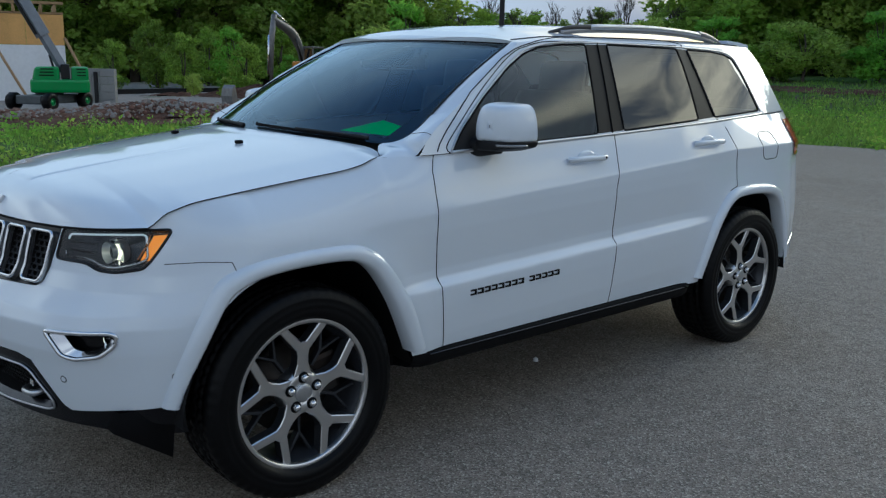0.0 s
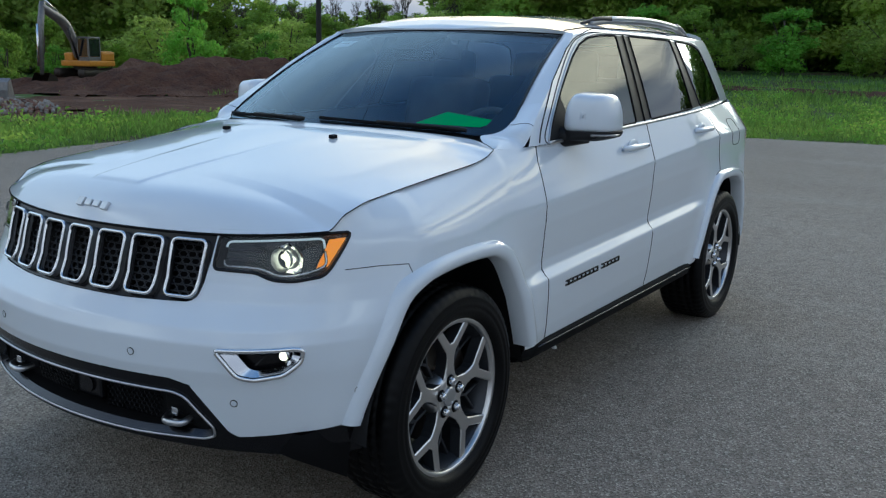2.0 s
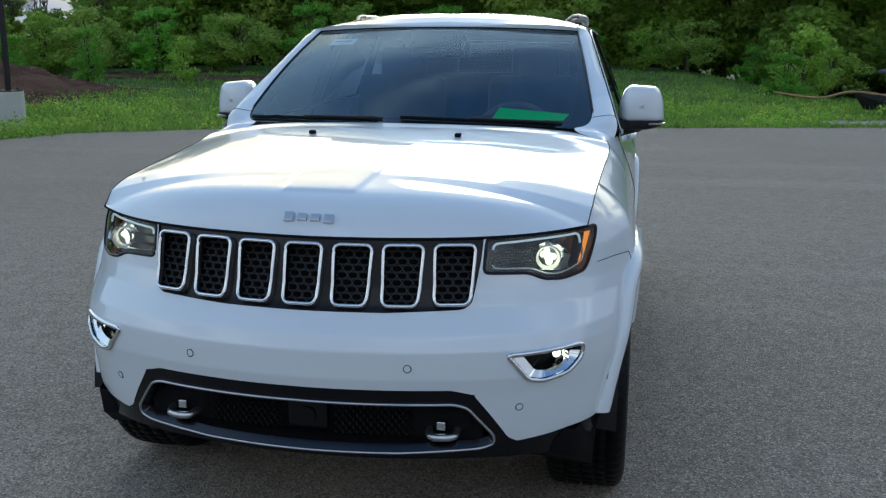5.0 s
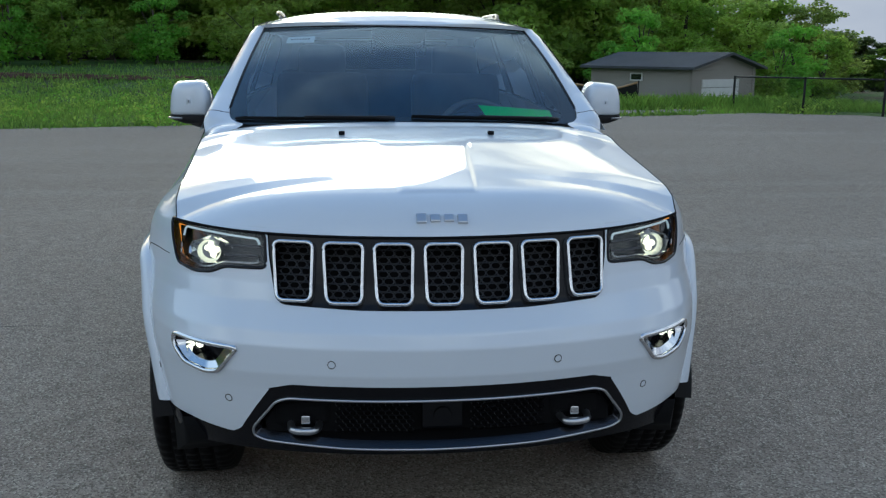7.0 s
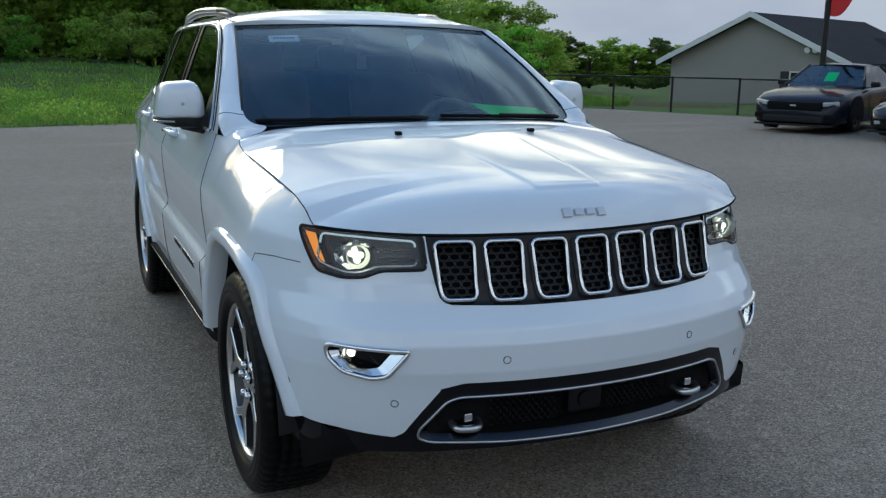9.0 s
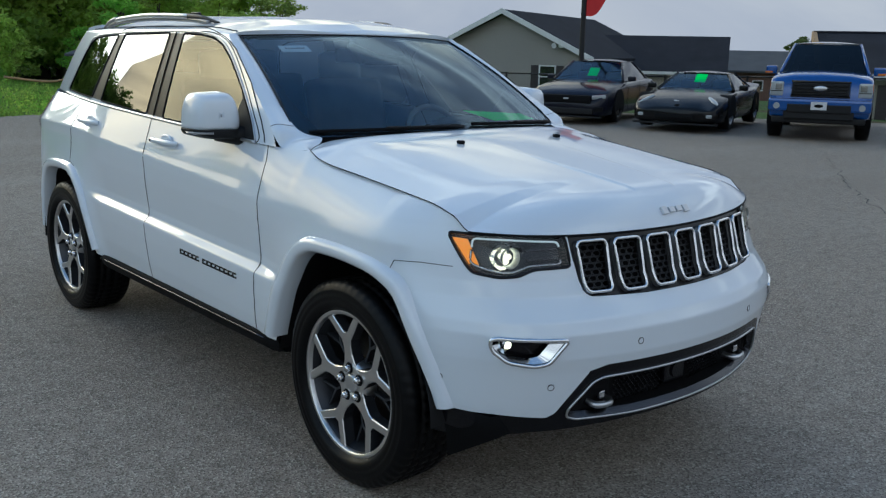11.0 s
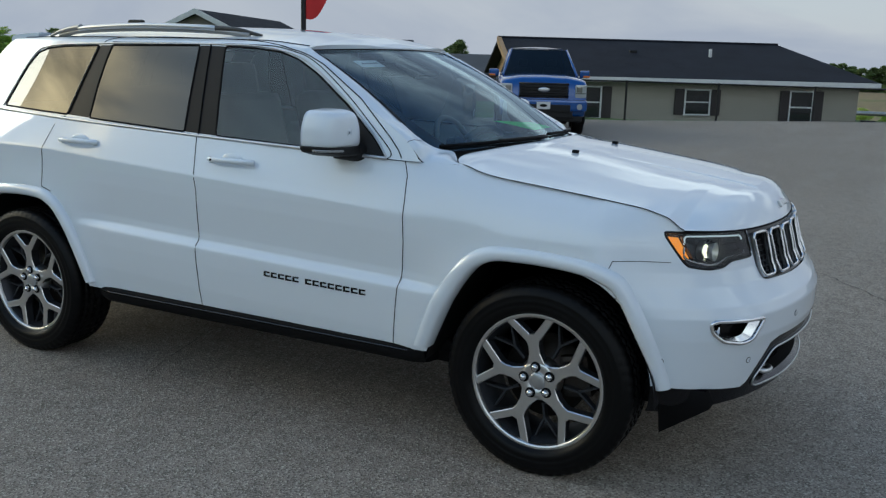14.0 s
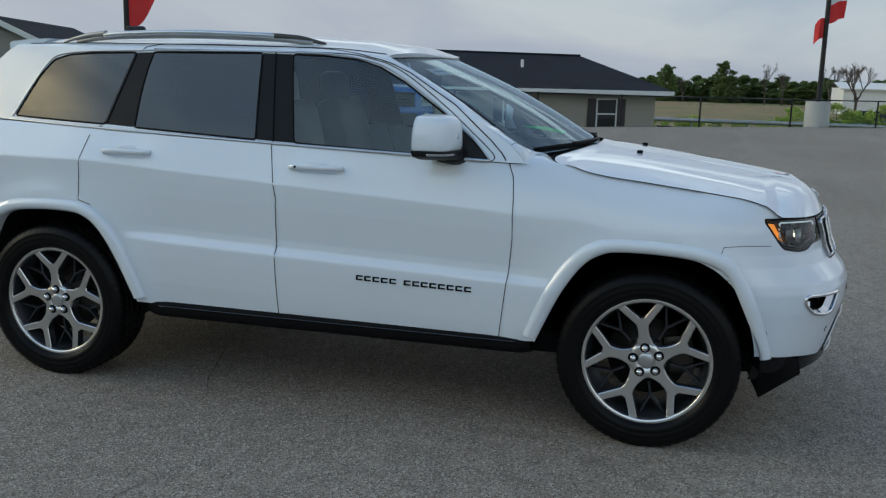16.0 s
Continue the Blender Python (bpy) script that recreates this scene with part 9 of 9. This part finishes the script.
def low_front(c):
    bm = bmesh.new()
    add_box(bm, (-0.40, -1.02, 0.22), (0.40, -0.86, 0.33), 0.04)
    part("intake", bm, SEAM, c, "black lower intake")
    bm = bmesh.new()
    add_box(bm, (-0.05, -0.86, 0.585), (0.05, -0.80, 0.605), 0.006)
    part("nose_badge", bm, SATIN, c, "small silver badge")
    box("front_lip", (-0.86, -0.98, 0.12), (0.86, -0.75, 0.155), BLACK, c, bevel=0.01)
    for s in (-1, 1):
        bm = bmesh.new()
        bmesh.ops.create_uvsphere(bm, u_segments=18, v_segments=10, radius=1, matrix=pose(s * 0.69, -0.60, 0.600, 20, 0, s * 38) @ Matrix.Diagonal((0.06, 0.22, 0.030, 1)))
        part("headlamp", bm, LENSG, c, "swept clear headlamp", True)
        bm = bmesh.new()
        add_box(bm, (s * 0.68 - 0.08, -0.965, 0.27), (s * 0.68 + 0.08, -0.86, 0.34), 0.02)
        part("fog_lamp", bm, LENSG, c)


BLACKRIM = mat("black_rim", (0.02, 0.02, 0.022), 0.35)
pony = coupe("sports_coupe", "dark blue-black muscle coupe parked near the fence", (13.60, 11.56, 0.03), heading(-0.92, -0.40), NAVY, 0.93, 0.80, 0.90, 1.36, 0.95, (0.84, 0.62, 3.05, 0.90), (0.60, 1.32, 2.25, 1.33), pony_front, BLACKRIM, 0.93, 2.72, 0.345)
low = coupe("sports_car", "low black two-seat sports car parked beside a pickup", (14.05, 8.95, 0.05), heading(-0.935, -0.355), INK, 0.98, 0.67, 0.78, 1.14, 0.955, (0.82, 0.70, 2.75, 0.78), (0.56, 1.30, 1.95, 1.11), low_front, SATIN, 0.90, 2.68, 0.335)
for y, zz in ((3.35, 0.98),):
    box("spoiler_wing", (-0.72, y, zz), (0.72, y + 0.18, zz + 0.035), NAVY, pony, bevel=0.012)
    for s in (-0.6, 0.6):
        box("wing_post", (s - 0.02, y + 0.05, zz - 0.12), (s + 0.02, y + 0.12, zz), NAVY, pony, bevel=0.005)
card_on_glass((0.02, 0.86, 1.00), pony.matrix_world, 0.24, 0.30, 52, "fluorescent green price card on the coupe's windscreen")
card_on_glass((0.02, 0.93, 0.93), low.matrix_world, 0.24, 0.30, 55, "fluorescent green price card on the sports car's windscreen")

# saloon on the far road
SKYB = mat("medium_blue_paint", (0.03, 0.13, 0.36), 0.25, coat=1.0, vary=0.03)
def saloon_front(c):
    box("grille", (-0.45, -0.96, 0.40), (0.45, -0.85, 0.55), BLACK, c, bevel=0.03)
    for s in (-1, 1):
        box("headlamp", (s * 0.68 - 0.15, -0.86, 0.56), (s * 0.68 + 0.15, -0.70, 0.68), LENSG, c, bevel=0.03)
coupe("saloon_car", "blue saloon car on the road behind the fence", (46.6, -7.6, -1.16), 176, SKYB, 0.90, 0.84, 0.92, 1.42, 0.88, (0.80, 0.55, 3.1, 0.92), (0.60, 1.15, 2.55, 1.40), saloon_front, SATIN, 0.98, 2.65, 0.32)
